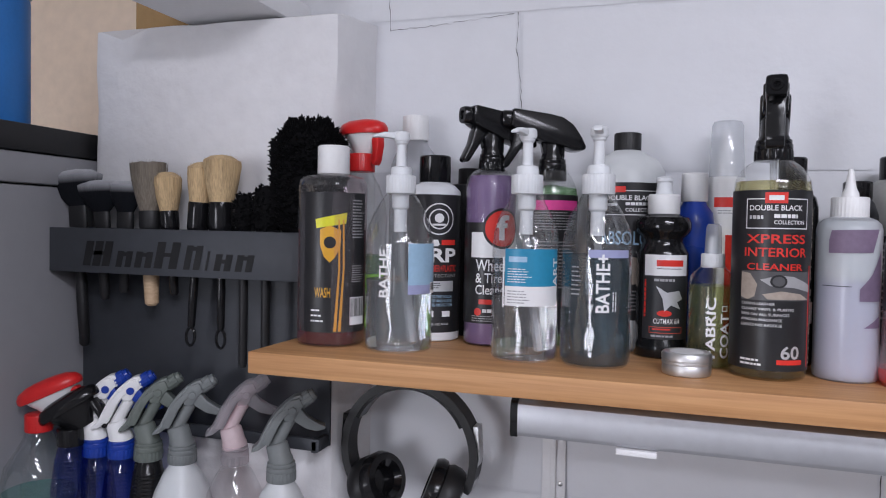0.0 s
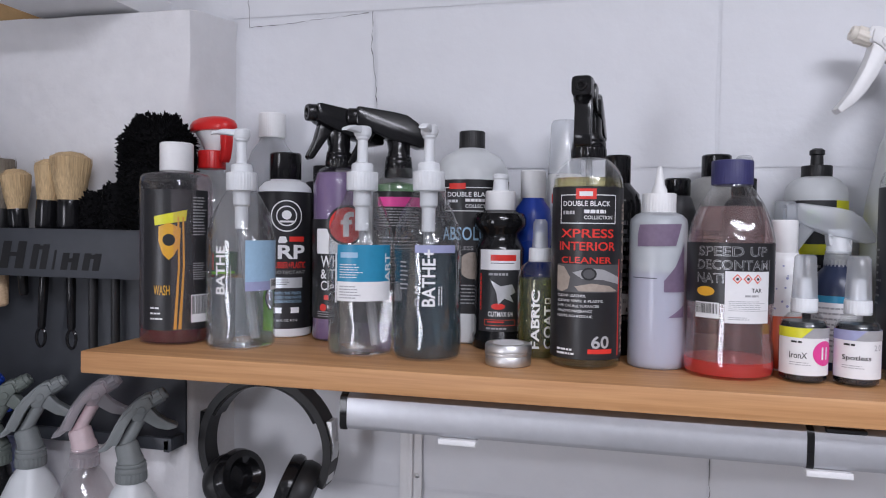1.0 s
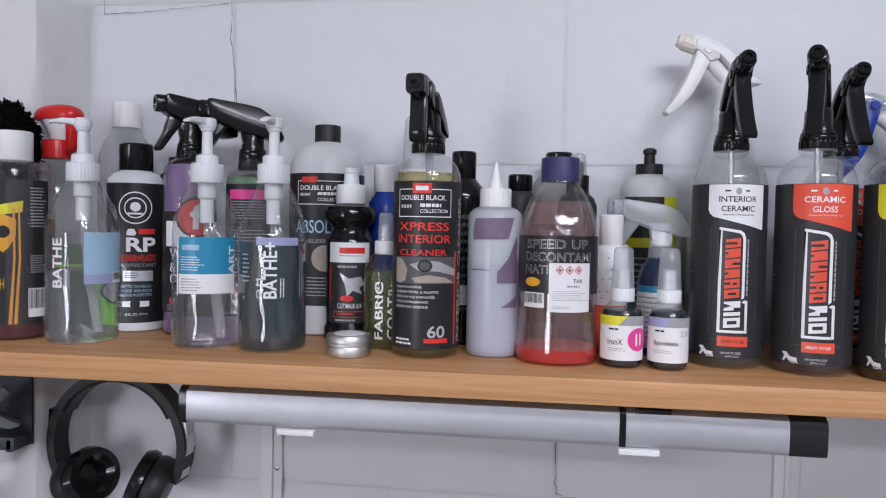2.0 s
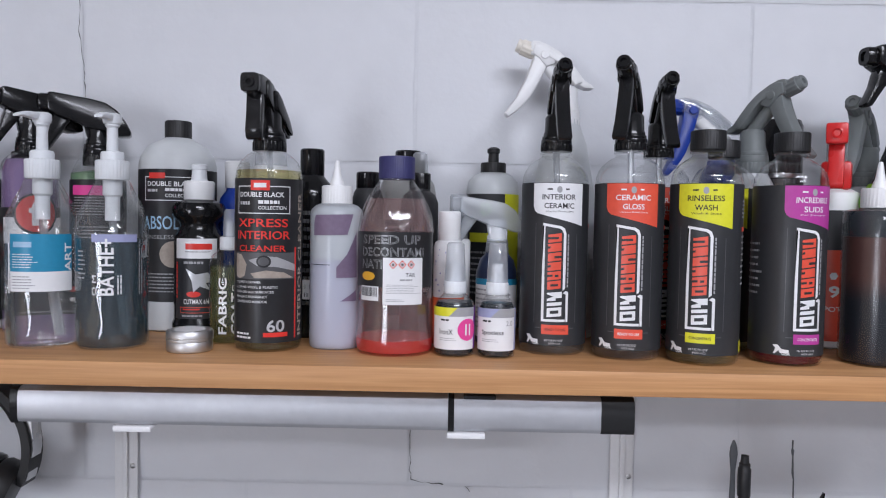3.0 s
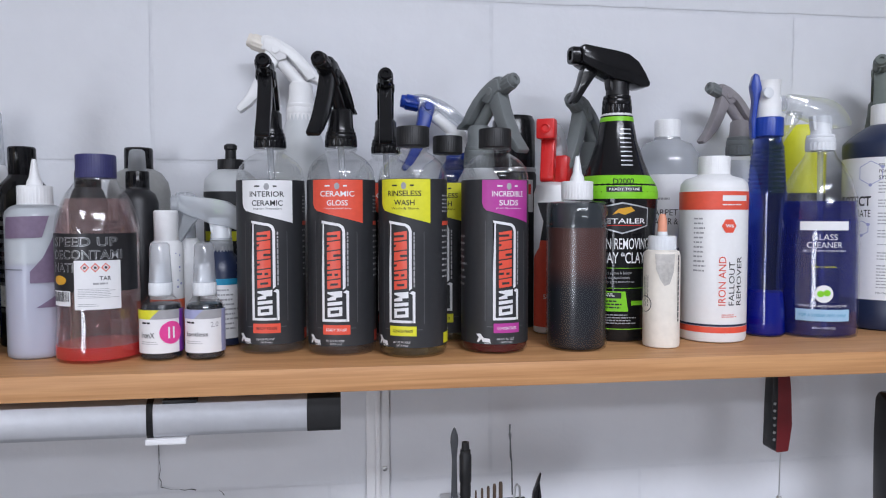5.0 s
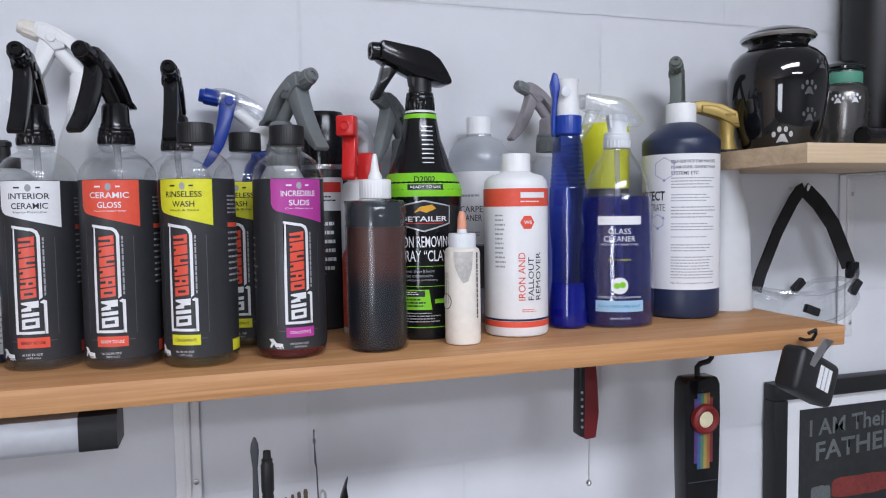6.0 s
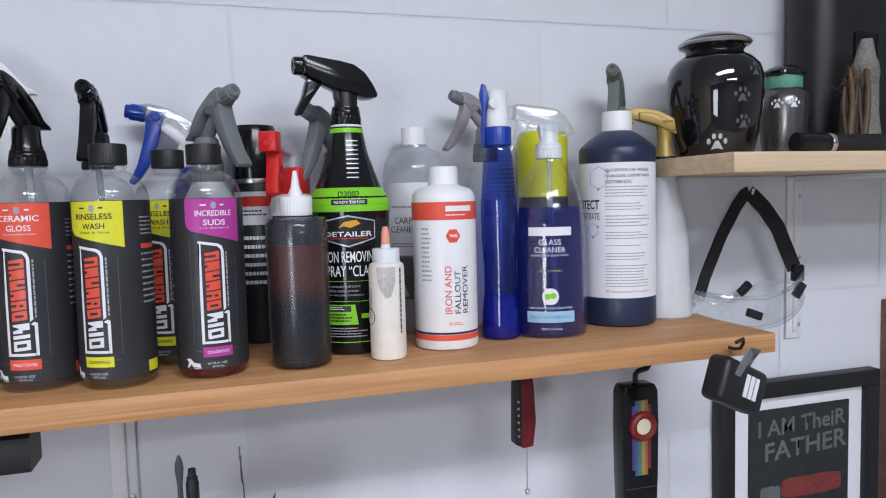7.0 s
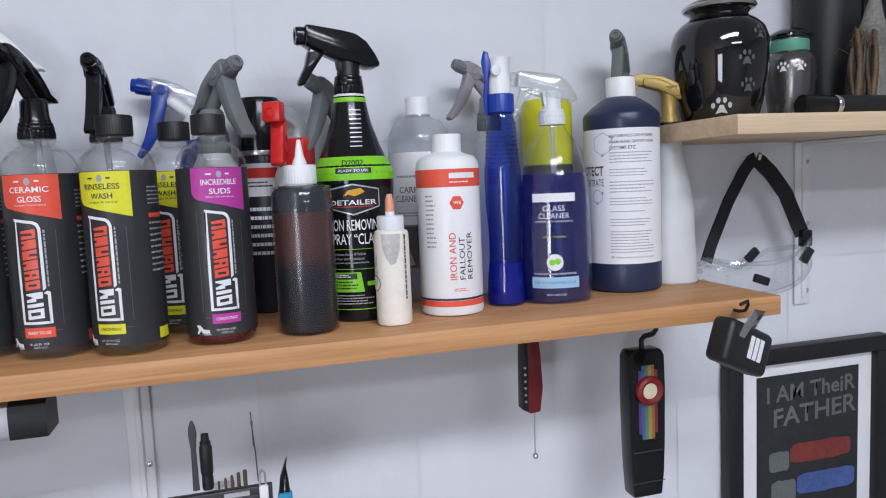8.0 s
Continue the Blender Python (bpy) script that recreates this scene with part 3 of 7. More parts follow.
        nz = joined(moved(lathe([(8.5, 0), (9.6, 1), (9.6, 9), (8.6, 11), (5, 11), (4.5, 9)], 20, power=3), Matrix.Translation((.046, 0, .0435)) @ Matrix.Rotation(radians(90), 4, "Y")))
    head = part("sprayer_head", moved(hood, over), body, parent)
    part("neck_tube", moved(neck, m), inner or body, head)
    part("trigger", moved(grip, over), lever, head)
    part("nozzle", moved(nz, over), nozzle, head)
    step = ring_h * .45
    part("collar", moved(joined(ribbed(ring_r, -ring_h, -step, 22, 0.7), lathe(cylinder(ring_r * .97, -step - .4, -step * .35, .8), 32), lathe(cylinder(ring_r * .92, -step * .35 - .3, 1.0, .8), 32)), low), collar, head)
    return head


def bulb_head(t, z, facing, tilt=0.0, size=1.0, ahead=0.0, shell=RED, under=WHITE):
    """Rounded sprayer head with a domed top shell above its collar (mm)."""
    m = Matrix.Rotation(radians(facing) - math.pi / 2, 4, "Z") @ Matrix.Translation((0, 0, z * MM)) @ Matrix.Translation((ahead * MM, 0, 0)) @ Matrix.Rotation(radians(-tilt), 4, "Y") @ Matrix.Scale(size, 4)
    cap(t, 15, z - 20, z, shell, 30, "collar")
    head = part("sprayer_head", moved(lathe([(13, -1), (15, 3), (21, 13), (28, 21), (31, 26), (30, 28)], 40, sy=.52, at=(2, 0)), m), under, t)
    part("top_shell", moved(lathe([(33, 24), (37, 24.5), (38.5, 27), (38, 32), (34, 37), (24, 41), (12, 42.5), (0, 43)], 44, sy=.5, at=(2, 0), power=2.3), m), shell, head)
    part("trigger", moved(prism([(22, 22), (34, 22), (35, 10), (31, -10), (27, -16), (21, -13), (24, 2)], 12, 2), m), shell, head)


def pump(parent, z, facing, mat, ring_r=15, dip=110):
    """Lotion pump with its collar from height z (mm), the spout turned to facing."""
    m = Matrix.Rotation(radians(facing) - math.pi / 2, 4, "Z")
    ring = part("pump_collar", ribbed(ring_r, z, z + 18, 30, 0.4), mat, parent)
    part("pump_stem", lathe([(10.5, z + 17), (10.5, z + 24), (9.5, z + 26), (5.2, z + 27), (4.8, z + 48), (6.5, z + 50), (6.5, z + 55)], 20), mat, ring)
    part("spout", moved(joined(lathe([(7.5, z + 52), (8.5, z + 55), (8, z + 60), (6, z + 61.5)], 20), prism([(0, z + 53), (0, z + 60.5), (18, z + 60.5), (29, z + 57), (30, z + 54), (26, z + 55), (16, z + 55)], 8, 1.5)), m), mat, ring)
    part("pump_cylinder", lathe([(6.5, z - 38), (6.5, z - 16), (8.5, z - 14), (8.5, z + 4)], 16), mat, ring)
    part("dip_tube", tube([(0, 0, (z - 36) * MM), (.003, .002, (z - 80) * MM), (.010, .004, (z - 36 - dip) * MM)], .0036, 8), PET_MIST, ring)


def cap(parent, r, z0, z1, mat, ribs=0, name="cap", lip=0.8):
    return part(name, ribbed(r, z0, z1, ribs, 0.16, lip) if ribs else lathe([(r - .6, z0), (r, z0 + .8), (r, z1 - 1.4), (r - 1.2, z1), (0, z1)], 32), mat, parent)


def nozzle_cap(parent, r, z, mat, tip=None, h=18, n=42):
    c = part("cap", ribbed(r, z, z + h, 30, 0.3), mat, parent)
    part("tip", lathe([(6.8, z + h - .5), (6.6, z + h + 3), (4.4, z + h + 8), (2.2, z + n - 2), (1.5, z + n), (0, z + n)], 18), tip or mat, c)


def at(x, y, turn=0.0, z=S):
    return pose(x, y, z, 0, 0, turn)


def cylinder(r, z0, z1, e=3.0):
    return [(r - e, z0), (r - e * .3, z0 + e * .3), (r, z0 + e), (r, z1 - e), (r - e * .3, z1 - e * .3), (r - e, z1)]


# ---- structure ----
def slab(name, x0, x1, y0, y1, z0, z1, mat, label, category, bevel=0.0):
    return solid(name, box(x0, x1, y0, y1, z0, z1, bevel), mat, label, category, kind="structure", smooth=False)


wall_north = slab("wall_north", -0.60, 3.4, WALL + 0.0024, 1.05, 0, CEIL, JOINT_PAINT, "white painted concrete block wall behind the shelves", "wall")
slab("floor", -3.2, 3.5, -3.6, 1.6, -0.1, 0, CONCRETE, "bare grey concrete garage floor", "floor")
slab("ceiling", -3.2, 3.5, -3.6, 1.6, CEIL, CEIL + 0.1, CEILING, "plain white boarded garage ceiling", "ceiling")
slab("wall_west", -3.3, -3.2, -3.6, 1.6, 0, CEIL, BEIGE, "beige painted block side wall", "wall")
# unseen grey walls close the room; their tone steers fill and reflections
slab("wall_east", 3.4, 3.5, -3.6, 1.05, 0, CEIL, UNSEEN_GREY, "unseen pale grey painted garage side wall", "wall")
solid("wall_south", joined(box(-3.2, WIN_X0, -3.7, -3.6, 0, CEIL, 0), box(WIN_X1, 3.5, -3.7, -3.6, 0, CEIL, 0), box(WIN_X0, WIN_X1, -3.7, -3.6, 0, WIN_Z0, 0), box(WIN_X0, WIN_X1, -3.7, -3.6, WIN_Z1, CEIL, 0)), UNSEEN_GREY, "unseen pale grey wall with a tall window", "wall", kind="structure", smooth=False)
window = thing("window_1", pose(0, -3.66, 0), "tall white-framed garage window letting in daylight", "window", kind="structure")
for x0, x1, z0, z1 in ((WIN_X0, WIN_X1, WIN_Z0, WIN_Z0 + .05), (WIN_X0, WIN_X1, WIN_Z1 - .05, WIN_Z1), (WIN_X0, WIN_X0 + .05, WIN_Z0 + .05, WIN_Z1 - .05), (WIN_X1 - .05, WIN_X1, WIN_Z0 + .05, WIN_Z1 - .05)):
    part("window_frame", box(x0, x1, -.03, .03, z0, z1, .004), WHITE, window)
part("pane", box(WIN_X0 + .05, WIN_X1 - .05, -.004, .004, WIN_Z0 + .05, WIN_Z1 - .05, 0), PET_PLAIN, window, "clear window glass")
slab("backdrop", WIN_X0 - .3, WIN_X1 + .3, -3.95, -3.93, WIN_Z0 - .3, WIN_Z1 + .3, SKY_GLOW, "bright overcast sky outside the window", "sky")
wall_alcove = slab("wall_alcove", -3.2, -0.60, 1.2, 1.35, 0, CEIL, BEIGE, "beige painted block wall in the alcove", "wall")

# short projecting pier with a worn, chipped top edge
pier = bmesh.new()
random.seed(4)
X0, X1, YF, ZT = -0.717, -0.365, 0.748, 1.793
outline = [(X0, YF + .012), (X0 + .004, YF + .003), (X0 + .012, YF), *[(X0 + .012 + (X1 - X0 - .024) * k / 9, YF) for k in range(1, 9)], (X1 - .012, YF), (X1 - .004, YF + .004), (X1, YF + .013), (X1 + .004, YF + .03), (X1 + .016, WALL + .003)]
heights = [0.6 + (ZT - 0.6) * k / 24 for k in range(25)]
grid = []
for k, z in enumerate(heights):
    line = []
    for x, y in outline:
        w = noise.noise((x * 18, y * 18, z * 18)) * .0022 + noise.noise((x * 60, y * 60, z * 60)) * .0008
        zz = z
        if k == 24:
            zz += noise.noise((x * 40, 3, 1)) * .004 - (.012 if abs(x + .66) < .012 else 0)
        line.append(pier.verts.new((x + w * .5, y + w, zz)))
    grid.append(line)
top = [pier.verts.new((v.co.x * .995 - .002, v.co.y + .012 if j < len(outline) - 1 else v.co.y, ZT + .004)) for j, v in enumerate(grid[-1])]
back = [pier.verts.new((v.co.x, 1.0, ZT + .004)) for v in top]
for a, b in zip(grid + [top], grid[1:] + [top, back]):
    for j in range(len(outline) - 1):
        pier.faces.new((a[j], a[j + 1], b[j + 1], b[j])) if a is not b else None
side_l = [row[0] for row in grid]
bl = pier.verts.new((X0, 1.0, 0.6))
pier.faces.new([bl] + side_l + [top[0], back[0]])
solid("wall_pier", pier, PILLAR_PAINT, "white painted masonry pier with chipped worn top edge", "wall", kind="structure")
slab("wall_pier_foot", X0, X1 + .01, YF, 1.0, 0, 0.6, PILLAR_PAINT, "white painted foot of the masonry pier", "wall")

# painted concrete blocks, running bond, with shallow joints
BL, BH, J = 0.3825, 0.1875, 0.004


def block_mesh(w, seed):
    bm = bmesh.new()
    n, k = 12, 6
    random.seed(seed)
    vs = {}
    for i in range(n + 1):
        for j in range(k + 1):
            x, z = w * i / n, (BH - J) * j / k
            edge = i in (0, n) or j in (0, k)
            y = 0.0022 if edge else noise.noise((x * 25 + seed * 7, z * 25, seed)) * .0006
            dx = noise.noise((x * 30, z * 30, seed + 9)) * .0012 if edge else 0
            vs[i, j] = bm.verts.new((x + dx, y, z + dx))
    for i in range(n):
        for j in range(k):
            bm.faces.new((vs[i, j], vs[i + 1, j], vs[i + 1, j + 1], vs[i, j + 1]))
    me = bpy.data.meshes.new("concrete_block")
    bm.to_mesh(me)
    bm.free()
    me.polygons.foreach_set("use_smooth", [True] * len(me.polygons))
    me.materials.append(WALL_PAINT)
    return me


BLOCKS = [block_mesh(BL - J, k) for k in range(5)]


def lay_blocks():
    for row in range(-6, 7):
        z = 1.2385 + BH * row
        off = 0.215 if row % 2 == 0 else 0.023
        for col in range(-2, 9):
            x = off + BL * (col - 1)
            if x < -0.61 or x > 3.0 or z < 0.1 or z + BH > CEIL:
                continue
            ob = new("concrete_block", BLOCKS[(row * 3 + col) % 5])
            ob.location = (x + J / 2, WALL - 0.0008, z + J / 2)
            ob.parent = wall_north


def crack(points, width=0.0007):
    """Thin jagged crack along joints of the wall, in x and z."""
    bm = bmesh.new()
    random.seed(len(points) + int(points[0][0] * 1000))
    pts = []
    for (x0, z0), (x1, z1) in zip(points, points[1:]):
        n = max(2, int(math.hypot(x1 - x0, z1 - z0) / .006))
        for k in range(n):
            f = k / n
            pts.append((x0 + (x1 - x0) * f + random.uniform(-.0012, .0012), z0 + (z1 - z0) * f + random.uniform(-.0012, .0012), width * random.choice((.25, .7, 1, 1.3, .5))))
    y = WALL - 0.0022
    row = [(bm.verts.new((x - w / 2, y, z - w / 2)), bm.verts.new((x + w / 2, y, z + w / 2))) for x, z, w in pts]
    for a, b in zip(row, row[1:]):
        bm.faces.new((a[0], a[1], b[1], b[0]))
    ob = part("crack", bm, CRACK, wall_north, smooth=False)
    return ob


crack([(-0.17, 1.80), (-0.172, 1.76), (-0.166, 1.715), (-0.165, 1.69), (-0.163, 1.64)])
crack([(-0.335, 1.85), (-0.331, 1.79), (-0.26, 1.793), (-0.17, 1.80)])
crack([(0.215, 1.305), (0.2155, 1.27), (0.216, 1.245), (0.235, 1.241), (0.262, 1.239)], 0.0009)
crack([(0.281, 1.239), (0.284, 1.234), (0.29, 1.231)], 0.0009)


def batten(bx, by, turn):
    t = thing("ceiling_lamp", pose(bx, by, CEIL, 0, 0, turn), "unseen wide white LED ceiling lamp with a frosted diffuser", "lamp", "ceiling battens")
    part("housing", box(-.61, .61, -.185, .185, -.045, 0, .006), WHITE_METAL, t)
    part("diffuser", box(-.60, .60, -.175, .175, -.07, -.046, .01), DIFFUSER, t, "glowing frosted diffuser")


for bx, by, turn in BATTENS:
    batten(bx, by, turn)

# ---- shelves and brackets ----
shelf = solid("wall_shelf", box(-0.377, 1.142, 0.588, WALL - .002, 1.4055, S, .0012), WOOD, "long orange-brown pine wall shelf full of detailing bottles", "shelf")
solid("upper_shelf", box(1.085, 1.95, 0.585, WALL - .002, 1.599, 1.620, .001), WOOD_PALE, "pale pine upper wall shelf holding two urns", "shelf")
ledge = solid("top_shelf_board", box(-0.583, -0.443, 0.645, 0.98, 1.7985, 1.828, .001), WHITE_METAL, "white melamine shelf board resting on the pier", "shelf")
solid("cardboard_box", box(-0.675, -0.588, 0.775, 0.98, 1.7985, 2.02, .002), CARD, "brown cardboard box on top of the pier", "box")


def bracket(x, y0, z_top, drop, reach, label):
    t = thing("shelf_bracket", pose(x, WALL - .003, z_top), label, "bracket", "shelf brackets")
    part("wall_leg", joined(box(-.0135, .0135, -.0022, 0, -drop, -.0015, .0008), box(-.003, .003, -.006, -.002, -drop + .01, -.004, .001)), WHITE_METAL, t)
    part("shelf_arm", joined(box(-.0135, .0135, -reach, -.0022, -.0035, -.0008, .0008), box(-.003, .003, -reach + .015, -.006, -.008, -.0035, .001)), WHITE_METAL, t)
    for z in (-.03, -drop * .5, -drop + .02):
        part("screw", moved(lathe([(3.2, 0), (3.2, 1), (2, 1.8), (0, 1.8)], 10), Matrix.Translation((.008, -.0022, z)) @ Matrix.Rotation(radians(90), 4, "X")), STEEL, t)


bracket(-0.117, 0, 1.4052, 0.30, 0.20, "white steel shelf bracket screwed to the block wall")
bracket(0.462, 0, 1.4052, 0.30, 0.20, "white steel shelf bracket screwed to the block wall")
bracket(1.384, 0, 1.599, 0.24, 0.19, "white steel bracket under the upper pine shelf")

# aluminium light bar below the long shelf
bar = thing("light_bar", pose(0, 0, 1.3815), "brushed aluminium light bar with black end caps under shelf", "light")


def bar_section(x0, x1, h=0.0155):
    prof = [(.002, -h), (.0005, -h + .0025), (0, -h + .004), (0, h - .008), (.0015, h - .003), (.006, h), (.036, h), (.038, h - .002), (.038, -h)]
    bm = bmesh.new()
    a = [bm.verts.new((x0, .613 + y, z)) for y, z in prof]
    b = [bm.verts.new((x1, .613 + y, z)) for y, z in prof]
    bm.faces.new(a)
    bm.faces.new(b[::-1])
    for k in range(len(prof)):
        k2 = (k + 1) % len(prof)
        bm.faces.new((a[k], b[k], b[k2], a[k2]))
    return bm


part("long_profile", bar_section(-.119, .2585), ALU, bar)
part("short_profile", bar_section(.264, .392), ALU, bar)
part("end_cap", moved(bar_section(-.1255, -.1192, .0165), Matrix.Translation((0, -.0005, 0))), BLACK, bar)
part("joint_gasket", moved(bar_section(.2587, .2638, .0162), Matrix.Translation((0, -.0004, 0))), BLACK, bar)
part("end_cap", moved(bar_section(.3922, .421, .0158), Matrix.Translation((0, -.0004, 0))), BLACK_MATT, bar)
part("black_sticker", box(.272, .300, .612, .640, .0130, .0163, .0005), BLACK_MATT, bar)
for x in (-0.0175, 0.2745):
    part("mount_clip", joined(box(x - .0165, x + .0165, .612, .655, -.0195, -.0168, .0008), box(x - .0165, x + .0165, .6105, .6128, -.0215, -.0165, .0006), box(x - .012, x + .012, .650, .654, -.0168, .026, .0008)), WHITE_METAL, bar, "white steel mounting clip")

# ---- alcove, cabinet and blue canister ----
cab = thing("grey_cabinet", pose(-1.0, 0.48, 0), "grey tall steel cabinet with a black top", "cabinet")
part("body", box(-.3, .272, -.30, .52, 0.0, 1.590, .003), CABINET, cab)
part("top_panel", box(-.3, .276, -.30, .52, 1.592, 1.6285, .003), CABINET, cab)
part("black_top", box(-.3, .279, -.305, .522, 1.630, 1.662, .002), BLACK_MATT, cab, "matt black cabinet top")
can = thing("blue_canister", pose(-0.803, 0.660, 1.662), "tall blue plastic canister on the grey cabinet", "canister")
part("body", lathe(cylinder(52, 0, 160, 4), 40), material("canister_blue", (0.02, 0.17, 0.5), 0.4), can)
part("lid", lathe(cylinder(53, 160, 182, 3), 40), WHITE, can)

# ---- brush rack on the pier ----
rack = thing("brush_rack", pose(-0.55, 0.745, 1.54), "slate grey steel brush and bottle rack on pier", "rack")
part("back_plate", box(-.176, .184, -.004, 0, -.248, .0, .0008), RACK, rack)
part("front_panel", box(-.176, .176, -.0575, -.0555, -.054, .0, .0006), RACK, rack)
tray = joined(box(-.176, .176, -.0555, -.004, -.006, -.004, .0004))
part("tray", tray, RACK, rack)
part("side_panel", box(-.176, -.174, -.0555, -.004, -.054, -.0065, .0004), RACK, rack)
part("side_panel", box(.174, .176, -.0555, -.004, -.054, -.0065, .0004), RACK, rack)
part("hanging_bar", box(-.178, .186, -.034, -.028, -.246, -.232, .001), RACK, rack)
part("bar_arm", box(.176, .183, -.034, -.004, -.248, -.234, .001), RACK, rack)
part("bar_arm", box(-.183, -.177, -.034, -.004, -.248, -.234, .001), RACK, rack)
# cut-through emblem; flat dark faces paint the shade in its plain slots
for k, (x, w, h) in enumerate(((-.104, .040, .030), (-.064, .022, .019), (-.036, .024, .019), (-.004, .032, .031), (.032, .022, .028), (.052, .008, .022), (.073, .022, .019), (.101, .022, .019))):
    z0, bar, slant = -.0455, min(.0115, w * .40), .22
    legs = [x - w / 2, x + w / 2 - bar] if w > .01 else [x - bar / 2]
    if w > .035:
        legs.append(x - bar / 2)
    for a in legs:
        bm = bmesh.new()
        bm.faces.new([bm.verts.new((u + slant * v, -.0579, z0 + v)) for u, v in ((a, 0), (a + bar, 0), (a + bar, h), (a, h))])
        part("emblem_slot", bm, RACK_DARK, rack, smooth=False)
    if len(legs) > 1:
        v = h - .006 if k % 3 else h * .45
        bm = bmesh.new()
        bm.faces.new([bm.verts.new((u + slant * q, -.0579, z0 + q)) for u, q in ((x - w / 2 + bar, v), (x + w / 2 - bar, v), (x + w / 2 - bar, v + .0045), (x - w / 2 + bar, v + .0045))])
        part("emblem_slot", bm, RACK_DARK, rack, smooth=False)


def tuft(r0, r1, h, flat=1.0, seed=0, n=26, dome=0.0):
    """Bristle bundle flaring from r0 to r1, fluted, with an uneven crown (mm)."""
    bm = bmesh.new()
    rnd = random.Random(seed)
    jit = [rnd.uniform(.9, 1.08) for _ in range(n)]
    rings = []
    for k in range(8):
        f = k / 7
        r = r0 + (r1 - r0) * math.sin(f * math.pi / 2)
        ring = []
        for j in range(n):
            a = 2 * math.pi * j / n
            q = r * (1 + (jit[j] - 1) * f)
            ring.append(bm.verts.new((q * math.cos(a) * MM, q * flat * math.sin(a) * MM, (h * f + (rnd.uniform(-1.2, 1.2) if k == 7 else 0)) * MM)))
        rings.append(ring)
    top = bm.verts.new((0, 0, (h + dome) * MM))
    mid = [bm.verts.new((v.co.x * .6, v.co.y * .6, (h + dome * .7 + rnd.uniform(-.8, .8)) * MM)) for v in rings[-1]]
    rings.append(mid)
    for a, b in zip(rings, rings[1:]):
        for j in range(n):
            bm.faces.new((a[j], a[(j + 1) % n], b[(j + 1) % n], b[j]))
    for j in range(n):
        bm.faces.new((mid[j], mid[(j + 1) % n], top))
    bm.faces.new(rings[0][::-1])
    # loose hairs over the bundle, some standing past the crown
    for _ in range(190):
        a, q = rnd.uniform(0, 2 * math.pi), math.sqrt(rnd.uniform(.12, 1.0))
        f0 = rnd.uniform(.05, .6)
        tip = h + dome * (1 - q * q) + rnd.uniform(-2.0, 4.0)
        wide, thin = r1 * q * rnd.uniform(.97, 1.09), .42
        base = (r0 + (r1 - r0) * math.sin(f0 * math.pi / 2)) * max(q, .96)
        lo = [bm.verts.new(((base * math.cos(a) + thin * math.cos(b)) * MM, (base * flat * math.sin(a) + thin * math.sin(b)) * MM, h * f0 * MM)) for b in (0, 2.1, 4.2)]
        mid = [bm.verts.new(((wide * math.cos(a) + thin * math.cos(b)) * MM, (wide * flat * math.sin(a) + thin * math.sin(b)) * MM, (h * .85) * MM)) for b in (0, 2.1, 4.2)]
        end = bm.verts.new((wide * 1.03 * math.cos(a) * MM, wide * 1.03 * flat * math.sin(a) * MM, tip * MM))
        for j in range(3):
            bm.faces.new((lo[j], lo[(j + 1) % 3], mid[(j + 1) % 3], mid[j]))
            bm.faces.new((mid[j], mid[(j + 1) % 3], end))
    return bm


def brush(x, ferrule_r, ferrule_h, r1, h, bristle, handle, y=.711, lean=0.0, tip=None, flat=1.0, dome=2.0, hl=85, handle_mat=None, label="", hr=5.0, seed=0, loop=False):
    t = thing("detailing_brush", pose(x, y, 1.541, 0, lean, 0), label, "brush", "brushes in the rack")
    part("ferrule", lathe([(ferrule_r * .92, -3), (ferrule_r * .96, 0), (ferrule_r, 2), (ferrule_r, ferrule_h - 2), (ferrule_r * .97, ferrule_h)], 26, sy=flat), handle, t)
    b = part("bristles", moved(tuft(ferrule_r * .92, r1, h, flat, seed, dome=dome), Matrix.Translation((0, 0, (ferrule_h - .5) * MM))), bristle, t)
    if tip:
        part("bristle_tips", moved(tuft(r1 * .9, r1 * .97, 5, flat, seed + 20, dome=dome + 2), Matrix.Translation((0, 0, (ferrule_h + h - 2) * MM))), tip, b)
    part("handle", lathe([(hr * .6, -hl), (hr, -hl + 3), (hr * 1.15, -hl * .6), (hr * .8, -12), (min(ferrule_r, 9) * .9, -3)], 18), handle_mat or handle, t)
    if loop:
        ring = [(.006 * math.sin(a), 0, -hl * MM - .010 + .011 * math.cos(a)) for a in [2 * math.pi * k / 16 for k in range(17)]]
        part("hanging_loop", tube(ring, .0018, 6), BLACK, t)


brush(-.704, 14, 26, 38, 38, BRISTLE_SOFT, BLACK_MATT, flat=.35, dome=9, hl=150, hr=6, lean=-4, seed=1, label="black makeup-style detailing brush with white-tipped soft bristles")
brush(-.667, 12, 19, 32, 34, BRISTLE_SOFT, BLACK_MATT, flat=.5, dome=6, hl=90, hr=5.5, lean=-3, seed=2, label="black detailing brush with soft white-tipped bristles")
brush(-.632, 12, 19, 24, 34, BRISTLE_SOFT, BLACK_MATT, flat=.55, dome=5, hl=80, hr=5.5, lean=1, seed=3, label="black detailing brush with soft white-tipped bristles")
brush(-.595, 13.5, 21, 22, 58, BRISTLE_GREY, BLACK_MATT, flat=.85, dome=1, hl=94, handle_mat=HANDLE_WOOD, hr=8, seed=4, label="grey-brown horsehair brush with a wooden handle", lean=-2)
brush(-.566, 11, 21, 16, 40, BRISTLE_TAN, BLACK, dome=8, hl=80, seed=5, label="small tan boar-hair brush with black ferrule", lean=-5)
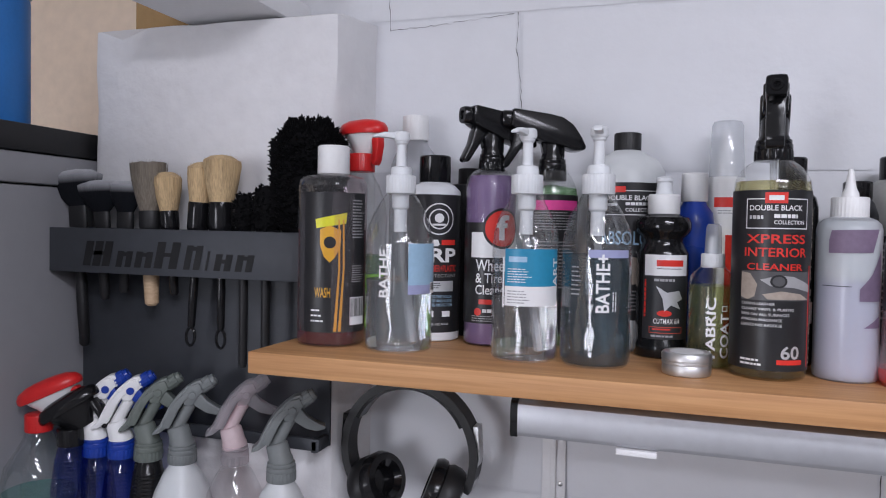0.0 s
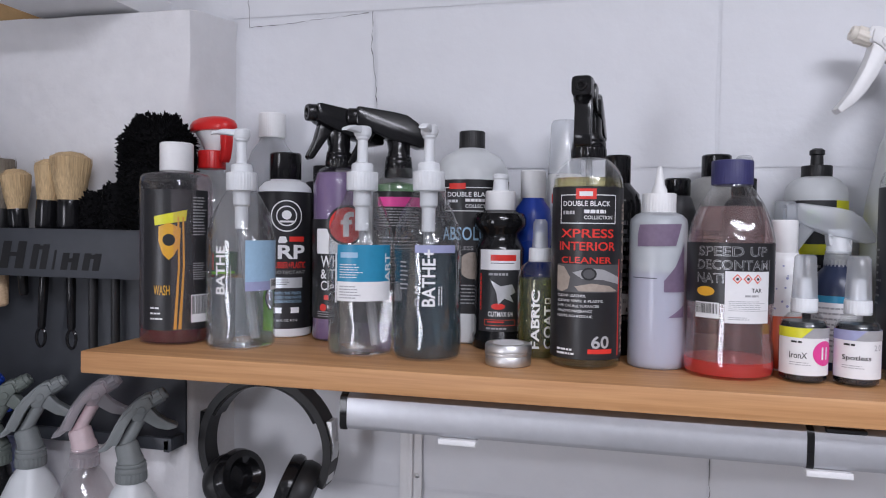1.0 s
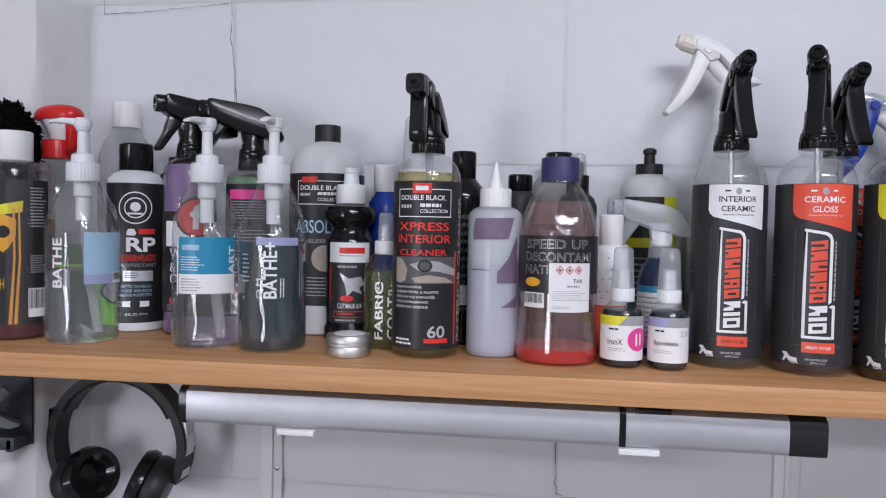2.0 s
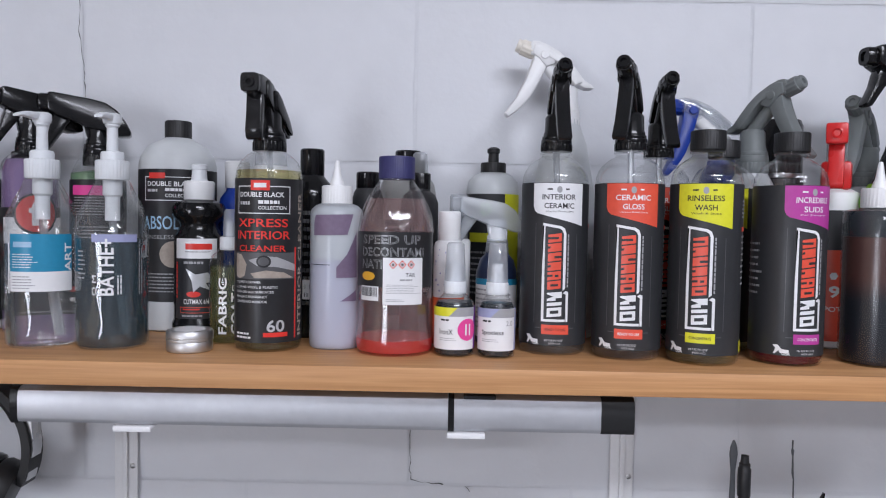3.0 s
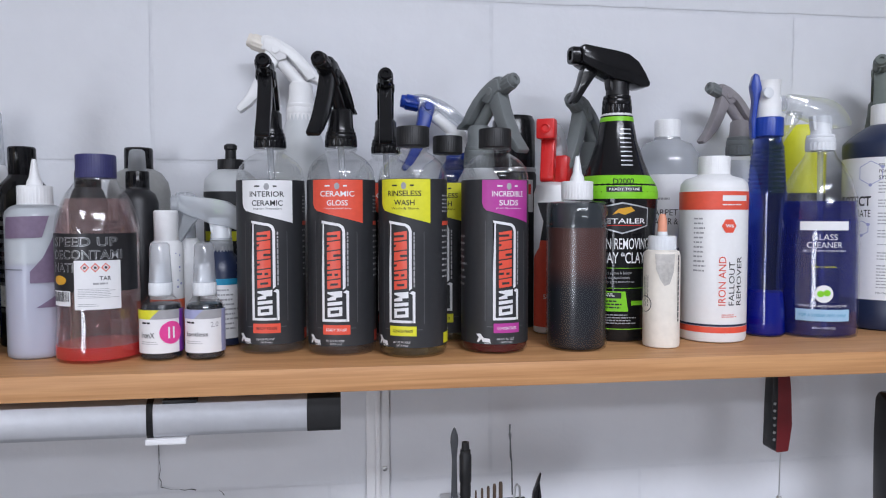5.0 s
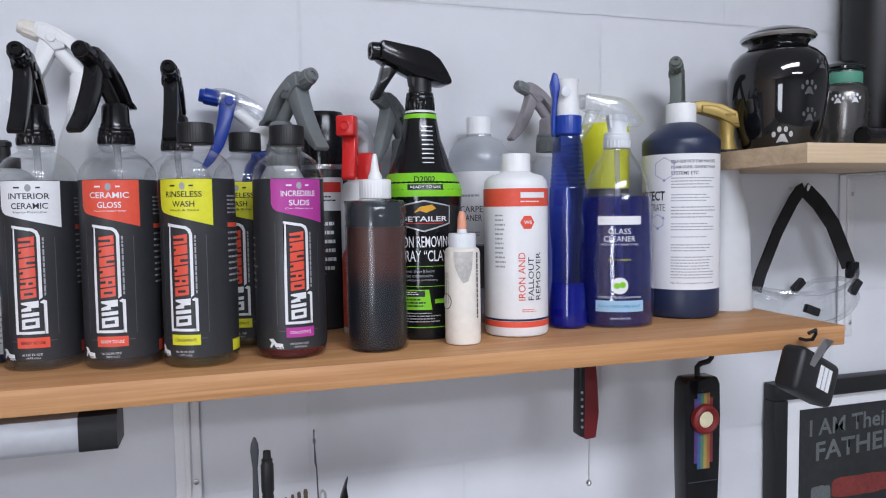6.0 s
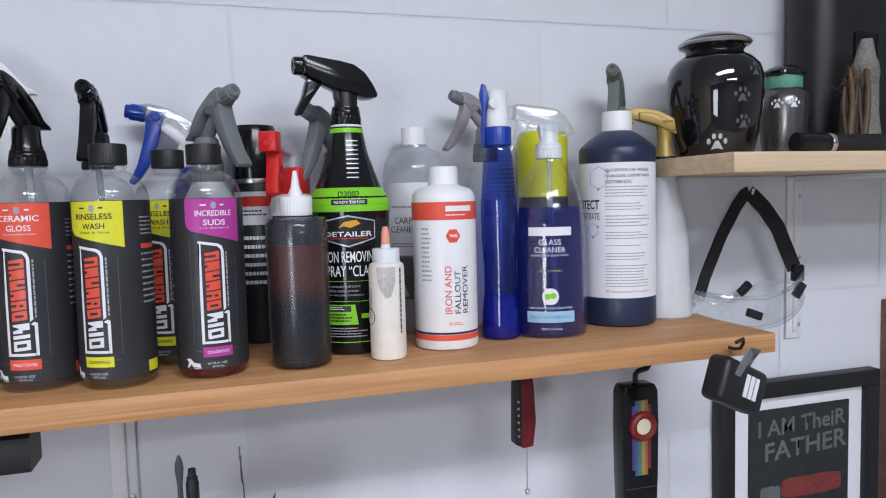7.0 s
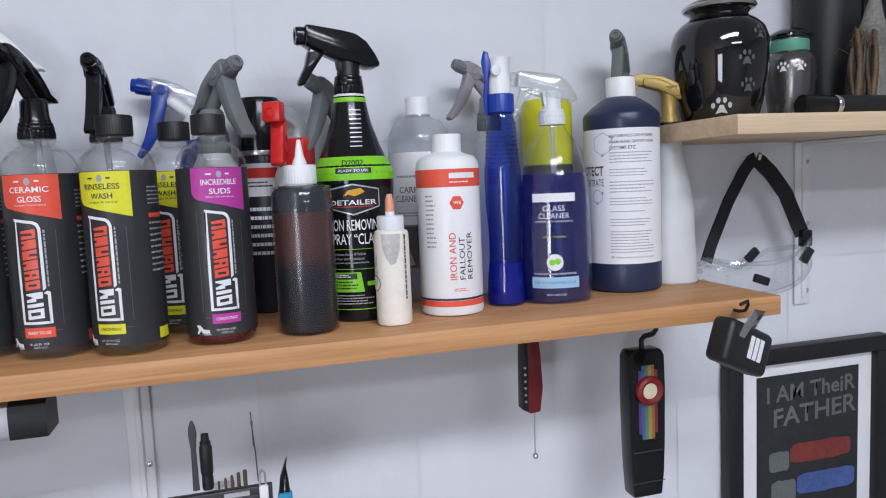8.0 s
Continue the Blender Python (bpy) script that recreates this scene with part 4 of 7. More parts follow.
brush(-.527, 12.5, 32, 16, 40, BRISTLE_TAN, BLACK, dome=8, hl=118, hr=4.5, loop=True, seed=6, label="tan boar-hair brush with glossy black ferrule", lean=4)
brush(-.494, 15, 32, 21, 48, BRISTLE_TAN, BLACK, dome=8, hl=118, hr=4.5, loop=True, seed=7, label="wide tan boar-hair brush with glossy black ferrule", lean=0)


def shaggy(name, x, y, z0, rx, ry, h, n, seed, label, category, hair=1.0):
    """Chenille body: a core with many short curled strands."""
    rnd = random.Random(seed)
    t = thing(name, pose(x, y, z0), label, category)
    core = lathe([(rx * .7, 0), (rx * .95, h * .2), (rx, h * .5), (rx * .9, h * .8), (rx * .6, h * .95), (0, h)], 24, sy=ry / rx)
    part("core", core, FABRIC, t)
    bm = bmesh.new()
    for _ in range(n):
        a, f = rnd.uniform(0, 2 * math.pi), rnd.uniform(0.02, 1.0)
        r = rx * (.97 if f < .8 else .97 - (f - .8) * 2.6)
        p = Vector((r * math.cos(a) * MM, r * ry / rx * math.sin(a) * MM, h * f * MM))
        d = (Vector((math.cos(a), math.sin(a), rnd.uniform(-.4, .8) + (1.2 if f > .85 else 0)))).normalized()
        L = rnd.uniform(.003, .0075) * hair
        side = d.orthogonal().normalized()
        bend = Vector((rnd.uniform(-1, 1), rnd.uniform(-1, 1), rnd.uniform(-1, 1))) * L * .35
        prev = None
        for k in range(4):
            c = p + d * L * k / 3 + bend * (k / 3) ** 2
            w = .0011 * (1 if k < 3 else .5)
            up = d.cross(side)
            ring = [bm.verts.new(c + side * w * math.cos(q) + up * w * math.sin(q)) for q in (0, 2.1, 4.2)]
            if prev:
                for j in range(3):
                    bm.faces.new((prev[j], prev[(j + 1) % 3], ring[(j + 1) % 3], ring[j]))
            prev = ring
        bm.faces.new(prev)
    if category == "brush":
        part("handle", lathe([(3.5, -155), (5, -150), (5, -20), (4, 1)], 14), BLACK_MATT, t)
    pile = part("pile", bm, FABRIC, t)
    pile["kind"] = "stuff"


shaggy("wash_mitt", -.380, .708, 1.5385, 43, 25, 126, 3600, 3, "black chenille wash mitt stuffed into the rack", "mitt", .8)
shaggy("wheel_brush", -.430, .704, 1.5385, 16, 12, 54, 420, 5, "short black fluffy wheel brush in the rack", "brush", .5)
shaggy("wheel_brush", -.459, .704, 1.5385, 11, 11, 44, 260, 6, "small black fluffy wheel brush in the rack", "brush", .5)


# ---- bottles hung by their triggers on the rack bar ----
def hung(x, y, z, colours, body_mat, facing, style="slope", size=1.3, fill=None, body="ribbed", label="", tilt=6.0, rr=15.5, inner=None, back=0.0):
    """z: height of the collar's top in metres."""
    shell, lev, noz, col = colours
    t = thing("spray_bottle", pose(x, y, z - .21), label, "bottle", "bottles hanging on the rack bar")
    if style == "dome":
        bulb_head(t, 212, facing, tilt, size, 12, shell, shell)
    else:
        sprayer(t, 210, facing, style, shell, lev, noz, col, size, rr, 20, tilt, short=True, wide=1.15, inner=inner, back=back)
    if body == "ribbed":
        prof = [(17, 0), (20.5, 3), (21.5, 8), (21.5, 140)]
        for k in range(9):
            prof += [(21.5 - k * .5, 142 + k * 4.2), (20.2 - k * .5, 144.1 + k * 4.2)]
        prof += [(15, 186), (13, 190), (13, 196)]
    else:
        prof = [(34, 0), (39, 3), (40, 8), (40, 110), (38, 130), (30, 158), (21, 178), (14, 188), (13, 196)]
    part("bottle_body", lathe(prof, 30), body_mat, t)
    if fill:
        part("liquid", lathe([(r * .95, h * .97 + 1.5) for r, h in prof if h < fill[1]] + [(0, fill[1])], 30), fill[0], t)
    return t


hung(-.399, .690, 1.2854, (GREY, GREY, GREY, GREY), HDPE, 120, size=0.97, body="wide", label="milky white spray bottle with a grey trigger", tilt=14, rr=16.5)
hung(-.4586, .690, 1.2969, (PINK_CLEAR, PINK_CLEAR, PINK_CLEAR, PINK_CLEAR), PET, 125, size=0.97, fill=(LIQ_PINK, 150), body="wide", label="clear spray bottle holding pink liquid, pinkish clear trigger", tilt=14, rr=15.5, inner=PINK_CORE)
hung(-.5257, .685, 1.2921, (GREY, GREY, GREY, GREY), HDPE, 120, size=0.97, body="wide", label="milky white spray bottle with a grey trigger", tilt=14, rr=16.3)
hung(-.5689, .680, 1.292, (GREY_GREEN, GREY_GREEN, GREY_GREEN, GREY_GREEN), BLACK, 120, size=0.97, label="black ribbed spray bottle with a grey-green trigger", tilt=14, rr=16.3)
hung(-.6025, .674, 1.2927, (WHITE, BLUE, BLUE, BLUE), PET_BLUE, 120, size=0.97, label="clear blue ribbed spray bottle with white trigger", tilt=14, inner=WHITE)
hung(-.6331, .668, 1.293, (WHITE, BLUE, BLUE, BLUE), PET_BLUE, 120, size=0.97, label="clear blue ribbed spray bottle with white and blue trigger", tilt=14, inner=WHITE)
hung(-.6530, .650, 1.306, (BLACK, BLACK, BLACK, BLACK), PET_BLUE, 112, style="dome", size=1.0, label="dark blue spray bottle with a domed black trigger head", tilt=32)
t = thing("spray_bottle", pose(-.6900, .640, 1.1273), "clear spray bottle with red and white head", "bottle", "bottles hanging on the rack bar")
part("bottle_body", lathe([(34, 0), (39, 3), (40, 8), (40, 110), (36, 135), (22, 158), (13, 175), (12, 192)], 30), PET, t)
part("liquid", lathe([(33, 2), (38, 5), (39, 10), (39, 105), (0, 105)], 30), LIQ_AQUA, t)
bulb_head(t, 196, 112, 24, 1.0, 22)

# ---- headphones ----
hp = thing("headphones", pose(-.274, .765, 1.2535), "black over-ear headphones hanging under the shelf", "headphones")
arc = [(.078 * math.sin(a) + .0, 0, .038 + .078 * math.cos(a) * 1.02 + .0) for a in [radians(-118 + 236 * k / 30) for k in range(31)]]
part("headband", strap(arc, .026, .009), BLACK_MATT, hp)
part("headband_pad", strap([(x * .93, 0, z * .94 + .0035) for x, y, z in arc[7:24]], .024, .008), BLACK, hp)
for s in (-1, 1):
    part("slider", strap([(s * .079, 0, .075), (s * .081, 0, .04), (s * .074, 0, .005)], .018, .006), STEEL if s > 0 else BLACK, hp)
    cup = part("ear_cup", moved(lathe([(22, -16), (31, -14), (35, -7), (36, 2), (33, 8)], 30, sx=.85), Matrix.Translation((s * .045, -.004, -.004)) @ Matrix.Rotation(radians(-s * 68), 4, "Y") @ Matrix.Rotation(radians(12), 4, "X")), BLACK_MATT, hp)
    part("ear_cushion", moved(lathe([(32, 7), (37, 10), (38, 16), (34, 23), (25, 24), (18, 18), (17, 10)], 30, sx=.85), Matrix.Translation((s * .045, -.004, -.004)) @ Matrix.Rotation(radians(-s * 68), 4, "Y") @ Matrix.Rotation(radians(12), 4, "X")), BLACK, cup)
solid("headphone_hook", tube([(-.274, .765, 1.4075), (-.274, .765, 1.385), (-.272, .763, 1.368), (-.262, .762, 1.366), (-.258, .762, 1.374)], .003), WHITE_METAL, "small white hook under the shelf", "hook")


# ---- bottles on the long shelf ----
def bottle(x, y, label, category="bottle", group="", z=S, name="bottle"):
    return thing(name, at(x, y, 0, z), label, category, group)


def detail_bottle(x, y, facing, patch_mat, lines, tag, tag_mat, patch_ink, head, liq, label, group="black-labelled detailing bottles"):
    """Clear round bottle with a black wrap label, a coloured top patch and an upright emblem."""
    t = bottle(x, y, label, "spray bottle" if head is not None else "bottle", group, name="spray_bottle" if head is not None else "detailing_bottle")
    prof = [(24, 0), (28.5, .6), (30.6, 3), (31.2, 7), (31.2, 160), (30.7, 165), (28.8, 171), (24.6, 177), (19, 181.5), (14.8, 183.8), (13.2, 185.2), (13.2, 186.6), (15, 187.2), (15, 188.6), (13.2, 189.2), (13.2, 200)]
    part("bottle_body", lathe(prof, 44), PET, t)
    part("liquid", lathe([(23, 1.5), (28, 2.2), (29.8, 5), (30.3, 8), (30.3, 150), (0, 150)], 36), liq, t)
    p = Print(t, 31.3, facing)
    p.squash = 0.968
    p.panel(-92, 92, 10, 164.5, CHARCOAL)
    p.poly([(-24.5, 164), (-24.5, 142), (-23, 138), (-20, 135.5), (24, 124), (24, 164)], patch_mat, 1)
    p.disc(0, 158, 2.4, PRINT_GREY, 2, 12, 3.2)
    p.bars(-11, -5, 156.5, 159, 1, patch_ink, 2, seed=2)
    p.bars(5.5, 11.5, 156.5, 159, 1, patch_ink, 2, seed=3)
    p.text(lines[0], -15.5, 15.5, 148.5, 153.6, patch_ink, bold=.012)
    p.text(lines[1], -13.5 if len(lines[1]) > 5 else -9, 14 if len(lines[1]) > 5 else 9.5, 140.2, 145.3, patch_ink, bold=.012)
    p.text(lines[2], -12, 13, 136.6, 138.4, patch_ink)
    # upright emblem as plain shapes
    p.rect(-14.4, -12.0, 33, 124, PAPER, 2)
    p.poly([(-14.4, 124), (-14.4, 126.4), (2.2, 123.6), (5.4, 121.4), (7.0, 117), (4.6, 116.4), (3.4, 119.4), (1.2, 121.2)], PAPER, 2)
    p.poly([(4.6, 116.4), (7.0, 117), (7.0, 64.6), (4.6, 62.6)], PAPER, 2)
    p.poly([(4.8, 60.4), (7.6, 62.4), (10, 61.4), (10, 33), (7.6, 33), (7.6, 59)], PAPER, 2)
    p.rect(-12.0, 7.6, 33, 35.4, PAPER, 2)
    for k in range(6):
        z = 64.0 + k * 8.9
        p.poly([(-9.2, z - .9), (2.8, z + .9), (2.8, z + 8.6), (-9.2, z + 6.8)], PRINT_CORAL, 2)
        a, b = ((-6.4, .4), (-9.2, -4.6), (-9.2, -6.4), (-3.4, 2.8), (-9.2, -7), (-9.2, .2))[k]
        p.poly([(a, z + 2.4), (b, z + 2.9), (b, z + 5.0), (a, z + 4.5)], CHARCOAL, 3)
        if k in (1, 3):
            p.poly([(-2.6, z + 2.6), (.6, z + 2.9), (.6, z + 5.0), (-2.6, z + 4.7)], CHARCOAL, 3)
    for z0, z1 in ((38, 46.6), (48.4, 51.6), (53.2, 61.2)):
        p.poly([(-9.2, z0 - .8), (4.0, z0 + .6), (4.0, z1 + .6), (-9.2, z1 - .8)], PAPER, 2)
    p.poly([(-6.4, 40.4), (1.2, 41.2), (1.2, 44.2), (-6.4, 43.4)], CHARCOAL, 3)
    p.poly([(-9.2, 54.6), (-3.4, 57), (-9.2, 59.0)], CHARCOAL, 3)
    p.poly([(4.0, 53.4), (-1.4, 53.4), (-1.4, 55.6), (4.0, 56)], CHARCOAL, 3)
    p.bars(8.4, 9.7, 66, 116, 1, PRINT_GREY, 2, turn=True, fill=1)
    # faint inner outline
    p.rect(-21.8, -21.2, 32, 126, PRINT_DIM, 1)
    p.rect(17.6, 18.2, 32, 116, PRINT_DIM, 1)
    p.rect(-20, -14, 26.4, 27.2, PRINT_DIM, 1)
    p.rect(11.5, 16.5, 26.4, 27.2, PRINT_DIM, 1)
    p.rect(-13.8, 11, 21, 30, tag_mat, 2)
    p.text(tag, -10.5, 7.8, 24.2, 26.8, patch_ink, 3, bold=.01)
    p.poly([(-30, 19.5), (-26, 20), (-22.5, 16), (-17, 15.5), (-17, 12.5), (-24, 12.5), (-25, 15), (-28, 11.5), (-29.5, 12), (-27.5, 16.5)], PAPER, 2)
    p.text("USA", -22.5, -16, 10.6, 14, PAPER, 3, bold=.02)
    p.text("16 US FL OZ", -10.5, 5.5, 14.3, 16.2, PAPER, 2)
    p.text("(473 mL)", -7, 3.5, 11, 13.2, PAPER, 2)
    p.bars(38, 66, 70, 118, 9, PRINT_GREY, 2, seed=7, fill=.3)
    p.rect(38, 58, 122, 126, PRINT_CORAL, 2)
    p.bars(38, 64, 132, 150, 5, PRINT_GREY, 2, seed=9, fill=.35)
    p.rect(40, 54, 12, 22, tag_mat, 2)
    p.bars(-66, -40, 60, 112, 8, PRINT_GREY, 2, seed=8, fill=.3)
    p.done()
    if head is None:
        cap(t, 15.3, 189.6, 207.5, BLACK_MATT, 44)
    else:
        sprayer(t, 203, head, "slope", BLACK, BLACK, BLACK, BLACK, .89, 15.0, 13.4)
        part("dip_tube", tube([(0, 0, .19), (.004, .002, .10), (.012, .006, .006)], .003, 8), PET_MIST, t)


detail_bottle(.357, .680, -1, PAPER, ("INTERIOR", "CERAMIC", "Interior Protection"), "READY TO USE", PRINT_CORAL, INK, -1, LIQ_CLEAR, "clear spray bottle, black label with white patch")
detail_bottle(.423, .662, -7, PRINT_CORAL, ("CERAMIC", "GLOSS", "Ceramic Detail Spray"), "READY TO USE", PRINT_CORAL, PAPER, -24, LIQ_PALE_PINK, "clear spray bottle, black label with coral-red patch")
detail_bottle(.488, .645, -20, PRINT_YELLOW, ("RINSELESS", "WASH", "Wash & Shine"), "CONCENTRATE", PRINT_YELLOW, INK, None, LIQ_YELLOW, "capped clear bottle, black label with yellow patch")
detail_bottle(.566, .651, 12, PRINT_MAGENTA, ("INCREDIBLE", "SUDS", "Car Shampoo"), "CONCENTRATE", PRINT_MAGENTA, PAPER, None, LIQ_WINE, "capped clear bottle, black label with magenta patch")
detail_bottle(.468, .728, 8, PRINT_CORAL, ("CERAMIC", "GLOSS", "Ceramic Detail Spray"), "READY TO USE", PRINT_CORAL, PAPER, -3, LIQ_PALE_PINK, "second clear spray bottle with coral patch, standing behind")
detail_bottle(.531, .720, -18, PRINT_YELLOW, ("RINSELESS", "WASH", "Wash & Shine"), "CONCENTRATE", PRINT_YELLOW, INK, None, LIQ_YELLOW, "second capped bottle with yellow patch, standing behind")


# wash shampoo with white flip cap
t = bottle(-.330, .670, "clear shampoo bottle with wine-red liquid and white cap")
part("bottle_body", lathe([(30, 0), (32.6, 1.5), (33.6, 5), (33.6, 162), (32.6, 168), (29, 172), (21, 173.5), (17, 175)], 44, power=2.5), PET_ROSE, t)
part("liquid", lathe([(29, 1.2), (32, 3), (32.7, 6), (32.7, 118), (0, 118)], 36, power=2.5), LIQ_WINE, t)
cap(t, 16.6, 175, 204, WHITE)
p = Print(t, 34.9, 37)
p.panel(-50, 34, 15, 155, INK)
p.poly([(-19, 118), (-9, 122), (2, 117), (1.5, 101), (-4, 90), (-9, 85), (-15, 91), (-19, 103)], PRINT_AMBER, 1)
p.disc(-9, 105, 6, INK, 2, 16)
p.poly([(-24, 128), (8, 135), (7, 124), (-23, 119)], PRINT_YELLOW, 1)
for u in (-1, 3.5):
    p.poly([(u, 128), (u + 1.6, 128), (u + 2.5, 80), (u - .6, 16), (u - 3.6, 16), (u + .6, 78)], PRINT_AMBER, 1)
p.text("WASH", -24, -8, 50, 60, PRINT_AMBER, bold=.01)
p.bars(-28, -14, 22, 38, 3, PAPER, 2, fill=.3)
p.bars(14, 31, 108, 148, 13, PRINT_GREY, 2, fill=.4)
p.bars(14, 31, 64, 82, 8, PRINT_GREY, 2, fill=.4)
p.code(12, 32, 22, 50)
p.done()

# small red and white spray bottle behind it
t = bottle(-.325, .728, "clear spray bottle, red and white trigger head, green label", name="spray_bottle")
part("bottle_body", lathe([(26, 0), (29, 2), (29, 130), (27, 150), (20, 168), (14, 178), (13, 186)], 36), PET, t)
part("liquid", lathe([(26, 2), (28, 4), (28, 90), (0, 90)], 30), LIQ_GREEN, t)
p = Print(t, 29.2, 28)
p.panel(-30, 30, 12, 70, PRINT_GREEN)
p.rect(-20, 4, 72, 90, PRINT_RED, 1)
p.disc(16, 44, 12, INK, 1)
p.disc(16, 44, 10, PRINT_SILVER, 2)
p.done()
bulb_head(t, 202, 68, 0, .88)

# clear pump bottles
def pump_bottle(x, y, r, facing, liq, level, spout, label):
    t = bottle(x, y, label, "pump bottle", "clear pump bottles", name="pump_bottle")
    q = r
    part("bottle_body", fluted(fluted(lathe([(q - 6, 1.5), (q - 3, 0), (q - .5, 3), (q, 7), (q, 14), (q, 25), (q, 38), (q, 50), (q, 104), (q - .3, 108), (q - 1, 112), (q - 2.4, 118), (q - 4, 124), (q - 6.4, 131), (q - 9, 137), (q - 14, 147), (15.5, 153), (13.5, 156), (13.5, 160)], 72), 106, 150, 7, 1.5, .12), 8, 48, 6, 0.7, .1), PET_CREASED, t)
    if level:
        part("liquid", lathe([(0, 4), (q - 7, 3), (q - 2.5, 2), (q - 1, 7), (q - 1, level), (0, level)], 48), liq, t).visible_shadow = False
    pump(t, 155, spout, SOFT_WHITE)
    return t, Print(t, q + .1, facing)


t, p = pump_bottle(-.2525, .664, 33.6, 32, WATER_BLUE, 70, -60, "clear pump bottle of pale liquid with light blue label")
p.panel(2, 44, 66, 106, PRINT_SKY)
p.panel(2, 44, 57, 66, PRINT_LILAC, 0)
p.text("BATHE", -27, -17, 54, 100, PAPER, 1, turn=True, bold=.02)
p.bars(-15, -9, 56, 82, 2, PRINT_GREY, 1, turn=True, fill=.4)
p.code(30, 44, 57, 68, 1)
p.done()
t, p = pump_bottle(-.125, .664, 31.4, 23, WATER, 60, -14, "clear pump bottle with a teal-blue label")
p.panel(-26, 30, 70, 104, PRINT_TEAL)
p.panel(-26, 30, 52, 70, PAPER)
p.rect(-22, -5, 92, 97, PRINT_SKY, 1)
p.bars(-23, 0, 72, 86, 6, PAPER, 1, fill=.3)
p.bars(-23, -2, 53, 66, 5, PRINT_GREY, 1, fill=.4)
p.text("START", 22, 29, 56, 96, PAPER, 2, turn=True, bold=.02)
p.rect(-28.5, -26.5, 50, 96, PAPER, 1)
p.done()
t, p = pump_bottle(-.059, .664, 31.8, 18, LIQ_TEAL, 100, 2, "clear pump bottle filled with slate-teal shampoo")
p.panel(-14, 26, 98, 105, PRINT_LILAC)
p.text("BATHE+", -7, 5, 50, 101, PAPER, 1, turn=True, bold=.02)
p.bars(8, 13, 51, 68, 2, PAPER, 1, turn=True, fill=.4)
p.text("Q M", -13.5, -9, 50, 68, PAPER, 1, turn=True)
p.bars(-30, -20, 62, 90, 7, PRINT_GREY, 1, fill=.3)
p.bars(28, 34, 50, 92, 2, PRINT_GREY, 1, turn=True, fill=.35)
p.done()

# black-labelled protectant bottle with flip cap
t = bottle(-.243, .742, "white protectant bottle with black label, flip-top cap")
part("bottle_body", lathe([(26, 0), (28.6, 1.5), (29.2, 5), (29.2, 154), (28, 162), (22, 168), (16, 170), (16, 172)], 40), SOFT_WHITE, t)
cap(t, 17.2, 171, 200, BLACK)
p = Print(t, 29.3, 29)
p.panel(-80, 80, 10, 157, INK)
p.disc(0, 131, 17, PAPER, 1, 28)
p.disc(0, 131, 15.6, INK, 2, 28)
p.disc(0, 131, 11, PAPER, 3, 24)
p.disc(0, 131, 9.6, INK, 4, 24)
p.disc(0, 132, 5, PAPER, 5, 12)
p.rect(-7, 7, 124, 126, PAPER, 5)
p.poly([(-9, 104), (-7, 109), (-1, 109), (1, 104), (-1, 102), (-8, 102)], PAPER, 1)
p.rect(3, 20, 103.5, 109, PRINT_RED, 1)
p.text("RP", -9, 21, 85, 100, PAPER, 1, bold=.03)
p.text("RUBBER+PLASTIC", -15, 22, 75, 82, PRINT_RED, 1, bold=.01)
p.text("PROTECTANT", -16, 22, 69, 72.5, PRINT_GREY, 1)
p.rect(-12, 18, 54, 65, PRINT_SILVER, 1)
p.bars(-10, 6, 56, 63, 3, INK, 2, fill=.3)
p.text("DRY TO THE TOUCH", -14, 16, 47, 50, PRINT_SKY, 1)
p.text("UV DUST AND WATER", -15, 17, 42.5, 45.5, PRINT_SKY, 1)
p.text("LASTING PROTECTION", -15, 17, 38, 41, PRINT_SKY, 1)
p.rect(-13, 14, 27, 33, PAPER, 1)
p.disc(0, 30, 5, INK, 2, 16)
p.text("16 FL. OZ. 473 ml", -10, 12, 18, 20.5, PAPER, 1)
p.done()

# tall clear bottle, white cap, against the wall
t = bottle(-.284, .790, "tall clear bottle with a white screw cap")
part("bottle_body", lathe([(26, 0), (29.5, 2), (30, 6), (30, 180), (28, 195), (23, 208), (16, 217), (14, 222), (14, 228)], 40), PET_MIST, t)
cap(t, 15.4, 223, 252, WHITE, 40)
# small dark bottle
t = bottle(-.217, .789, "small black bottle with a black cap against the wall")
part("bottle_body", lathe(cylinder(22, 0, 172, 4), 32), INK, t)
cap(t, 12.8, 172, 190, BLACK_MATT, 30)

# purple wheel cleaner
t = bottle(-.177, .733, "purple wheel cleaner spray bottle with a black head", name="spray_bottle")
part("bottle_body", lathe([(24, 0), (26.3, 1.5), (26.8, 5), (26.8, 165), (25.5, 174), (20, 181), (14, 184), (13.2, 190)], 40), PET, t)
part("liquid", lathe([(23, 1), (25.6, 3), (25.9, 6), (25.9, 164), (22, 177), (0, 178)], 32), PURPLE_LIQ, t)
p = Print(t, 26.9, 25)
p.panel(-75, 75, 24, 128, INK)
p.panel(-26, 40, 92, 118, PAPER, 1)
p.disc(8, 122, 21, INK, 2, 30)
p.disc(8, 122, 18.5, PRINT_RED, 3, 30)
p.text("f", 1, 15, 110, 136, PAPER, 4, bold=.03)
p.text("Wheel", -20, 12, 78, 90, PAPER, 1, bold=.01)
p.text("& Tire", -20, 8, 66, 76, PAPER, 1, bold=.01)
p.text("Cleaner", -20, 16, 54, 64, PAPER, 1, bold=.01)
p.rect(-16, 8, 44, 49, PRINT_RED, 1)
p.disc(-17, 36, 4, PRINT_RED, 1, 14)
p.bars(-12, 16, 33, 39, 1, PAPER, 1, fill=.6)
p.bars(-24, 18, 25, 32, 3, PRINT_GREY, 1, fill=.4)
p.done()
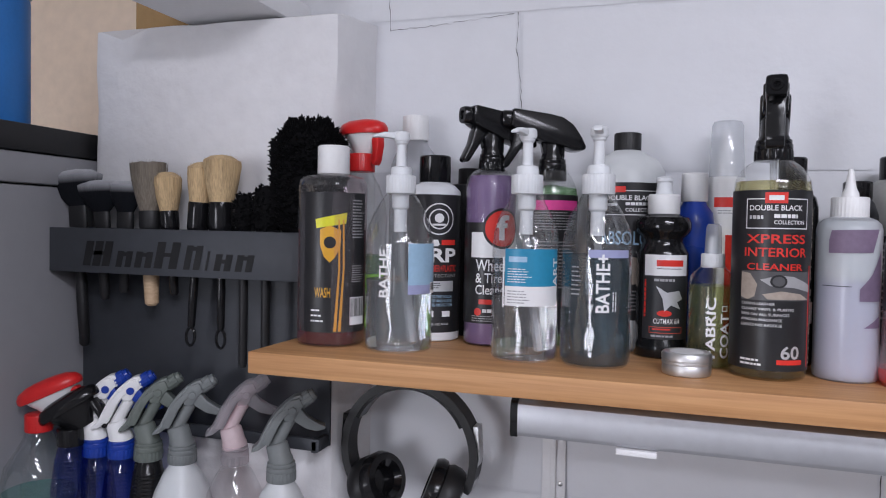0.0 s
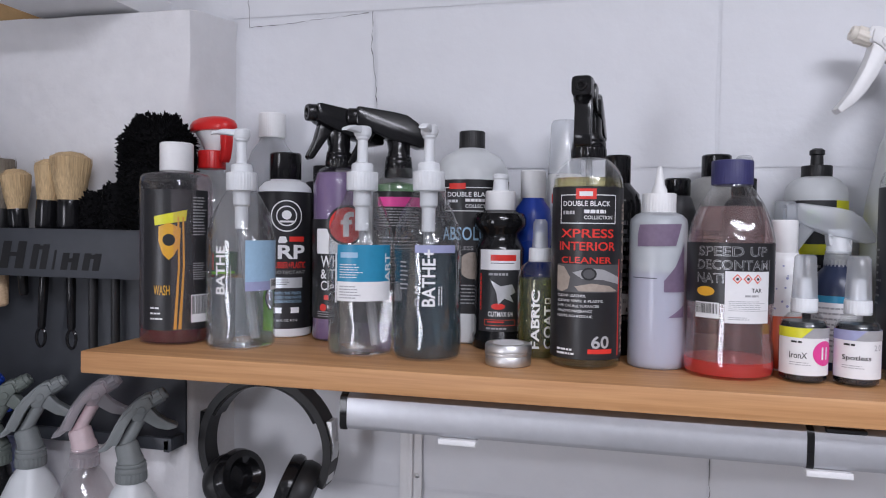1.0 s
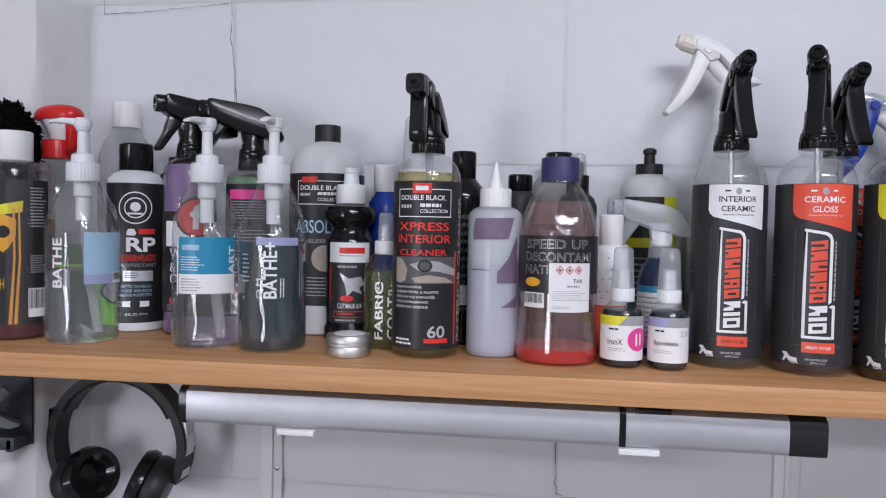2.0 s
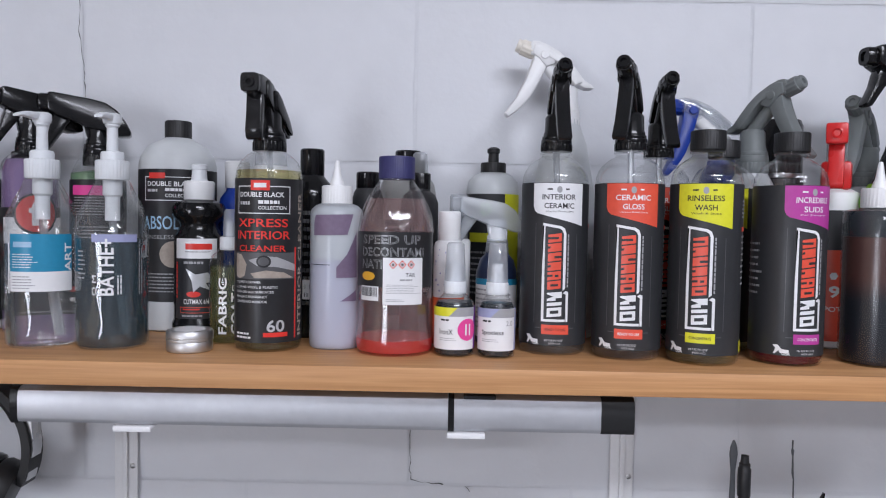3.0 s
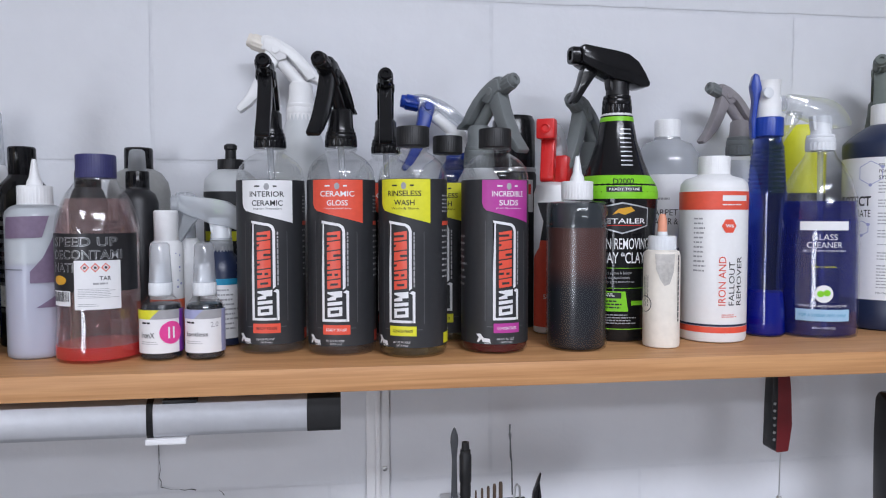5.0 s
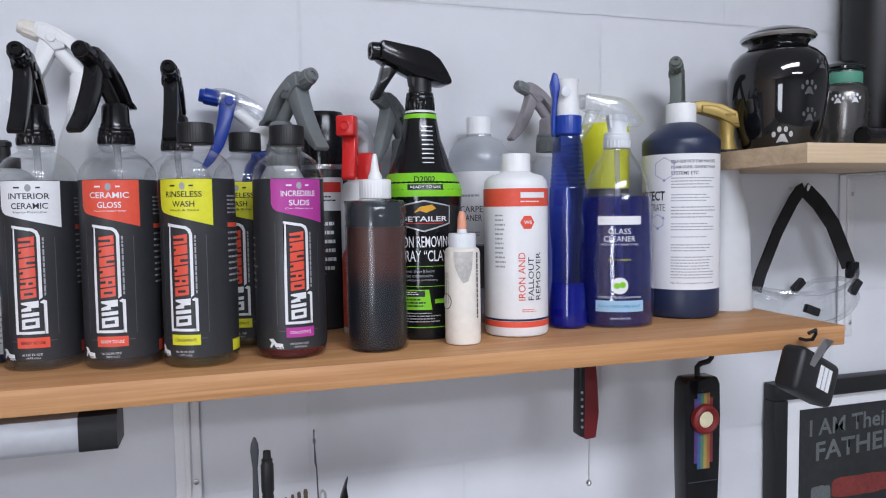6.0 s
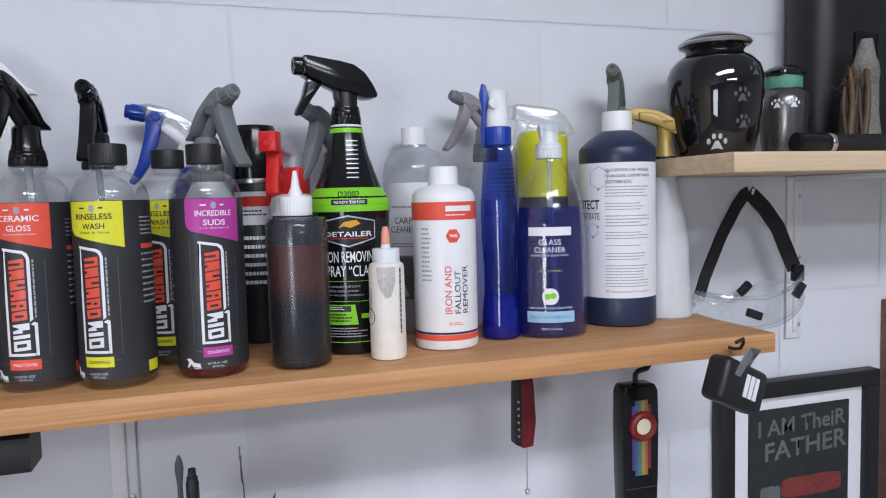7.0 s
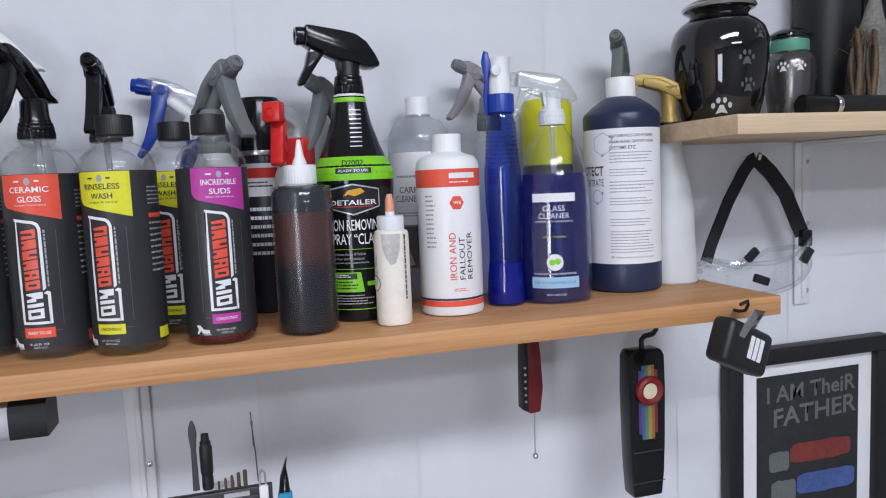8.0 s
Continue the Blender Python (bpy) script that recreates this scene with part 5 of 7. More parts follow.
sprayer(t, 199, -48, "flat", BLACK, BLACK, BLACK, BLACK, .92, 14, 17, back=18)

# pale green cleaner with pink label
t = bottle(-.116, .752, "pale green spray bottle with pink and black label", name="spray_bottle")
part("bottle_body", lathe([(24, 0), (27, 2), (27, 150), (26, 165), (20, 178), (14, 184), (13, 190)], 36), PET, t)
part("liquid", lathe([(24, 2), (26, 4), (26, 165), (0, 170)], 30), LIQ_GREEN, t)
p = Print(t, 27.2, 18)
p.panel(-80, 80, 15, 158, INK)
p.panel(-24, 30, 142, 152, PRINT_PINK, 1)
p.bars(-22, 26, 120, 140, 7, PRINT_GREY, 1, fill=.35)
p.bars(-22, 26, 60, 110, 14, PRINT_GREY, 1, fill=.3)
p.done()
sprayer(t, 195, -68, "flat", BLACK, BLACK, BLACK, BLACK, .96, 15, 22)

# large rinse bottle
t = bottle(-.041, .778, "large milky bottle with black label and black cap")
part("bottle_body", lathe([(36, 0), (39.5, 2), (40.3, 7), (40.3, 176), (38, 186), (31, 197), (18, 204), (13, 207), (13, 210)], 44), HDPE, t)
cap(t, 14, 206, 225, BLACK_MATT, 34)
p = Print(t, 40.4, 14)
p.panel(-110, 110, 32, 171, INK)
p.rect(-26, -8, 161, 167, PRINT_RED, 2)
p.border(-32, 26, 138, 163, .8, PAPER, 1)
p.text("DOUBLE BLACK", -28, 22, 153, 158, PAPER, 2, bold=.015)
p.bars(-8, 22, 147.6, 151, 1, PAPER, 2, fill=.9)
p.text("COLLECTION", -8, 22, 141.6, 145.2, PAPER, 2, bold=.015)
p.bars(-28, -12, 143, 150, 1, PRINT_SILVER, 2, fill=.4)
p.text("ABSOLUTE", -34, 30, 108, 122, PRINT_SKY, 1, bold=.01)
p.text("RINSELESS WASH", -32, 24, 98, 102, PRINT_GREY, 1)
p.disc(0, 82, 14, PRINT_TAN, 1, 20)
p.bars(-30, 24, 40, 62, 6, PRINT_GREY, 1, fill=.35)
p.done()

# polish bottle with hourglass shoulder
t = bottle(-.002, .733, "black hourglass polish bottle, white push-pull cap")
part("bottle_body", lathe([(23, 0), (25.5, 1.5), (26.4, 6), (26.4, 13), (24.6, 17), (24.6, 101), (22, 106), (18.8, 112), (19.5, 116), (25, 121), (26.6, 125), (26.4, 131), (24, 136), (16, 138.5), (14, 140)], 40), BLACK, t)
c = cap(t, 15.2, 139, 158.5, WHITE, 0)
part("push_pull_tip", lathe([(8.5, 158), (7.8, 162), (7.2, 170), (8.2, 171), (8.2, 174.5), (6, 176), (0, 176)], 22), SOFT_WHITE, c)
p = Print(t, 24.7, 12)
p.panel(-24, 24, 19, 100, CHARCOAL)
p.panel(-22, 22, 80, 100, PAPER, 1)
p.rect(-10, 16, 89, 95, PRINT_RED, 2)
p.rect(-10, 14, 86.4, 87, INK, 2)
p.bars(-12, 14, 74, 77, 1, PRINT_GREY, 1, fill=.8)
p.poly([(-10, 70), (0, 64), (12, 66), (16, 58), (10, 55), (14, 48), (4, 52), (-2, 46), (-4, 58)], PRINT_SILVER, 1)
p.disc(-2, 44, 7, PRINT_RED, 1, 16, 3)
p.text("CUTMAX 6/4", -12, 13, 34, 39, PAPER, 1, bold=.01)
p.border(-16, 16, 25, 31, .5, PRINT_CORAL, 1)
p.rect(-13, 4, 28, 29.4, PRINT_RED, 1)
p.bars(-14, 14, 20.5, 23, 1, PRINT_GREY, 1, fill=.7)
p.bars(-22, -20, 40, 76, 1, PRINT_RED, 1, turn=True, fill=1)
p.done()

# blue bottle with white cap
t = bottle(.027, .768, "small blue bottle with a white cap")
part("bottle_body", lathe([(18, 0), (20, 2), (20, 130), (18, 142), (12, 150), (11, 154)], 30), BLUE, t)
cap(t, 13, 153, 182, WHITE)

# white aerosol can
t = bottle(.058, .789, "white aerosol can with a clear cap and red lettering", "can", name="aerosol_can")
part("can_body", lathe([(17, 0), (19, 1.5), (19, 172), (17.5, 178), (16, 182)], 32), WHITE, t)
part("clear_cap", lathe([(17.6, 179), (17.2, 184), (15.5, 232), (13.5, 236), (0, 237)], 28), PET_MIST, t)
part("actuator", lathe([(9, 180), (9, 196), (6, 204), (5, 225), (0, 226)], 18), WHITE, t)
p = Print(t, 19.1, 10)
p.rect(-16, 18, 148, 158, PRINT_RED, 1)
p.bars(-12, 14, 140, 145, 2, PRINT_GREY, 1, fill=.4)
p.rect(-4, 30, 20, 120, PRINT_RED, 1)
p.done()

# fabric coating
t = bottle(.0425, .6955, "small olive-green spray bottle with clear overcap", name="spray_bottle")
part("bottle_body", lathe([(18, 0), (20, 1.5), (20.5, 4), (20.5, 76), (18, 84), (12, 89.5), (10, 93)], 36), PET, t)
part("liquid", lathe([(18, 1.2), (19.4, 3), (19.5, 74), (0, 75)], 30), LIQ_LIME, t)
p = Print(t, 20.6, 16)
p.text("FABRIC", -11, -3, 10, 64, PAPER, 1, turn=True, bold=.02)
p.text("COAT", 1, 9, 10, 50, PAPER, 1, turn=True, bold=.02)
p.border(2, 7, 52, 57, .7, PAPER, 1)
p.done()
c = cap(t, 10.4, 90, 103, SOFT_WHITE, 24, "collar")
part("overcap", lathe([(7.6, 102), (7.2, 112), (6.6, 127), (5, 130), (0, 130)], 22), PET_MIST, c)
part("actuator", lathe([(5, 102), (4.5, 118), (0, 119)], 14), SOFT_WHITE, c)
# screw-lid tin
t = bottle(.021, .645, "small round aluminium tin with a screw lid", "tin", name="tin")
part("base", lathe([(18.5, 0), (20, .8), (20.3, 2), (20.3, 9), (19.6, 10)], 44), TIN, t)
part("lid", lathe([(20, 9.6), (20.8, 10.2), (20.8, 12), (20.3, 12.6), (20.8, 13.2), (20.8, 17.5), (19.5, 19.4), (17.5, 19.8), (17, 19.2), (0, 19.2)], 44), TIN, t)
part("sticker", lathe([(14, 19.3), (14, 19.6), (0, 19.6)], 30), PAPER, t)

# interior cleaner spray
t = bottle(.087, .668, "clear spray bottle of amber cleaner with black label", name="spray_bottle")
part("bottle_body", lathe([(26, 0), (29.5, 1.5), (30.8, 5), (30.8, 158), (30, 166), (26.5, 174), (20, 181), (14, 184.5), (13, 187), (13, 192)], 44), PET, t)
part("liquid", lathe([(26, 1.5), (29, 3), (30, 6), (30, 158), (29.2, 166), (0, 166)], 40), LIQ_YELLOW, t)
p = Print(t, 30.95, 6)
p.panel(-70, 70, 9, 158, INK)
p.rect(-12, 5, 147, 156, PRINT_RED, 3)
p.rect(-9, 2, 149.5, 153.5, PAPER, 4)
p.border(-27, 24, 126, 151, .8, PAPER, 2)
p.text("DOUBLE BLACK", -24, 18, 141, 145.5, PAPER, 2, bold=.015)
p.bars(-24, -9, 131, 137, 1, PRINT_SILVER, 2, fill=.5, seed=4)
p.bars(-5, 20, 134.6, 138, 1, PAPER, 2, fill=.9)
p.text("COLLECTION", -5, 20, 129.8, 133, PAPER, 2, bold=.015)
p.text("XPRESS", -26, 22, 114, 121.5, PRINT_RED, 2, bold=.015)
p.text("INTERIOR", -27.5, 24, 103, 110.5, PRINT_RED, 2, bold=.015)
p.text("CLEANER", -25, 20, 92, 97.5, PRINT_RED, 2, bold=.015)
p.rect(-30, 30, 67, 91, PRINT_DIM, 1)
p.poly([(-30, 69), (-30, 90), (-22, 89), (-16, 80), (-18, 70), (-24, 67)], PRINT_TAN, 2)
p.poly([(-14, 84), (0, 88), (12, 87), (30, 80), (30, 74), (12, 78), (-6, 79)], PRINT_GREY, 2)
p.disc(0, 83, 6.5, INK, 3, 20, 5.5)
p.disc(0, 83, 4.8, PRINT_DIM, 4, 18, 4)
p.poly([(-12, 72), (2, 75), (18, 73), (28, 68), (-8, 68)], PRINT_TAN, 3)
for k, w in enumerate(("CLEANS LEATHER", "CLEANS VINYL & PLASTIC", "SAFE ON ALL SURFACES", "AMAZING FRAGRANCE", "LEAVES NO RESIDUE")):
    p.text(w, -29, -29 + len(w) * 1.9, 63 - k * 4.4, 65.2 - k * 4.4, PAPER, 2)
p.text("60", 3, 19, 19, 30, PRINT_SILVER, 2, bold=.02)
p.rect(0, 22, 14.5, 18.5, PRINT_RED, 3)
p.bars(-29, -8, 11, 18, 2, PAPER, 2, fill=.5)
p.rect(30, 32, 12, 96, PRINT_RED, 1)
p.text("INTERIOR CLEANER", 34.5, 41, 14, 146, PRINT_TAN, 2, turn=True, bold=.02)
p.done()
sprayer(t, 201, -6, "square", BLACK, BLACK, BLACK, BLACK, .86, 15.6, 17)
part("dip_tube", tube([(0, 0, .19), (.003, .002, .10), (.01, .006, .006)], .003, 8), PET_MIST, t)

# black bottle behind
t = bottle(.113, .742, "black bottle with a glossy black flip cap")
part("bottle_body", lathe([(21, 0), (23, 2), (23, 146), (21, 156), (14, 164), (12, 167)], 34), BLACK, t)
cap(t, 12.4, 166, 194, BLACK)
p = Print(t, 23.1, 4)
p.bars(-18, 18, 30, 130, 12, PRINT_DIM, 1, fill=.5)
p.rect(-18, 18, 40, 60, PAPER, 1)
p.done()

# milky squeeze bottle with remnants of a label
t = bottle(.149, .680, "milky squeeze bottle with purple label remnants")
part("bottle_body", lathe([(22, 0), (24.4, 1.5), (25, 5), (25, 126), (24, 131), (20, 135), (15, 137)], 40), PET_FROST, t)
part("liquid", lathe([(21, 1), (23.8, 4), (24.2, 6), (24.2, 84), (0, 84)], 34), material("pale_violet_liquid", (0.50, 0.50, 0.63), 0.4), t)
part("empty_upper_wall", lathe([(24.2, 84.5), (24.2, 126), (19, 134), (0, 134)], 34), HDPE, t)
p = Print(t, 25.1, 0)
p.poly([(-20, 118), (-18, 126), (20, 127), (14, 108), (-20, 107)], PRINT_PURPLE)
p.poly([(24, 110), (25, 68), (4, 68), (4, 78), (14, 90)], PRINT_PURPLE)
p.poly([(8, 46), (24, 56), (25, 46)], PRINT_PURPLE)
p.rect(-25, -2, 79.5, 80.1, INK, 1)
p.done()
nozzle_cap(t, 14.6, 136, WHITE)

# bottles along the back behind it
t = bottle(.170, .752, "small dark bottle with a black cap")
part("bottle_body", lathe([(16, 0), (18, 2), (18, 140), (14, 152), (11, 156)], 28), CHARCOAL, t)
cap(t, 12.4, 155, 172, BLACK)
t = bottle(.210, .786, "silver-grey bottle with a black flip cap")
part("bottle_body", lathe([(28, 0), (31, 2), (31, 152), (29, 162), (22, 172), (14, 176)], 36), material("silver_grey_plastic", (0.28, 0.28, 0.27), 0.4), t)
cap(t, 14.4, 175, 198, BLACK)
p = Print(t, 31.1, 0)
p.panel(-80, 80, 20, 122, CHARCOAL)
p.bars(-20, 40, 40, 116, 12, PRINT_GREY, 1, fill=.35)
p.done()
t = bottle(.226, .722, "slim black atomiser bottle with a smoked cap", name="spray_bottle")
part("bottle_body", lathe([(17, 0), (19, 2), (19, 140), (16, 148), (11, 152), (11, 154)], 30), INK, t)
cap(t, 11, 153, 170, BLACK, 24, "collar")
part("overcap", lathe([(8.5, 169), (8, 178), (7.2, 189), (5, 191), (0, 191)], 20), PET_MIST, t)
part("actuator", lathe([(6, 169), (5, 183), (0, 184)], 14), BLACK, t)

# tar remover
def outlined(p, body, u0, u1, v0, v1):
    """Hollow letters: pale ones with the label's black inside."""
    p.text(body, u0, u1, v0, v1, PRINT_SILVER, 1, bold=.016)
    p.text(body, u0 + .35, u1 - .35, v0 + .35, v1 - .35, INK, 2, bold=-.012)


t = bottle(.207, .664, "clear bottle of red tar remover, indigo cap")
part("bottle_body", fluted(lathe([(30, 1.5), (34, 0), (36, 3), (36.6, 8), (36, 22), (34.6, 32), (34.6, 108), (35, 114), (33.6, 121), (32, 128), (28.6, 137), (25, 145), (19.5, 154), (16.5, 158), (16.5, 163)], 96), 112, 158, 10, 1.0), PET, t)
part("liquid", lathe([(0, 14), (35.3, 14), (35, 22), (33.7, 32), (33.7, 108), (33.6, 114), (29, 131), (25, 142), (0, 142)], 56), LIQ_ROSE, t).visible_shadow = False
# same liquid in a brighter red, colouring in the glow at its base
part("liquid_base", lathe([(0, 3), (30, 2.5), (34.6, 3), (35.6, 8), (35.3, 13.8), (0, 13.8)], 40), LIQ_RED_DEEP, t)
cap(t, 16.8, 160, 181, NAVY_CAP, 50)
p = Print(t, 34.8, -4)
p.panel(-52, 52, 62, 112, INK)
outlined(p, "SPEED UP", -29, 29, 101, 109)
outlined(p, "DECONTAMI", -30, 33, 90, 98)
outlined(p, "NATION", -30, 10, 79, 87)
p.disc(-22, 72, 8, PRINT_AMBER, 1, 20, 4)
p.code(-31, -10, 50, 63, 2)
p.rect(-6, 31, 47, 89, PAPER, 3)
for k in range(3):
    u = 3 + k * 8
    p.poly([(u, 79), (u + 3.6, 83), (u, 87), (u - 3.6, 83)], PRINT_CORAL, 4)
    p.poly([(u, 80.2), (u + 2.5, 83), (u, 85.8), (u - 2.5, 83)], PAPER, 5)
    p.disc(u, 83, 1.2, INK, 6, 8)
p.text("TAR", 14, 23, 72, 75.5, INK, 4, bold=.01)
p.bars(9, 24, 68, 70, 1, PRINT_GREY, 4, fill=.8)
p.bars(-3, 29, 56, 65, 6, PRINT_GREY, 4, fill=.3)
p.bars(-3, 16, 49, 52, 2, PRINT_GREY, 4, fill=.4)
p.done()

# white bottle with orange foot
t = bottle(.257, .700, "slim white bottle with orange lower half")
part("bottle_body", lathe([(14, 0), (15.4, 1.5), (15.4, 96), (14, 101), (10, 104)], 30), WHITE, t)
cap(t, 11, 102, 132, WHITE)
p = Print(t, 15.5, 0)
p.panel(-46, 46, 2, 48, ORANGE)
random.seed(8)
for _ in range(26):
    p.disc(random.uniform(-18, 18), random.uniform(54, 96), random.uniform(.5, 1.3), PRINT_LILAC, 1, 8)
p.done()
t = bottle(.266, .742, "small white bottle with a clear overcap")
part("bottle_body", lathe(cylinder(13, 0, 104, 3), 26), WHITE, t)
part("overcap", lathe([(10, 103), (9.6, 115), (9.2, 148), (8, 150), (0, 150)], 24), PET_MIST, t)
part("actuator", lathe([(6.5, 103), (6, 135), (0, 136)], 14), SOFT_WHITE, t)

# dark blue bottle with clear mist trigger
t = bottle(.305, .716, "dark blue bottle with clear mist trigger, white label", name="spray_bottle")
part("bottle_body", lathe([(18, 0), (20, 1.5), (20.4, 5), (20.4, 72), (17, 84), (12, 90), (11, 93)], 32), NAVY, t)
p = Print(t, 20.5, -10)
p.panel(-30, 30, 8, 66, PAPER)
p.panel(-30, 30, 60, 66, PRINT_TEAL, 1)
p.bars(-24, 26, 14, 56, 9, PRINT_GREY, 1, fill=.35)
p.done()
sprayer(t, 104, -86, "flat", PET_FROST, PET_FROST, PET_FROST, PET_FROST, .80, 11.5, 14, inner=SOFT_WHITE)

# polish squeeze bottle with yellow and black label
t = bottle(.304, .790, "milky squeeze bottle with yellow and black label")
part("bottle_body", lathe([(26, 0), (28.4, 2), (28.4, 158), (27, 166), (20, 173), (14, 176)], 36), HDPE, t)
c = cap(t, 14, 175, 187, BLACK_MATT, 30)
part("push_pull_tip", lathe([(6, 186), (5.6, 197), (7, 198), (7, 202), (4, 204), (0, 204)], 18), BLACK_MATT, c)
p = Print(t, 28.5, 0)
p.panel(-50, 12, 10, 152, CHARCOAL)
p.panel(12, 50, 10, 152, YELLOW)
p.text("D", -14, -3, 128, 143, PRINT_GREEN, 1, bold=.04)
p.rect(-30, 12, 100, 110, PRINT_YELLOW, 1)
p.bars(-28, 8, 40, 90, 8, PRINT_GREY, 1, fill=.35)
p.done()

# two small atomisers
def atomiser(x, y, r, facing, edge, band, word, note, label):
    t = bottle(x, y, label, "spray bottle", "small dark atomisers", name="spray_bottle")
    part("bottle_body", lathe([(r - 3, 0), (r - .5, 1.2), (r, 4), (r, 42), (r - 1.5, 49), (r - 6, 54), (10.5, 56), (10.5, 58)], 34), PET, t)
    part("liquid", lathe([(r - 3, 1), (r - .9, 3), (r - .7, 42), (r - 3, 49), (0, 50)], 28), LIQ_DARK, t)
    p = Print(t, r + .1, facing)
    p.panel(-r * 1.5, r * 1.1, 7, 45, PAPER)
    p.panel(r * 1.1, r * 1.9, 7, 45, edge)
    p.rect(-r * 1.5, r * 1.1, 37, 45, band, 1)
    p.poly([(2, 45), (-6, 37), (r * 1.1, 37), (r * 1.1, 45)], PRINT_GREY, 2)
    p.bars(-14, -3, 32.5, 34.5, 1, INK, 1, fill=.8)
    p.text(word, -15, -15 + len(word) * 2.6, 20.5, 25.5, INK, 1, bold=.01)
    p.bars(-15, 4, 14, 17.5, 2, PRINT_GREY, 1, fill=.35)
    if note:
        p.text(note, 8, 15, 29.5, 34, PRINT_GREY, 1)
    else:
        p.disc(12, 25, 10, PRINT_PINK, 2, 26)
        p.rect(9, 10.6, 20, 30, PAPER, 3)
        p.rect(13, 14.6, 20, 30, PAPER, 3)
    p.done()
    c = cap(t, 10.2, 56, 68, SOFT_WHITE, 24, "collar")
    part("overcap", lathe([(9.8, 66), (9.2, 80), (8.2, 101), (6.5, 103), (0, 103)], 24), PET_MIST, c)
    part("actuator", lathe([(6, 67), (5.2, 84), (0, 85)], 14), SOFT_WHITE, c)


atomiser(.263, .652, 18.4, 2, PRINT_VIOLET, PRINT_YELLOW, "IronX", "", "small dark atomiser with white and purple label")
atomiser(.3015, .648, 17.0, -1, PRINT_LILAC, PRINT_LILAC, "Spotless", "2.0", "small dark atomiser with white and lilac label")

# milky bottle with big white trigger behind
t = bottle(.380, .778, "milky white spray bottle with a large white trigger", name="spray_bottle")
part("bottle_body", lathe([(34, 0), (38, 3), (38, 120), (34, 150), (24, 205), (16, 228), (14, 244)], 36), HDPE, t)
sprayer(t, 245, -86, "slope", WHITE, WHITE, CREAM, WHITE, 1.0, 16, 22, wide=1.2)

# blue and clear trigger, grey triggers
t = bottle(.553, .786, "clear blue spray bottle with white and blue trigger", name="spray_bottle")
part("bottle_body", lathe([(24, 0), (28, 3), (28, 150), (20, 180), (13, 190)], 30), PET_BLUE, t)
sprayer(t, 196, -88, "slope", PET_SHEER, BLUE, BLUE, BLUE, 1.0, 15, 18, tilt=-10, inner=WHITE)
t = bottle(.568, .742, "milky spray bottle with a grey trigger head", name="spray_bottle")
part("bottle_body", lathe([(26, 0), (29, 3), (29, 130), (24, 160), (14, 180), (13, 186)], 30), HDPE, t)
sprayer(t, 198, 33, "slope", GREY, GREY, GREY, GREY, .98, 16.5, 22, wide=1.2)
t = bottle(.617, .790, "black and white aerosol can with black cap", "can", name="aerosol_can")
part("can_body", lathe([(24, 0), (26, 2), (26, 172), (23, 178)], 36), INK, t)
part("cap", lathe([(24.4, 178), (24.8, 184), (24.0, 232), (21.5, 238), (0, 239)], 36), BLACK, t)
part("rim", lathe([(25.2, 175), (25.6, 177.5), (25.2, 180)], 36), STEEL, t)
p = Print(t, 26.1, -10)
p.panel(-24, 24, 130, 166, PAPER)
p.rect(-18, 20, 150, 161, PRINT_RED, 1)
p.bars(-16, 16, 138, 146, 2, INK, 1, fill=.4)
p.bars(-16, 20, 60, 118, 6, PAPER, 1, fill=.4)
p.done()
t = bottle(.652, .735, "white bottle with red label and red trigger", name="spray_bottle")
part("bottle_body", lathe([(17, 0), (20, 2), (20, 150), (18, 158), (12, 162)], 32, sx=1.25), WHITE, t)
p = Print(t, 25.2, -20, sy=.805)
p.panel(-30, 24, 8, 100, PRINT_CORAL)
p.panel(-30, 24, 100, 140, CHARCOAL)
p.poly([(-24, 146), (-12, 120), (-18, 92), (-30, 80), (-30, 146)], PAPER, 1)
p.disc(0, 74, 4, PAPER, 1, 6)
p.disc(10, 40, 4, PAPER, 1, 6)
p.text("9", -4, 6, 52, 64, PAPER, 1, bold=.03)
p.text("SPOT", -12, 8, 38, 43, PAPER, 1)
p.done()
RH = Matrix.Rotation(radians(-29) - math.pi / 2, 4, "Z")
head = part("sprayer_head", moved(prism([(-15, 184), (-14, 196), (-6, 208), (8, 217), (26, 221), (46, 220), (46, 208), (30, 207), (18, 202), (12, 194), (12, 184)], 19, 3), RH), PET_MIST, t)
part("collar", moved(box(-.017, .014, -.014, .014, .161, .190, .004), RH), RED, head)
part("pump_core", moved(joined(lathe([(5, 184), (5, 200), (4, 202)], 14), prism([(2, 200), (44, 210), (44, 216), (4, 208)], 8, 1.5)), RH), SOFT_WHITE, head)
part("trigger", moved(prism([(34, 206), (46, 207), (48, 190), (52, 164), (50, 160), (40, 162), (37, 186)], 14, 1.8), RH), RED, head)
part("nozzle", moved(joined(box(.044, .058, -.0095, .0095, .203, .223, .0022), moved(lathe([(5.5, 0), (5.5, 1.4), (4, 2), (3, .6), (0, .6)], 18), Matrix.Translation((.0575, 0, .213)) @ Matrix.Rotation(radians(90), 4, "Y"))), RH), RED, head)
t = bottle(.704, .775, "milky spray bottle with a grey trigger against wall", name="spray_bottle")
part("bottle_body", lathe([(26, 0), (29, 3), (29, 120), (24, 148), (14, 166), (13, 172)], 30), HDPE, t)
sprayer(t, 185, -45, "slope", GREY, GREY, GREY, GREY, 1.0, 15.5, 18)

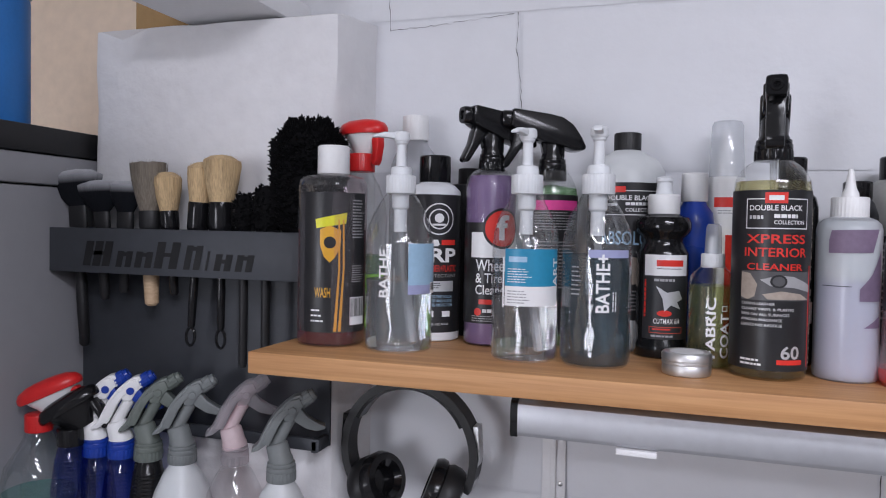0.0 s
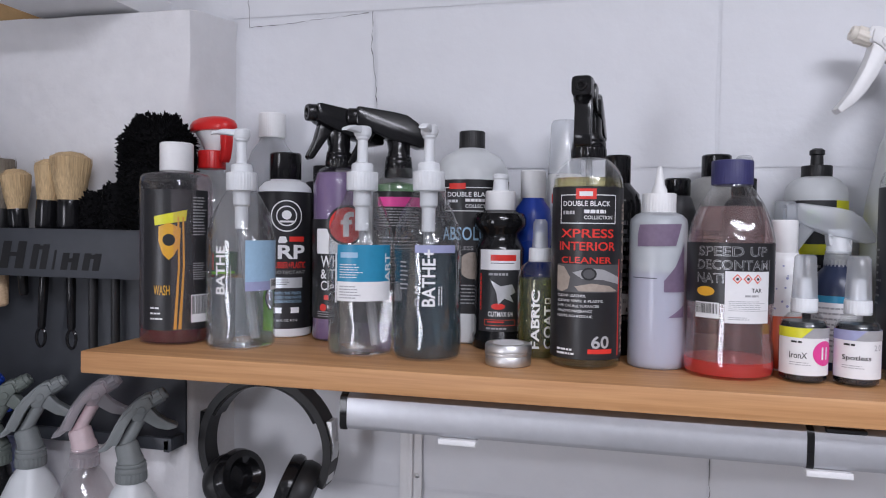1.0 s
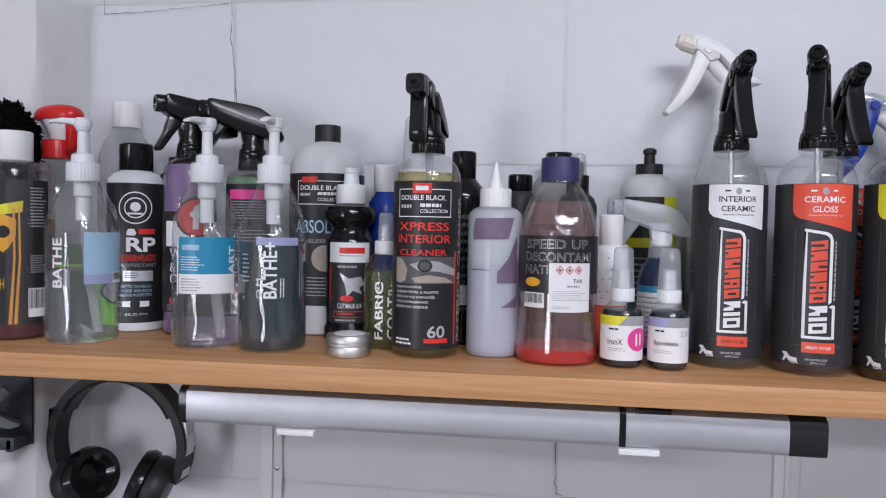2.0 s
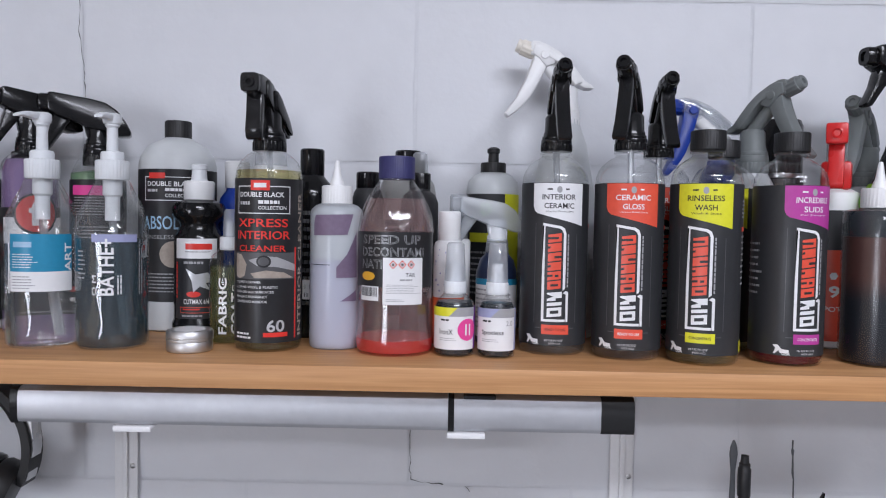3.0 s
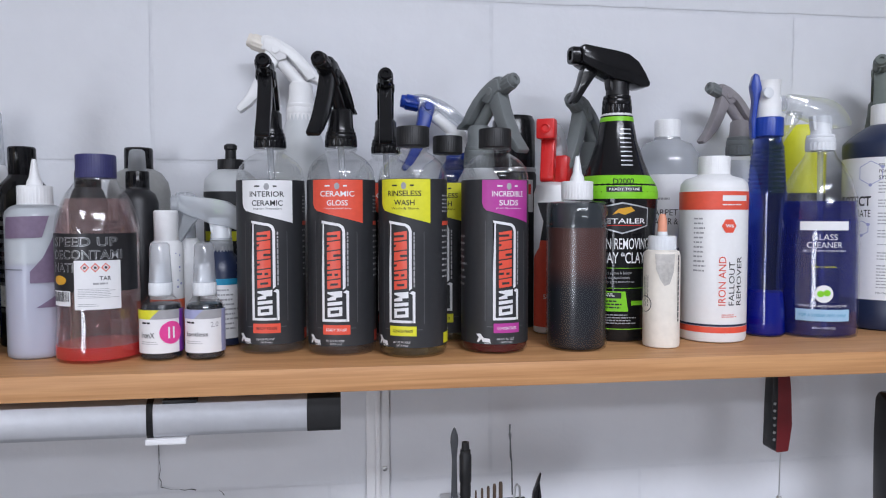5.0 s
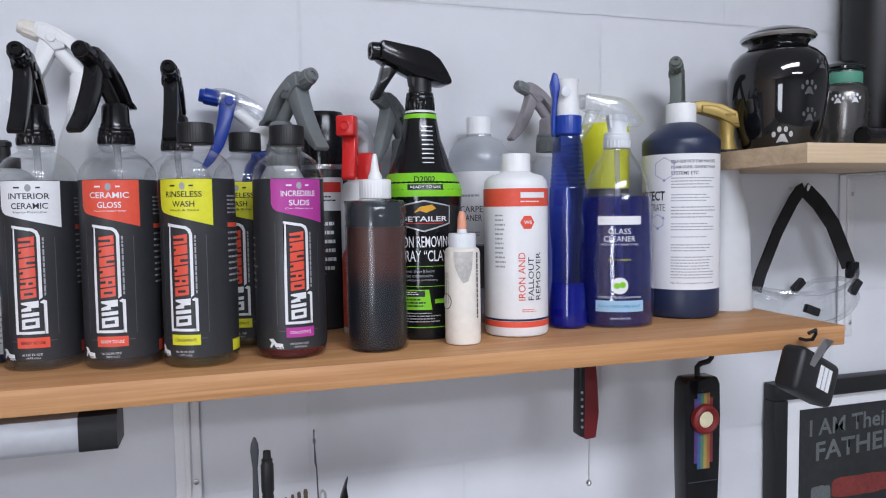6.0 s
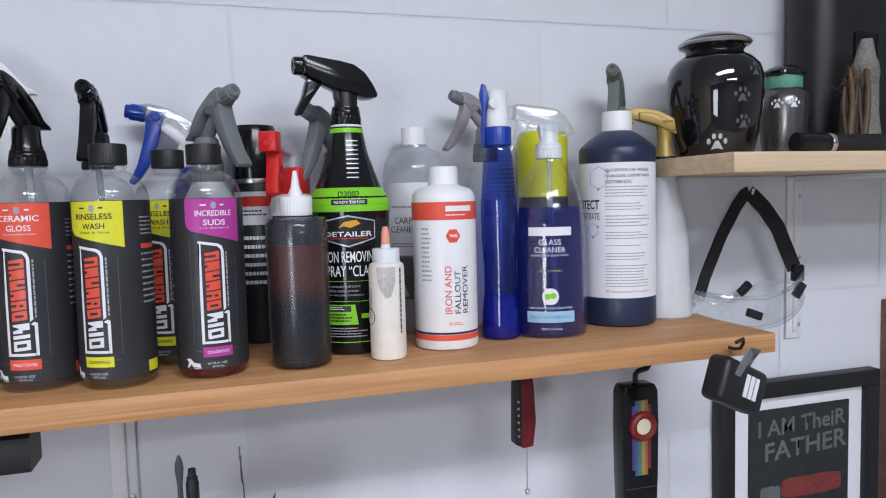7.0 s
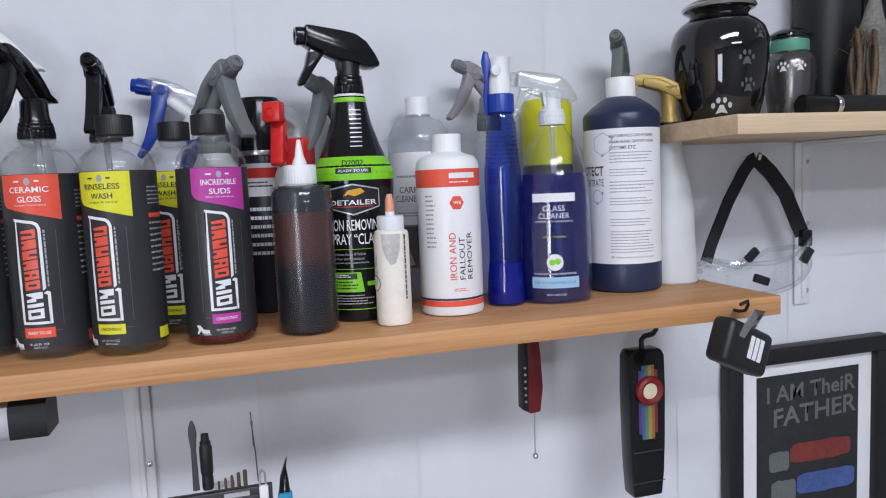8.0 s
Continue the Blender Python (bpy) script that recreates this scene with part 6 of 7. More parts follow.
# brown squeeze bottle
t = bottle(.646, .650, "squeeze bottle of murky brown-black liquid, white nozzle cap")
part("bottle_body", lathe([(26, 0), (28.4, 1.5), (29, 5), (29, 134), (28.4, 138), (25, 139.5), (16, 140), (14, 142)], 40), PET_PLAIN, t)
part("liquid", lathe([(0, 1.5), (25, 1.5), (26.8, 3.5), (27.4, 6), (27.4, 115), (0, 115)], 40), MURKY, t)
part("cloudy_film", lathe([(28.2, 115.2), (28.2, 133), (25, 138), (0, 138)], 34), liquid("cloudy_grey_film", (0.12, 0.14, 0.16), .5), t)
nozzle_cap(t, 15, 141, WHITE)

# iron remover trigger bottle with waisted shoulders
t = bottle(.705, .702, "black and green iron remover spray bottle", name="spray_bottle")
MEG = [(33, 0), (36.5, 1.5), (37.5, 5), (38, 60), (40, 120), (41.5, 140), (41.8, 150), (40, 157), (34, 166), (27, 184), (21, 202), (17, 222), (16.4, 228)]
part("bottle_body", lathe(MEG, 44), BLACK, t)


def meg_r(v):
    for (r0, z0), (r1, z1) in zip(MEG, MEG[1:]):
        if z0 <= v <= z1:
            return r0 + (r1 - r0) * (v - z0) / (z1 - z0)
    return MEG[-1][0]


p = Print(t, meg_r, -12)
for a, b in ((143, 147), (147, 151), (151, 155), (155, 159), (159, 163), (163, 166.5), (222, 224), (224, 226.5)):
    p.panel(-75 if a < 200 else -50, 75 if a < 200 else 50, a, b, PRINT_GREEN)
p.text("D2002", -9, 12, 157, 163, INK, 1, bold=.015)
p.rect(-16, 20, 149.6, 155, INK, 1)
p.text("READY TO USE", -13, 17, 151, 153.6, PAPER, 2, bold=.01)
for k in range(9):
    p.rect(0, 12, 176 + k * 4.6, 177.2 + k * 4.6, PRINT_SILVER, 1)
p.poly([(-28, 134), (0, 139.5), (28, 134), (28, 116), (0, 108), (-28, 116)], PRINT_SILVER, 1)
p.poly([(-26.6, 133), (0, 138), (26.6, 133), (26.6, 117), (0, 109.6), (-26.6, 117)], INK, 2)
p.poly([(-10, 127), (-4, 133), (8, 135), (12, 131), (2, 127), (-4, 129)], PRINT_AMBER, 3)
p.text("DETAILER", -24, 24, 118.5, 123.5, PAPER, 3, bold=.015)
p.rect(-20, 20, 116.3, 117, PRINT_RED, 3)
p.text("IRON REMOVING", -28, 30, 93, 104, PAPER, 1, bold=.005)
p.text("SPRAY \u201cCLAY\u201d", -28, 28, 79, 90, PAPER, 1, bold=.005)
p.rect(-32, 32, 74, 74.5, PRINT_GREEN, 1)
p.text("- Removes above & below", -27, 10, 68, 71, PRINT_GREY, 1)
p.text("  surface contamination", -24, 8, 63.5, 66.5, PRINT_GREY, 1)
p.text("- Improves paint smoothness", -27, 13, 59, 62, PRINT_GREY, 1)
p.rect(-32, 32, 54, 54.5, PRINT_GREEN, 1)
p.poly([(-27, 51), (4, 51), (7, 31), (-27, 31)], PRINT_GREEN, 1)
p.rect(-26, 0, 44, 50, INK, 2)
p.bars(-24, -3, 45, 49, 2, PAPER, 3, fill=.5)
p.bars(-25, 4, 32.5, 42, 3, INK, 2, fill=.5)
p.rect(10, 26, 37, 41.5, PRINT_GREEN, 1)
p.bars(-28, 18, 17, 28, 4, PRINT_GREY, 1, fill=.4)
p.rect(-32, 32, 13, 13.8, PRINT_GREEN, 1)
p.done()
part("neck_ring", lathe([(15.6, 227), (15.6, 230), (14, 231)], 28), WHITE, t)
sprayer(t, 248, -84, "flat", BLACK, BLACK, BLACK, BLACK, .92, 15.2, 19, inner=BLACK_MATT)

# glue bottle
t = bottle(.729, .643, "small cream glue bottle with a salmon tip")
part("bottle_body", lathe([(15, 0), (17, 1.2), (17.4, 4), (17.2, 88), (16, 92), (12.5, 94)], 32), CREAM, t)
c = cap(t, 13.2, 93, 107, SOFT_WHITE, 26)
part("tip", lathe([(5, 106.5), (4.4, 112), (3.6, 116)], 16), SOFT_WHITE, c)
part("tip_cover", lathe([(4.6, 111), (4.2, 122), (2.4, 128), (0, 128)], 16), SALMON, c)
p = Print(t, 17.5, -16)
p.poly([(-9, 90), (10, 90), (9, 74), (5, 62), (0, 60), (-4, 66), (-8, 76)], WORN_GREY, 0, "label")
p.bars(14, 18, 26, 90, 1, PRINT_DIM, 1, turn=True, fill=.5)
p.bars(-22, -14, 40, 70, 3, PRINT_DIM, 1, turn=True, fill=.25)
p.disc(-20, 42, 8, PRINT_DIM, 0, 18)
p.disc(-20, 42, 7.2, CREAM, 1, 18)
p.done()

# carpet cleaner at the back
t = bottle(.797, .780, "frosted clear bottle with white label and cap")
part("bottle_body", lathe([(34, 0), (37, 2), (37, 184), (35, 196), (27, 208), (15, 213), (14, 218)], 40), PET_MIST, t)
cap(t, 14.4, 215, 236, WHITE, 40)
p = Print(t, 37.2, -18)
p.panel(-48, 40, 90, 172, PAPER)
p.text("CARPET", -24, 8, 126, 133, INK, 1)
p.text("CLEANER &", -30, 8, 116, 123, INK, 1)
p.bars(-28, 8, 142, 146, 1, PRINT_GREY, 1, fill=.6)
p.bars(-28, 8, 98, 104, 2, PRINT_GREY, 1, fill=.5)
p.panel(-48, 40, 40, 88, PRINT_DIM)
p.poly([(-30, 80), (-22, 80), (-8, 44), (-18, 42)], PRINT_TAN, 1)
p.done()

# fallout remover
t = bottle(.799, .676, "white fallout remover bottle with orange-red bands")
part("bottle_body", lathe([(29, 0), (32, 1.5), (33, 5), (33, 152), (32, 158), (28, 163), (18, 166), (15, 168)], 44), WHITE, t)
cap(t, 15.5, 166, 186, WHITE, 44)
p = Print(t, 33.1, -9)
p.panel(-95, 95, 132, 150, PRINT_CORAL)
p.rect(-3, 26, 140.5, 146, PAPER, 1)
p.bars(-3, 26, 136, 137.4, 1, PAPER, 1, fill=.8)
p.poly([(4 + 7.5 * math.cos(radians(60 * k)), 116 + 7.5 * math.sin(radians(60 * k))) for k in range(6)], PRINT_CORAL, 1)
p.text("W6", .2, 8.5, 114.4, 118, PAPER, 2, bold=.02)
p.text("IRON AND", 1 - 6.5, 3.5 - 2, 38, 86, PRINT_CORAL, 1, turn=True)
p.text("FALLOUT", 4.5, 10.5, 38, 81, INK, 1, turn=True)
p.text("REMOVER", 13, 19, 38, 86, INK, 1, turn=True)
p.bars(-2, 16, 25, 29, 2, PRINT_CORAL, 1, fill=.35)
p.panel(-95, 95, 10.5, 16.5, PRINT_CORAL)
p.panel(-95, 95, 16.9, 19, NAVY, 0)
p.bars(-30, -18, 68, 124, 12, PRINT_GREY, 1, fill=.35)
p.done()

# slender cobalt spray bottle with waist ribs
t = bottle(.866, .690, "slender cobalt blue spray bottle, half full", name="spray_bottle")
prof = [(18, 0), (20.5, 2), (21, 6), (20, 30), (17.5, 52), (17.5, 80), (19.5, 110), (20, 135), (19.6, 150)]
for k in range(11):
    prof += [(19.6 - k * .32, 151 + k * 4.6), (18.2 - k * .32, 153.3 + k * 4.6)]
prof += [(14, 203), (13, 207), (13, 210)]
part("bottle_body", lathe(prof, 36), PET_BLUE, t)
part("liquid", lathe([(18, 1.5), (20, 4), (19, 30), (17, 46), (0, 46)], 30), LIQ_BRIGHT, t)
cap(t, 15, 208, 228, BLUE, 24, "collar")
head = part("sprayer_head", joined(lathe([(12, 227), (12.5, 240), (11, 252), (11.5, 262), (12.5, 266), (0, 267)], 26)), WHITE, t)
part("lever", moved(prism([(8, 258), (11, 272), (16, 274), (19, 262), (16, 246), (18, 226), (17, 207), (13, 206), (13, 226), (11, 244)], 18, 1.5), Matrix.Rotation(radians(-90 - 112), 4, "Z")), BLUE, head)
part("side_knob", moved(lathe([(5.5, 0), (5.5, 5), (0, 6)], 14), Matrix.Translation((-.008, -.008, .252)) @ Matrix.Rotation(radians(90), 4, "X")), SOFT_WHITE, head)
t = bottle(.884, .776, "milky spray bottle with a warm grey trigger", name="spray_bottle")
part("bottle_body", lathe([(24, 0), (27, 3), (27, 140), (20, 175), (13, 190)], 30), HDPE, t)
sprayer(t, 216, -78, "slope", material("warm_grey_plastic", (0.26, 0.24, 0.25), 0.4), material("warm_grey_lever", (0.26, 0.24, 0.25), 0.4), GREY, GREY, .85, 15, 20)

# glass cleaner
t = bottle(.926, .690, "clear glass cleaner bottle, violet-blue liquid, clear trigger", name="spray_bottle")
part("bottle_body", lathe([(36, 1), (39.5, 0), (41, 4), (41.2, 30), (40.6, 90), (39.6, 122), (37, 144), (32, 163), (24, 178), (17, 187), (14.5, 192), (14.5, 196)], 44, sy=.9), PET, t)
part("liquid", lathe([(36, 2), (39, 3), (40.2, 30), (39.6, 90), (38.6, 121), (36.4, 141), (0, 141)], 40, sy=.88), LIQ_COBALT, t)
p = Print(t, lambda v: 41.2 if v < 30 else 40.8 - max(0, v - 90) * .03, -24, sy=.92)
p.rect(-24, 24, 111, 120, PAPER, 1)
p.text("GLASS", -12, 12, 101, 107, PAPER, 1)
p.text("CLEANER", -17, 17, 93, 99, PAPER, 1)
p.text("NETTOYANT POUR VITRES", -21, 21, 89, 91, PAPER, 1)
p.text("mint | menthe", -12, 12, 72, 75, PRINT_YELLOW, 1)
p.disc(0, 46, 9, PAPER, 1, 24)
p.disc(-3, 46, 3.4, PRINT_GREEN, 2, 12)
p.disc(3, 47, 3.4, PRINT_GREEN, 2, 12)
p.text("WITH PLANT-BASED SHINE POWER", -24, 24, 32.5, 34.6, PAPER, 1)
p.rect(-27, 27, 18, 30, PRINT_SKY, 1)
p.text("FOR A STREAK-FREE SHINE", -23, 23, 22.5, 25.5, PRINT_TEAL, 2)
p.text("828 mL (28 FL OZ)", -10, 12, 9.5, 12, PAPER, 1)
p.done()
sprayer(t, 210, -102, "flat", PET_SHEER, PET_SHEER, PET_SHEER, SOFT_WHITE, .80, 14.8, 16, inner=SOFT_WHITE)
part("dip_tube", tube([(0, 0, .20), (.002, 0, .10), (.01, 0, .006)], .003, 8), PET_MIST, t)

# yellow topped bottle behind
t = bottle(.962, .782, "black cleaner bottle with a yellow top")
part("bottle_body", lathe([(28, 0), (31, 2), (31, 150), (30, 152)], 36), CHARCOAL, t)
part("yellow_top", lathe([(31, 152), (31, 224), (28, 231), (0, 232)], 36), YELLOW, t)

# large navy concentrate bottle
t = bottle(1.030, .721, "large navy concentrate bottle with white label and cap")
part("bottle_body", lathe([(39, 0), (43, 2), (44.3, 7), (44.3, 32), (43.8, 34), (43.8, 190), (44.6, 194), (44.6, 205), (43, 208), (33, 217), (22, 224.5), (17, 227)], 48), NAVY, t)
cap(t, 17.2, 226, 249.5, WHITE, 52)
p = Print(t, 43.9, -33)
p.panel(-80, 80, 34, 189, PAPER)
for c0, c1, rr in ((-20, 172, 13), (-28, 112, 8)):
    pts = [(c0 + rr * math.cos(radians(60 * k + 30)), c1 + rr * math.sin(radians(60 * k + 30))) for k in range(6)]
    for (a, b), (c, d) in zip(pts, pts[1:] + pts[:1]):
        nx, nz = (d - b) / rr * .35, (a - c) / rr * .35
        p.poly([(a - nx, b - nz), (c - nx, d - nz), (c + nx, d + nz), (a + nx, b + nz)], PRINT_LILAC, 1)
    p.disc(pts[0][0], pts[0][1], 1.8, PRINT_LILAC, 2, 10)
    p.disc(pts[4][0], pts[4][1], 1.8, PRINT_LILAC, 2, 10)
p.text("PROTECT", -62, -19, 136, 147, INK, 1, bold=.02)
p.text("CONCENTRATE", -66, -19, 124, 132, INK, 1)
p.text("SELF-SERVICE CAR WASHES,", -12, 42, 178, 182, PRINT_DIM, 1, bold=.015)
p.text("FOAM-GUNS, GANTRY WASH", -12, 42, 171.5, 175.5, PRINT_DIM, 1, bold=.015)
p.text("SYSTEMS ETC", -12, 18, 165, 169, PRINT_DIM, 1, bold=.015)
for k, (z0, z1, n) in enumerate(((148, 162, 4), (133, 143, 3), (114, 129, 4), (100, 110, 3), (92, 95, 1), (76, 86, 3), (45, 72, 8))):
    p.bars(-12, 42, z0, z1, n, PRINT_GREY, 1, fill=.35, seed=k)
p.text("NB. Only use the product for its purpose", -12, 40, 40, 43, PRINT_DIM, 1)
p.done()

# milky squirt bottle with gold trigger, grey trigger behind it
t = bottle(1.100, .728, "milky white squirt bottle with gold trigger and black collar", name="spray_bottle")
part("bottle_body", lathe([(29, 0), (32, 3), (31.5, 20), (29, 60), (28, 95), (25, 118), (19, 148), (15, 170), (13, 184)], 36), HDPE, t)
part("collar", ribbed(14.5, 177, 197, 26, .7), BLACK, t, "black ribbed collar")
GM = Matrix.Rotation(radians(-112) - math.pi / 2, 4, "Z") @ Matrix.Translation((0, 0, .196))
head = part("sprayer_head", moved(joined(prism([(-40, 30), (-38, 33), (-24, 37), (-10, 47), (6, 56), (30, 61), (48, 59), (54, 54), (52, 47), (30, 46), (10, 40), (-4, 31), (-14, 27), (-28, 29)], 16, 2), prism([(-14, 32), (-5, 45), (14, 54), (32, 56), (32, 46), (12, 40), (-4, 31)], 21, 2.5)), GM), GOLD, t)
part("neck_tube", moved(lathe([(11.5, -1), (11, 6), (8.6, 10), (8.6, 34), (12, 44)], 22), GM), GOLD, head)
part("trigger", moved(prism([(34, 50), (50, 52), (54, 34), (60, 10), (54, 8), (44, 30)], 14, 2), GM), GOLD, head)
t = bottle(1.068, .782, "tall milky spray bottle with grey-green trigger", name="spray_bottle")
part("bottle_body", lathe([(24, 0), (27, 3), (27, 160), (22, 200), (13, 226)], 30), HDPE, t)
sprayer(t, 240, -38, "slope", GREY_GREEN, GREY_GREEN, GREY_GREEN, GREY_GREEN, .96, 15, 20)

# ---- upper shelf ----
U = 1.620
def paw(p, u, v, s, mat):
    p.poly([(u - 3.4 * s, v - 2.4 * s), (u - 1 * s, v + 2.6 * s), (u + 1 * s, v + 2.6 * s), (u + 3.4 * s, v - 2.4 * s), (u, v - 1.6 * s)], mat, 0)
    for a, b in ((-4.6, 2.4), (-1.7, 5.2), (1.8, 5.2), (4.6, 2.4)):
        p.disc(u + a * s, v + b * s, 1.15 * s, mat, 0, 10, 1.7 * s)


t = bottle(1.160, .712, "large glossy black urn with engraved silver paw prints", "urn", z=U, name="urn")
URN = [(36, 0), (42, 1), (45, 8), (51, 30), (55.5, 60), (57, 80), (56, 98), (52, 110), (44, 119), (35, 124), (33, 128), (36, 132)]
part("urn_body", lathe(URN, 56), URN_BLACK, t)
lid = part("lid", lathe([(36, 132), (41, 134), (42.5, 137), (41, 140), (36, 143), (24, 148), (10, 151), (0, 151.5)], 48), URN_BLACK, t)
part("silver_rim", lathe([(41.3, 134.6), (43, 137), (41.6, 139.6)], 48), STEEL, lid)


def urn_r(v):
    for (r0, z0), (r1, z1) in zip(URN, URN[1:]):
        if z0 <= v <= z1:
            return r0 + (r1 - r0) * (v - z0) / (z1 - z0)
    return 40


p = Print(t, urn_r, -38)
paw(p, 3, 13, 2.0, PRINT_SILVER)
paw(p, 34, 36, 1.7, PRINT_DIM)
paw(p, 32, 66, 1.8, PRINT_DIM)
paw(p, 52, 96, 1.8, PRINT_DIM)
p.done()
t = bottle(1.285, .735, "small pewter urn with green ribbon and paw prints", "urn", z=U, name="urn")
part("urn_body", lathe([(22, 0), (25, 2), (28, 30), (31, 62), (31, 76), (28, 84), (22, 89), (21.5, 106)], 44), URN_PEWTER, t)
part("ribbon", lathe([(22.4, 90), (22.8, 91), (22.8, 103), (22.4, 104)], 40), GREEN_BAND, t)
part("lid", lathe([(22, 106), (26, 108), (26.5, 111), (24, 114), (14, 119), (0, 121)], 40), URN_BLACK, t)
p = Print(t, 31.3, -45)
paw(p, -6, 66, 1.3, PAPER)
paw(p, 14, 66, 1.3, PAPER)
p.done()
case = thing("black_case", pose(1.53, .765, U), "black plastic carry case leaning on the wall", "case")
part("shell", box(-.185, .26, -.025, .052, 0, .31, .035, 5), BLACK_MATT, case)
part("rib", box(-.125, -.085, -.030, -.022, .02, .17, .003), BLACK, case)
part("rib", box(-.03, .15, -.030, -.022, .03, .26, .003), BLACK, case)
ft = thing("flashlight", pose(1.215, .640, U + .0125), "black tubular flashlight with a silver ring", "flashlight")
ROT = Matrix.Rotation(radians(90), 4, "Y")
part("head", moved(lathe([(11, 0), (12.4, 1), (12.4, 30), (11, 34), (11, 44)], 28), ROT), BLACK, ft)
part("lens", moved(lathe([(9.5, -.2), (9.5, .6), (0, .6)], 24), ROT), BLACK_MATT, ft)
part("silver_ring", moved(lathe([(11.6, 44), (12.2, 45), (12.2, 50), (11.6, 51)], 28), ROT), CHROME, ft)
part("barrel", moved(lathe([(11, 51), (11.2, 52), (11.2, 150), (10, 152)], 28), ROT), BLACK_MATT, ft)
part("tail_ring", moved(lathe([(11.3, 152), (11.9, 153), (11.9, 160), (10, 161)], 28), ROT), CHROME, ft)

# driftwood figure, kept as one plain mesh
fig = bmesh.new()
random.seed(12)


def column(bm, cx, cy, r, z0, z1, seed, flat=.8):
    rings = []
    for k in range(15):
        f = k / 14
        q = r * (1 - .55 * max(0, f - .75) / .25) * (1 + .1 * math.sin(f * 9 + seed))
        rings.append([bm.verts.new((cx + .003 * math.sin(f * 5 + seed) + q * math.cos(a) * (1 + .25 * noise.noise((math.cos(a) * 3 + seed, math.sin(a) * 3, f * 7))), cy + q * flat * math.sin(a), z0 + (z1 - z0) * f)) for a in [2 * math.pi * j / 18 for j in range(18)]])
    for a, b in zip(rings, rings[1:]):
        for j in range(18):
            bm.faces.new((a[j], a[(j + 1) % 18], b[(j + 1) % 18], b[j]))
    bm.faces.new(rings[0][::-1])
    bm.faces.new(rings[-1])


column(fig, .0, .004, .0170, 0, .150, 1)
solid("driftwood_figure", fig, DRIFT, "pale weathered driftwood figure on the upper shelf", "figure", m=pose(1.384, .695, U))
bundle = thing("bark_bundle", pose(1.352, .688, U), "bundle of brown gilded bark sticks beside driftwood", "bundle")
for k in range(9):
    stick = bmesh.new()
    column(stick, -.019 + k * .0042, -.004 + .006 * (k % 2), .0030 + .0007 * (k % 3), 0, .086 + .012 * (k % 3), k * 2 + 1, 1.0)
    part("stick", stick, (BARK, DARK_BARK, GILT_BARK)[k % 3], bundle)
rnd = random.Random(31)
frizz = bmesh.new()
for _ in range(46):
    a, q = rnd.uniform(0, 2 * math.pi), rnd.uniform(.004, .018)
    z = rnd.uniform(.078, .104)
    p0 = Vector((rnd.uniform(-.016, .014), rnd.uniform(-.006, .004), z))
    p1 = p0 + Vector((q * math.cos(a), q * .5 * math.sin(a) - .003, rnd.uniform(.002, .016)))
    p2 = p1 + Vector((q * .6 * math.cos(a), -.002, rnd.uniform(-.012, .004)))
    frizz = joined(frizz, tube([p0, p1, p2], [.0005, .0004, .00015], 5))
part("frizz", frizz, GILT_BARK, bundle, "frayed golden fibres")["kind"] = "stuff"

# ---- goggles on the wall ----
gg = thing("safety_goggles", pose(1.263, .785, 1.435), "clear safety goggles hanging by a black elastic strap", "goggles")
part("strap_half", strap([(-.078, -.012, .006), (-.068, -.010, .030), (-.038, -.005, .084), (-.008, .001, .124), (.008, .005, .139), (.016, .006, .142)], .017, .0022, (1, 0, -.5)), ELASTIC, gg)
part("strap_half", strap([(.078, -.012, .034), (.068, -.011, .056), (.054, -.007, .092), (.036, -.001, .120), (.022, .004, .136), (.016, .006, .141)], .023, .0022, (1, 0, .4)), ELASTIC, gg)
lens = bmesh.new()
N, K = 28, 8
vs = {}
for i in range(N + 1):
    a = -1.25 + 2.5 * i / N
    for k in range(K + 1):
        f = k / K
        h = .021 * (1 - .25 * (a / 1.25) ** 2) - (.008 * math.exp(-(a / .22) ** 2) if k > K - 1 else 0)
        vs[i, k] = lens.verts.new((.090 * math.sin(a), -.052 * math.cos(a) + .012 * (f - .5) ** 2, -.014 + (f - .5) * 2 * h + .022 * math.sin(a) ** 2 + .010 * math.sin(a)))
for i in range(N):
    for k in range(K):
        lens.faces.new((vs[i, k], vs[i + 1, k], vs[i + 1, k + 1], vs[i, k + 1]))
bmesh.ops.solidify(lens, geom=lens.faces[:], thickness=.0012)
part("lens", lens, GOGGLE, gg)
for f in (-.021, .019):
    rim = [(.091 * math.sin(a), -.053 * math.cos(a), -.014 + f * (1 - .25 * (a / 1.25) ** 2) + .022 * math.sin(a) ** 2 + .010 * math.sin(a)) for a in [-1.3 + 2.6 * k / 26 for k in range(27)]]
    part("rim", tube(rim, .003, 8), GOGGLE, gg)
part("rim", tube([(-.088, -.014, -.006), (-.086, .010, -.004), (-.05, .022, .004), (0, .024, -.012), (.05, .022, .010), (.086, .010, .014), (.088, -.014, .010)], .0035, 8), GOGGLE, gg)
for x, y, z, r in ((-.022, -.050, -.018, 20), (.060, -.040, .008, -55), (.018, .016, .006, -40)):
    part("vent", moved(box(-.011, .011, -.004, .004, -.0055, .0055, .0015), Matrix.Translation((x, y, z)) @ Matrix.Rotation(radians(r), 4, "Y")), BLACK_MATT, gg)
part("buckle", box(.072, .088, -.022, -.010, .016, .040, .003), BLACK, gg)
solid("wall_hook", tube([(1.284, WALL - .001, 1.578), (1.284, .800, 1.577), (1.284, .790, 1.574), (1.284, .787, 1.582)], .002), WHITE_METAL, "small white screw hook in the wall", "hook")

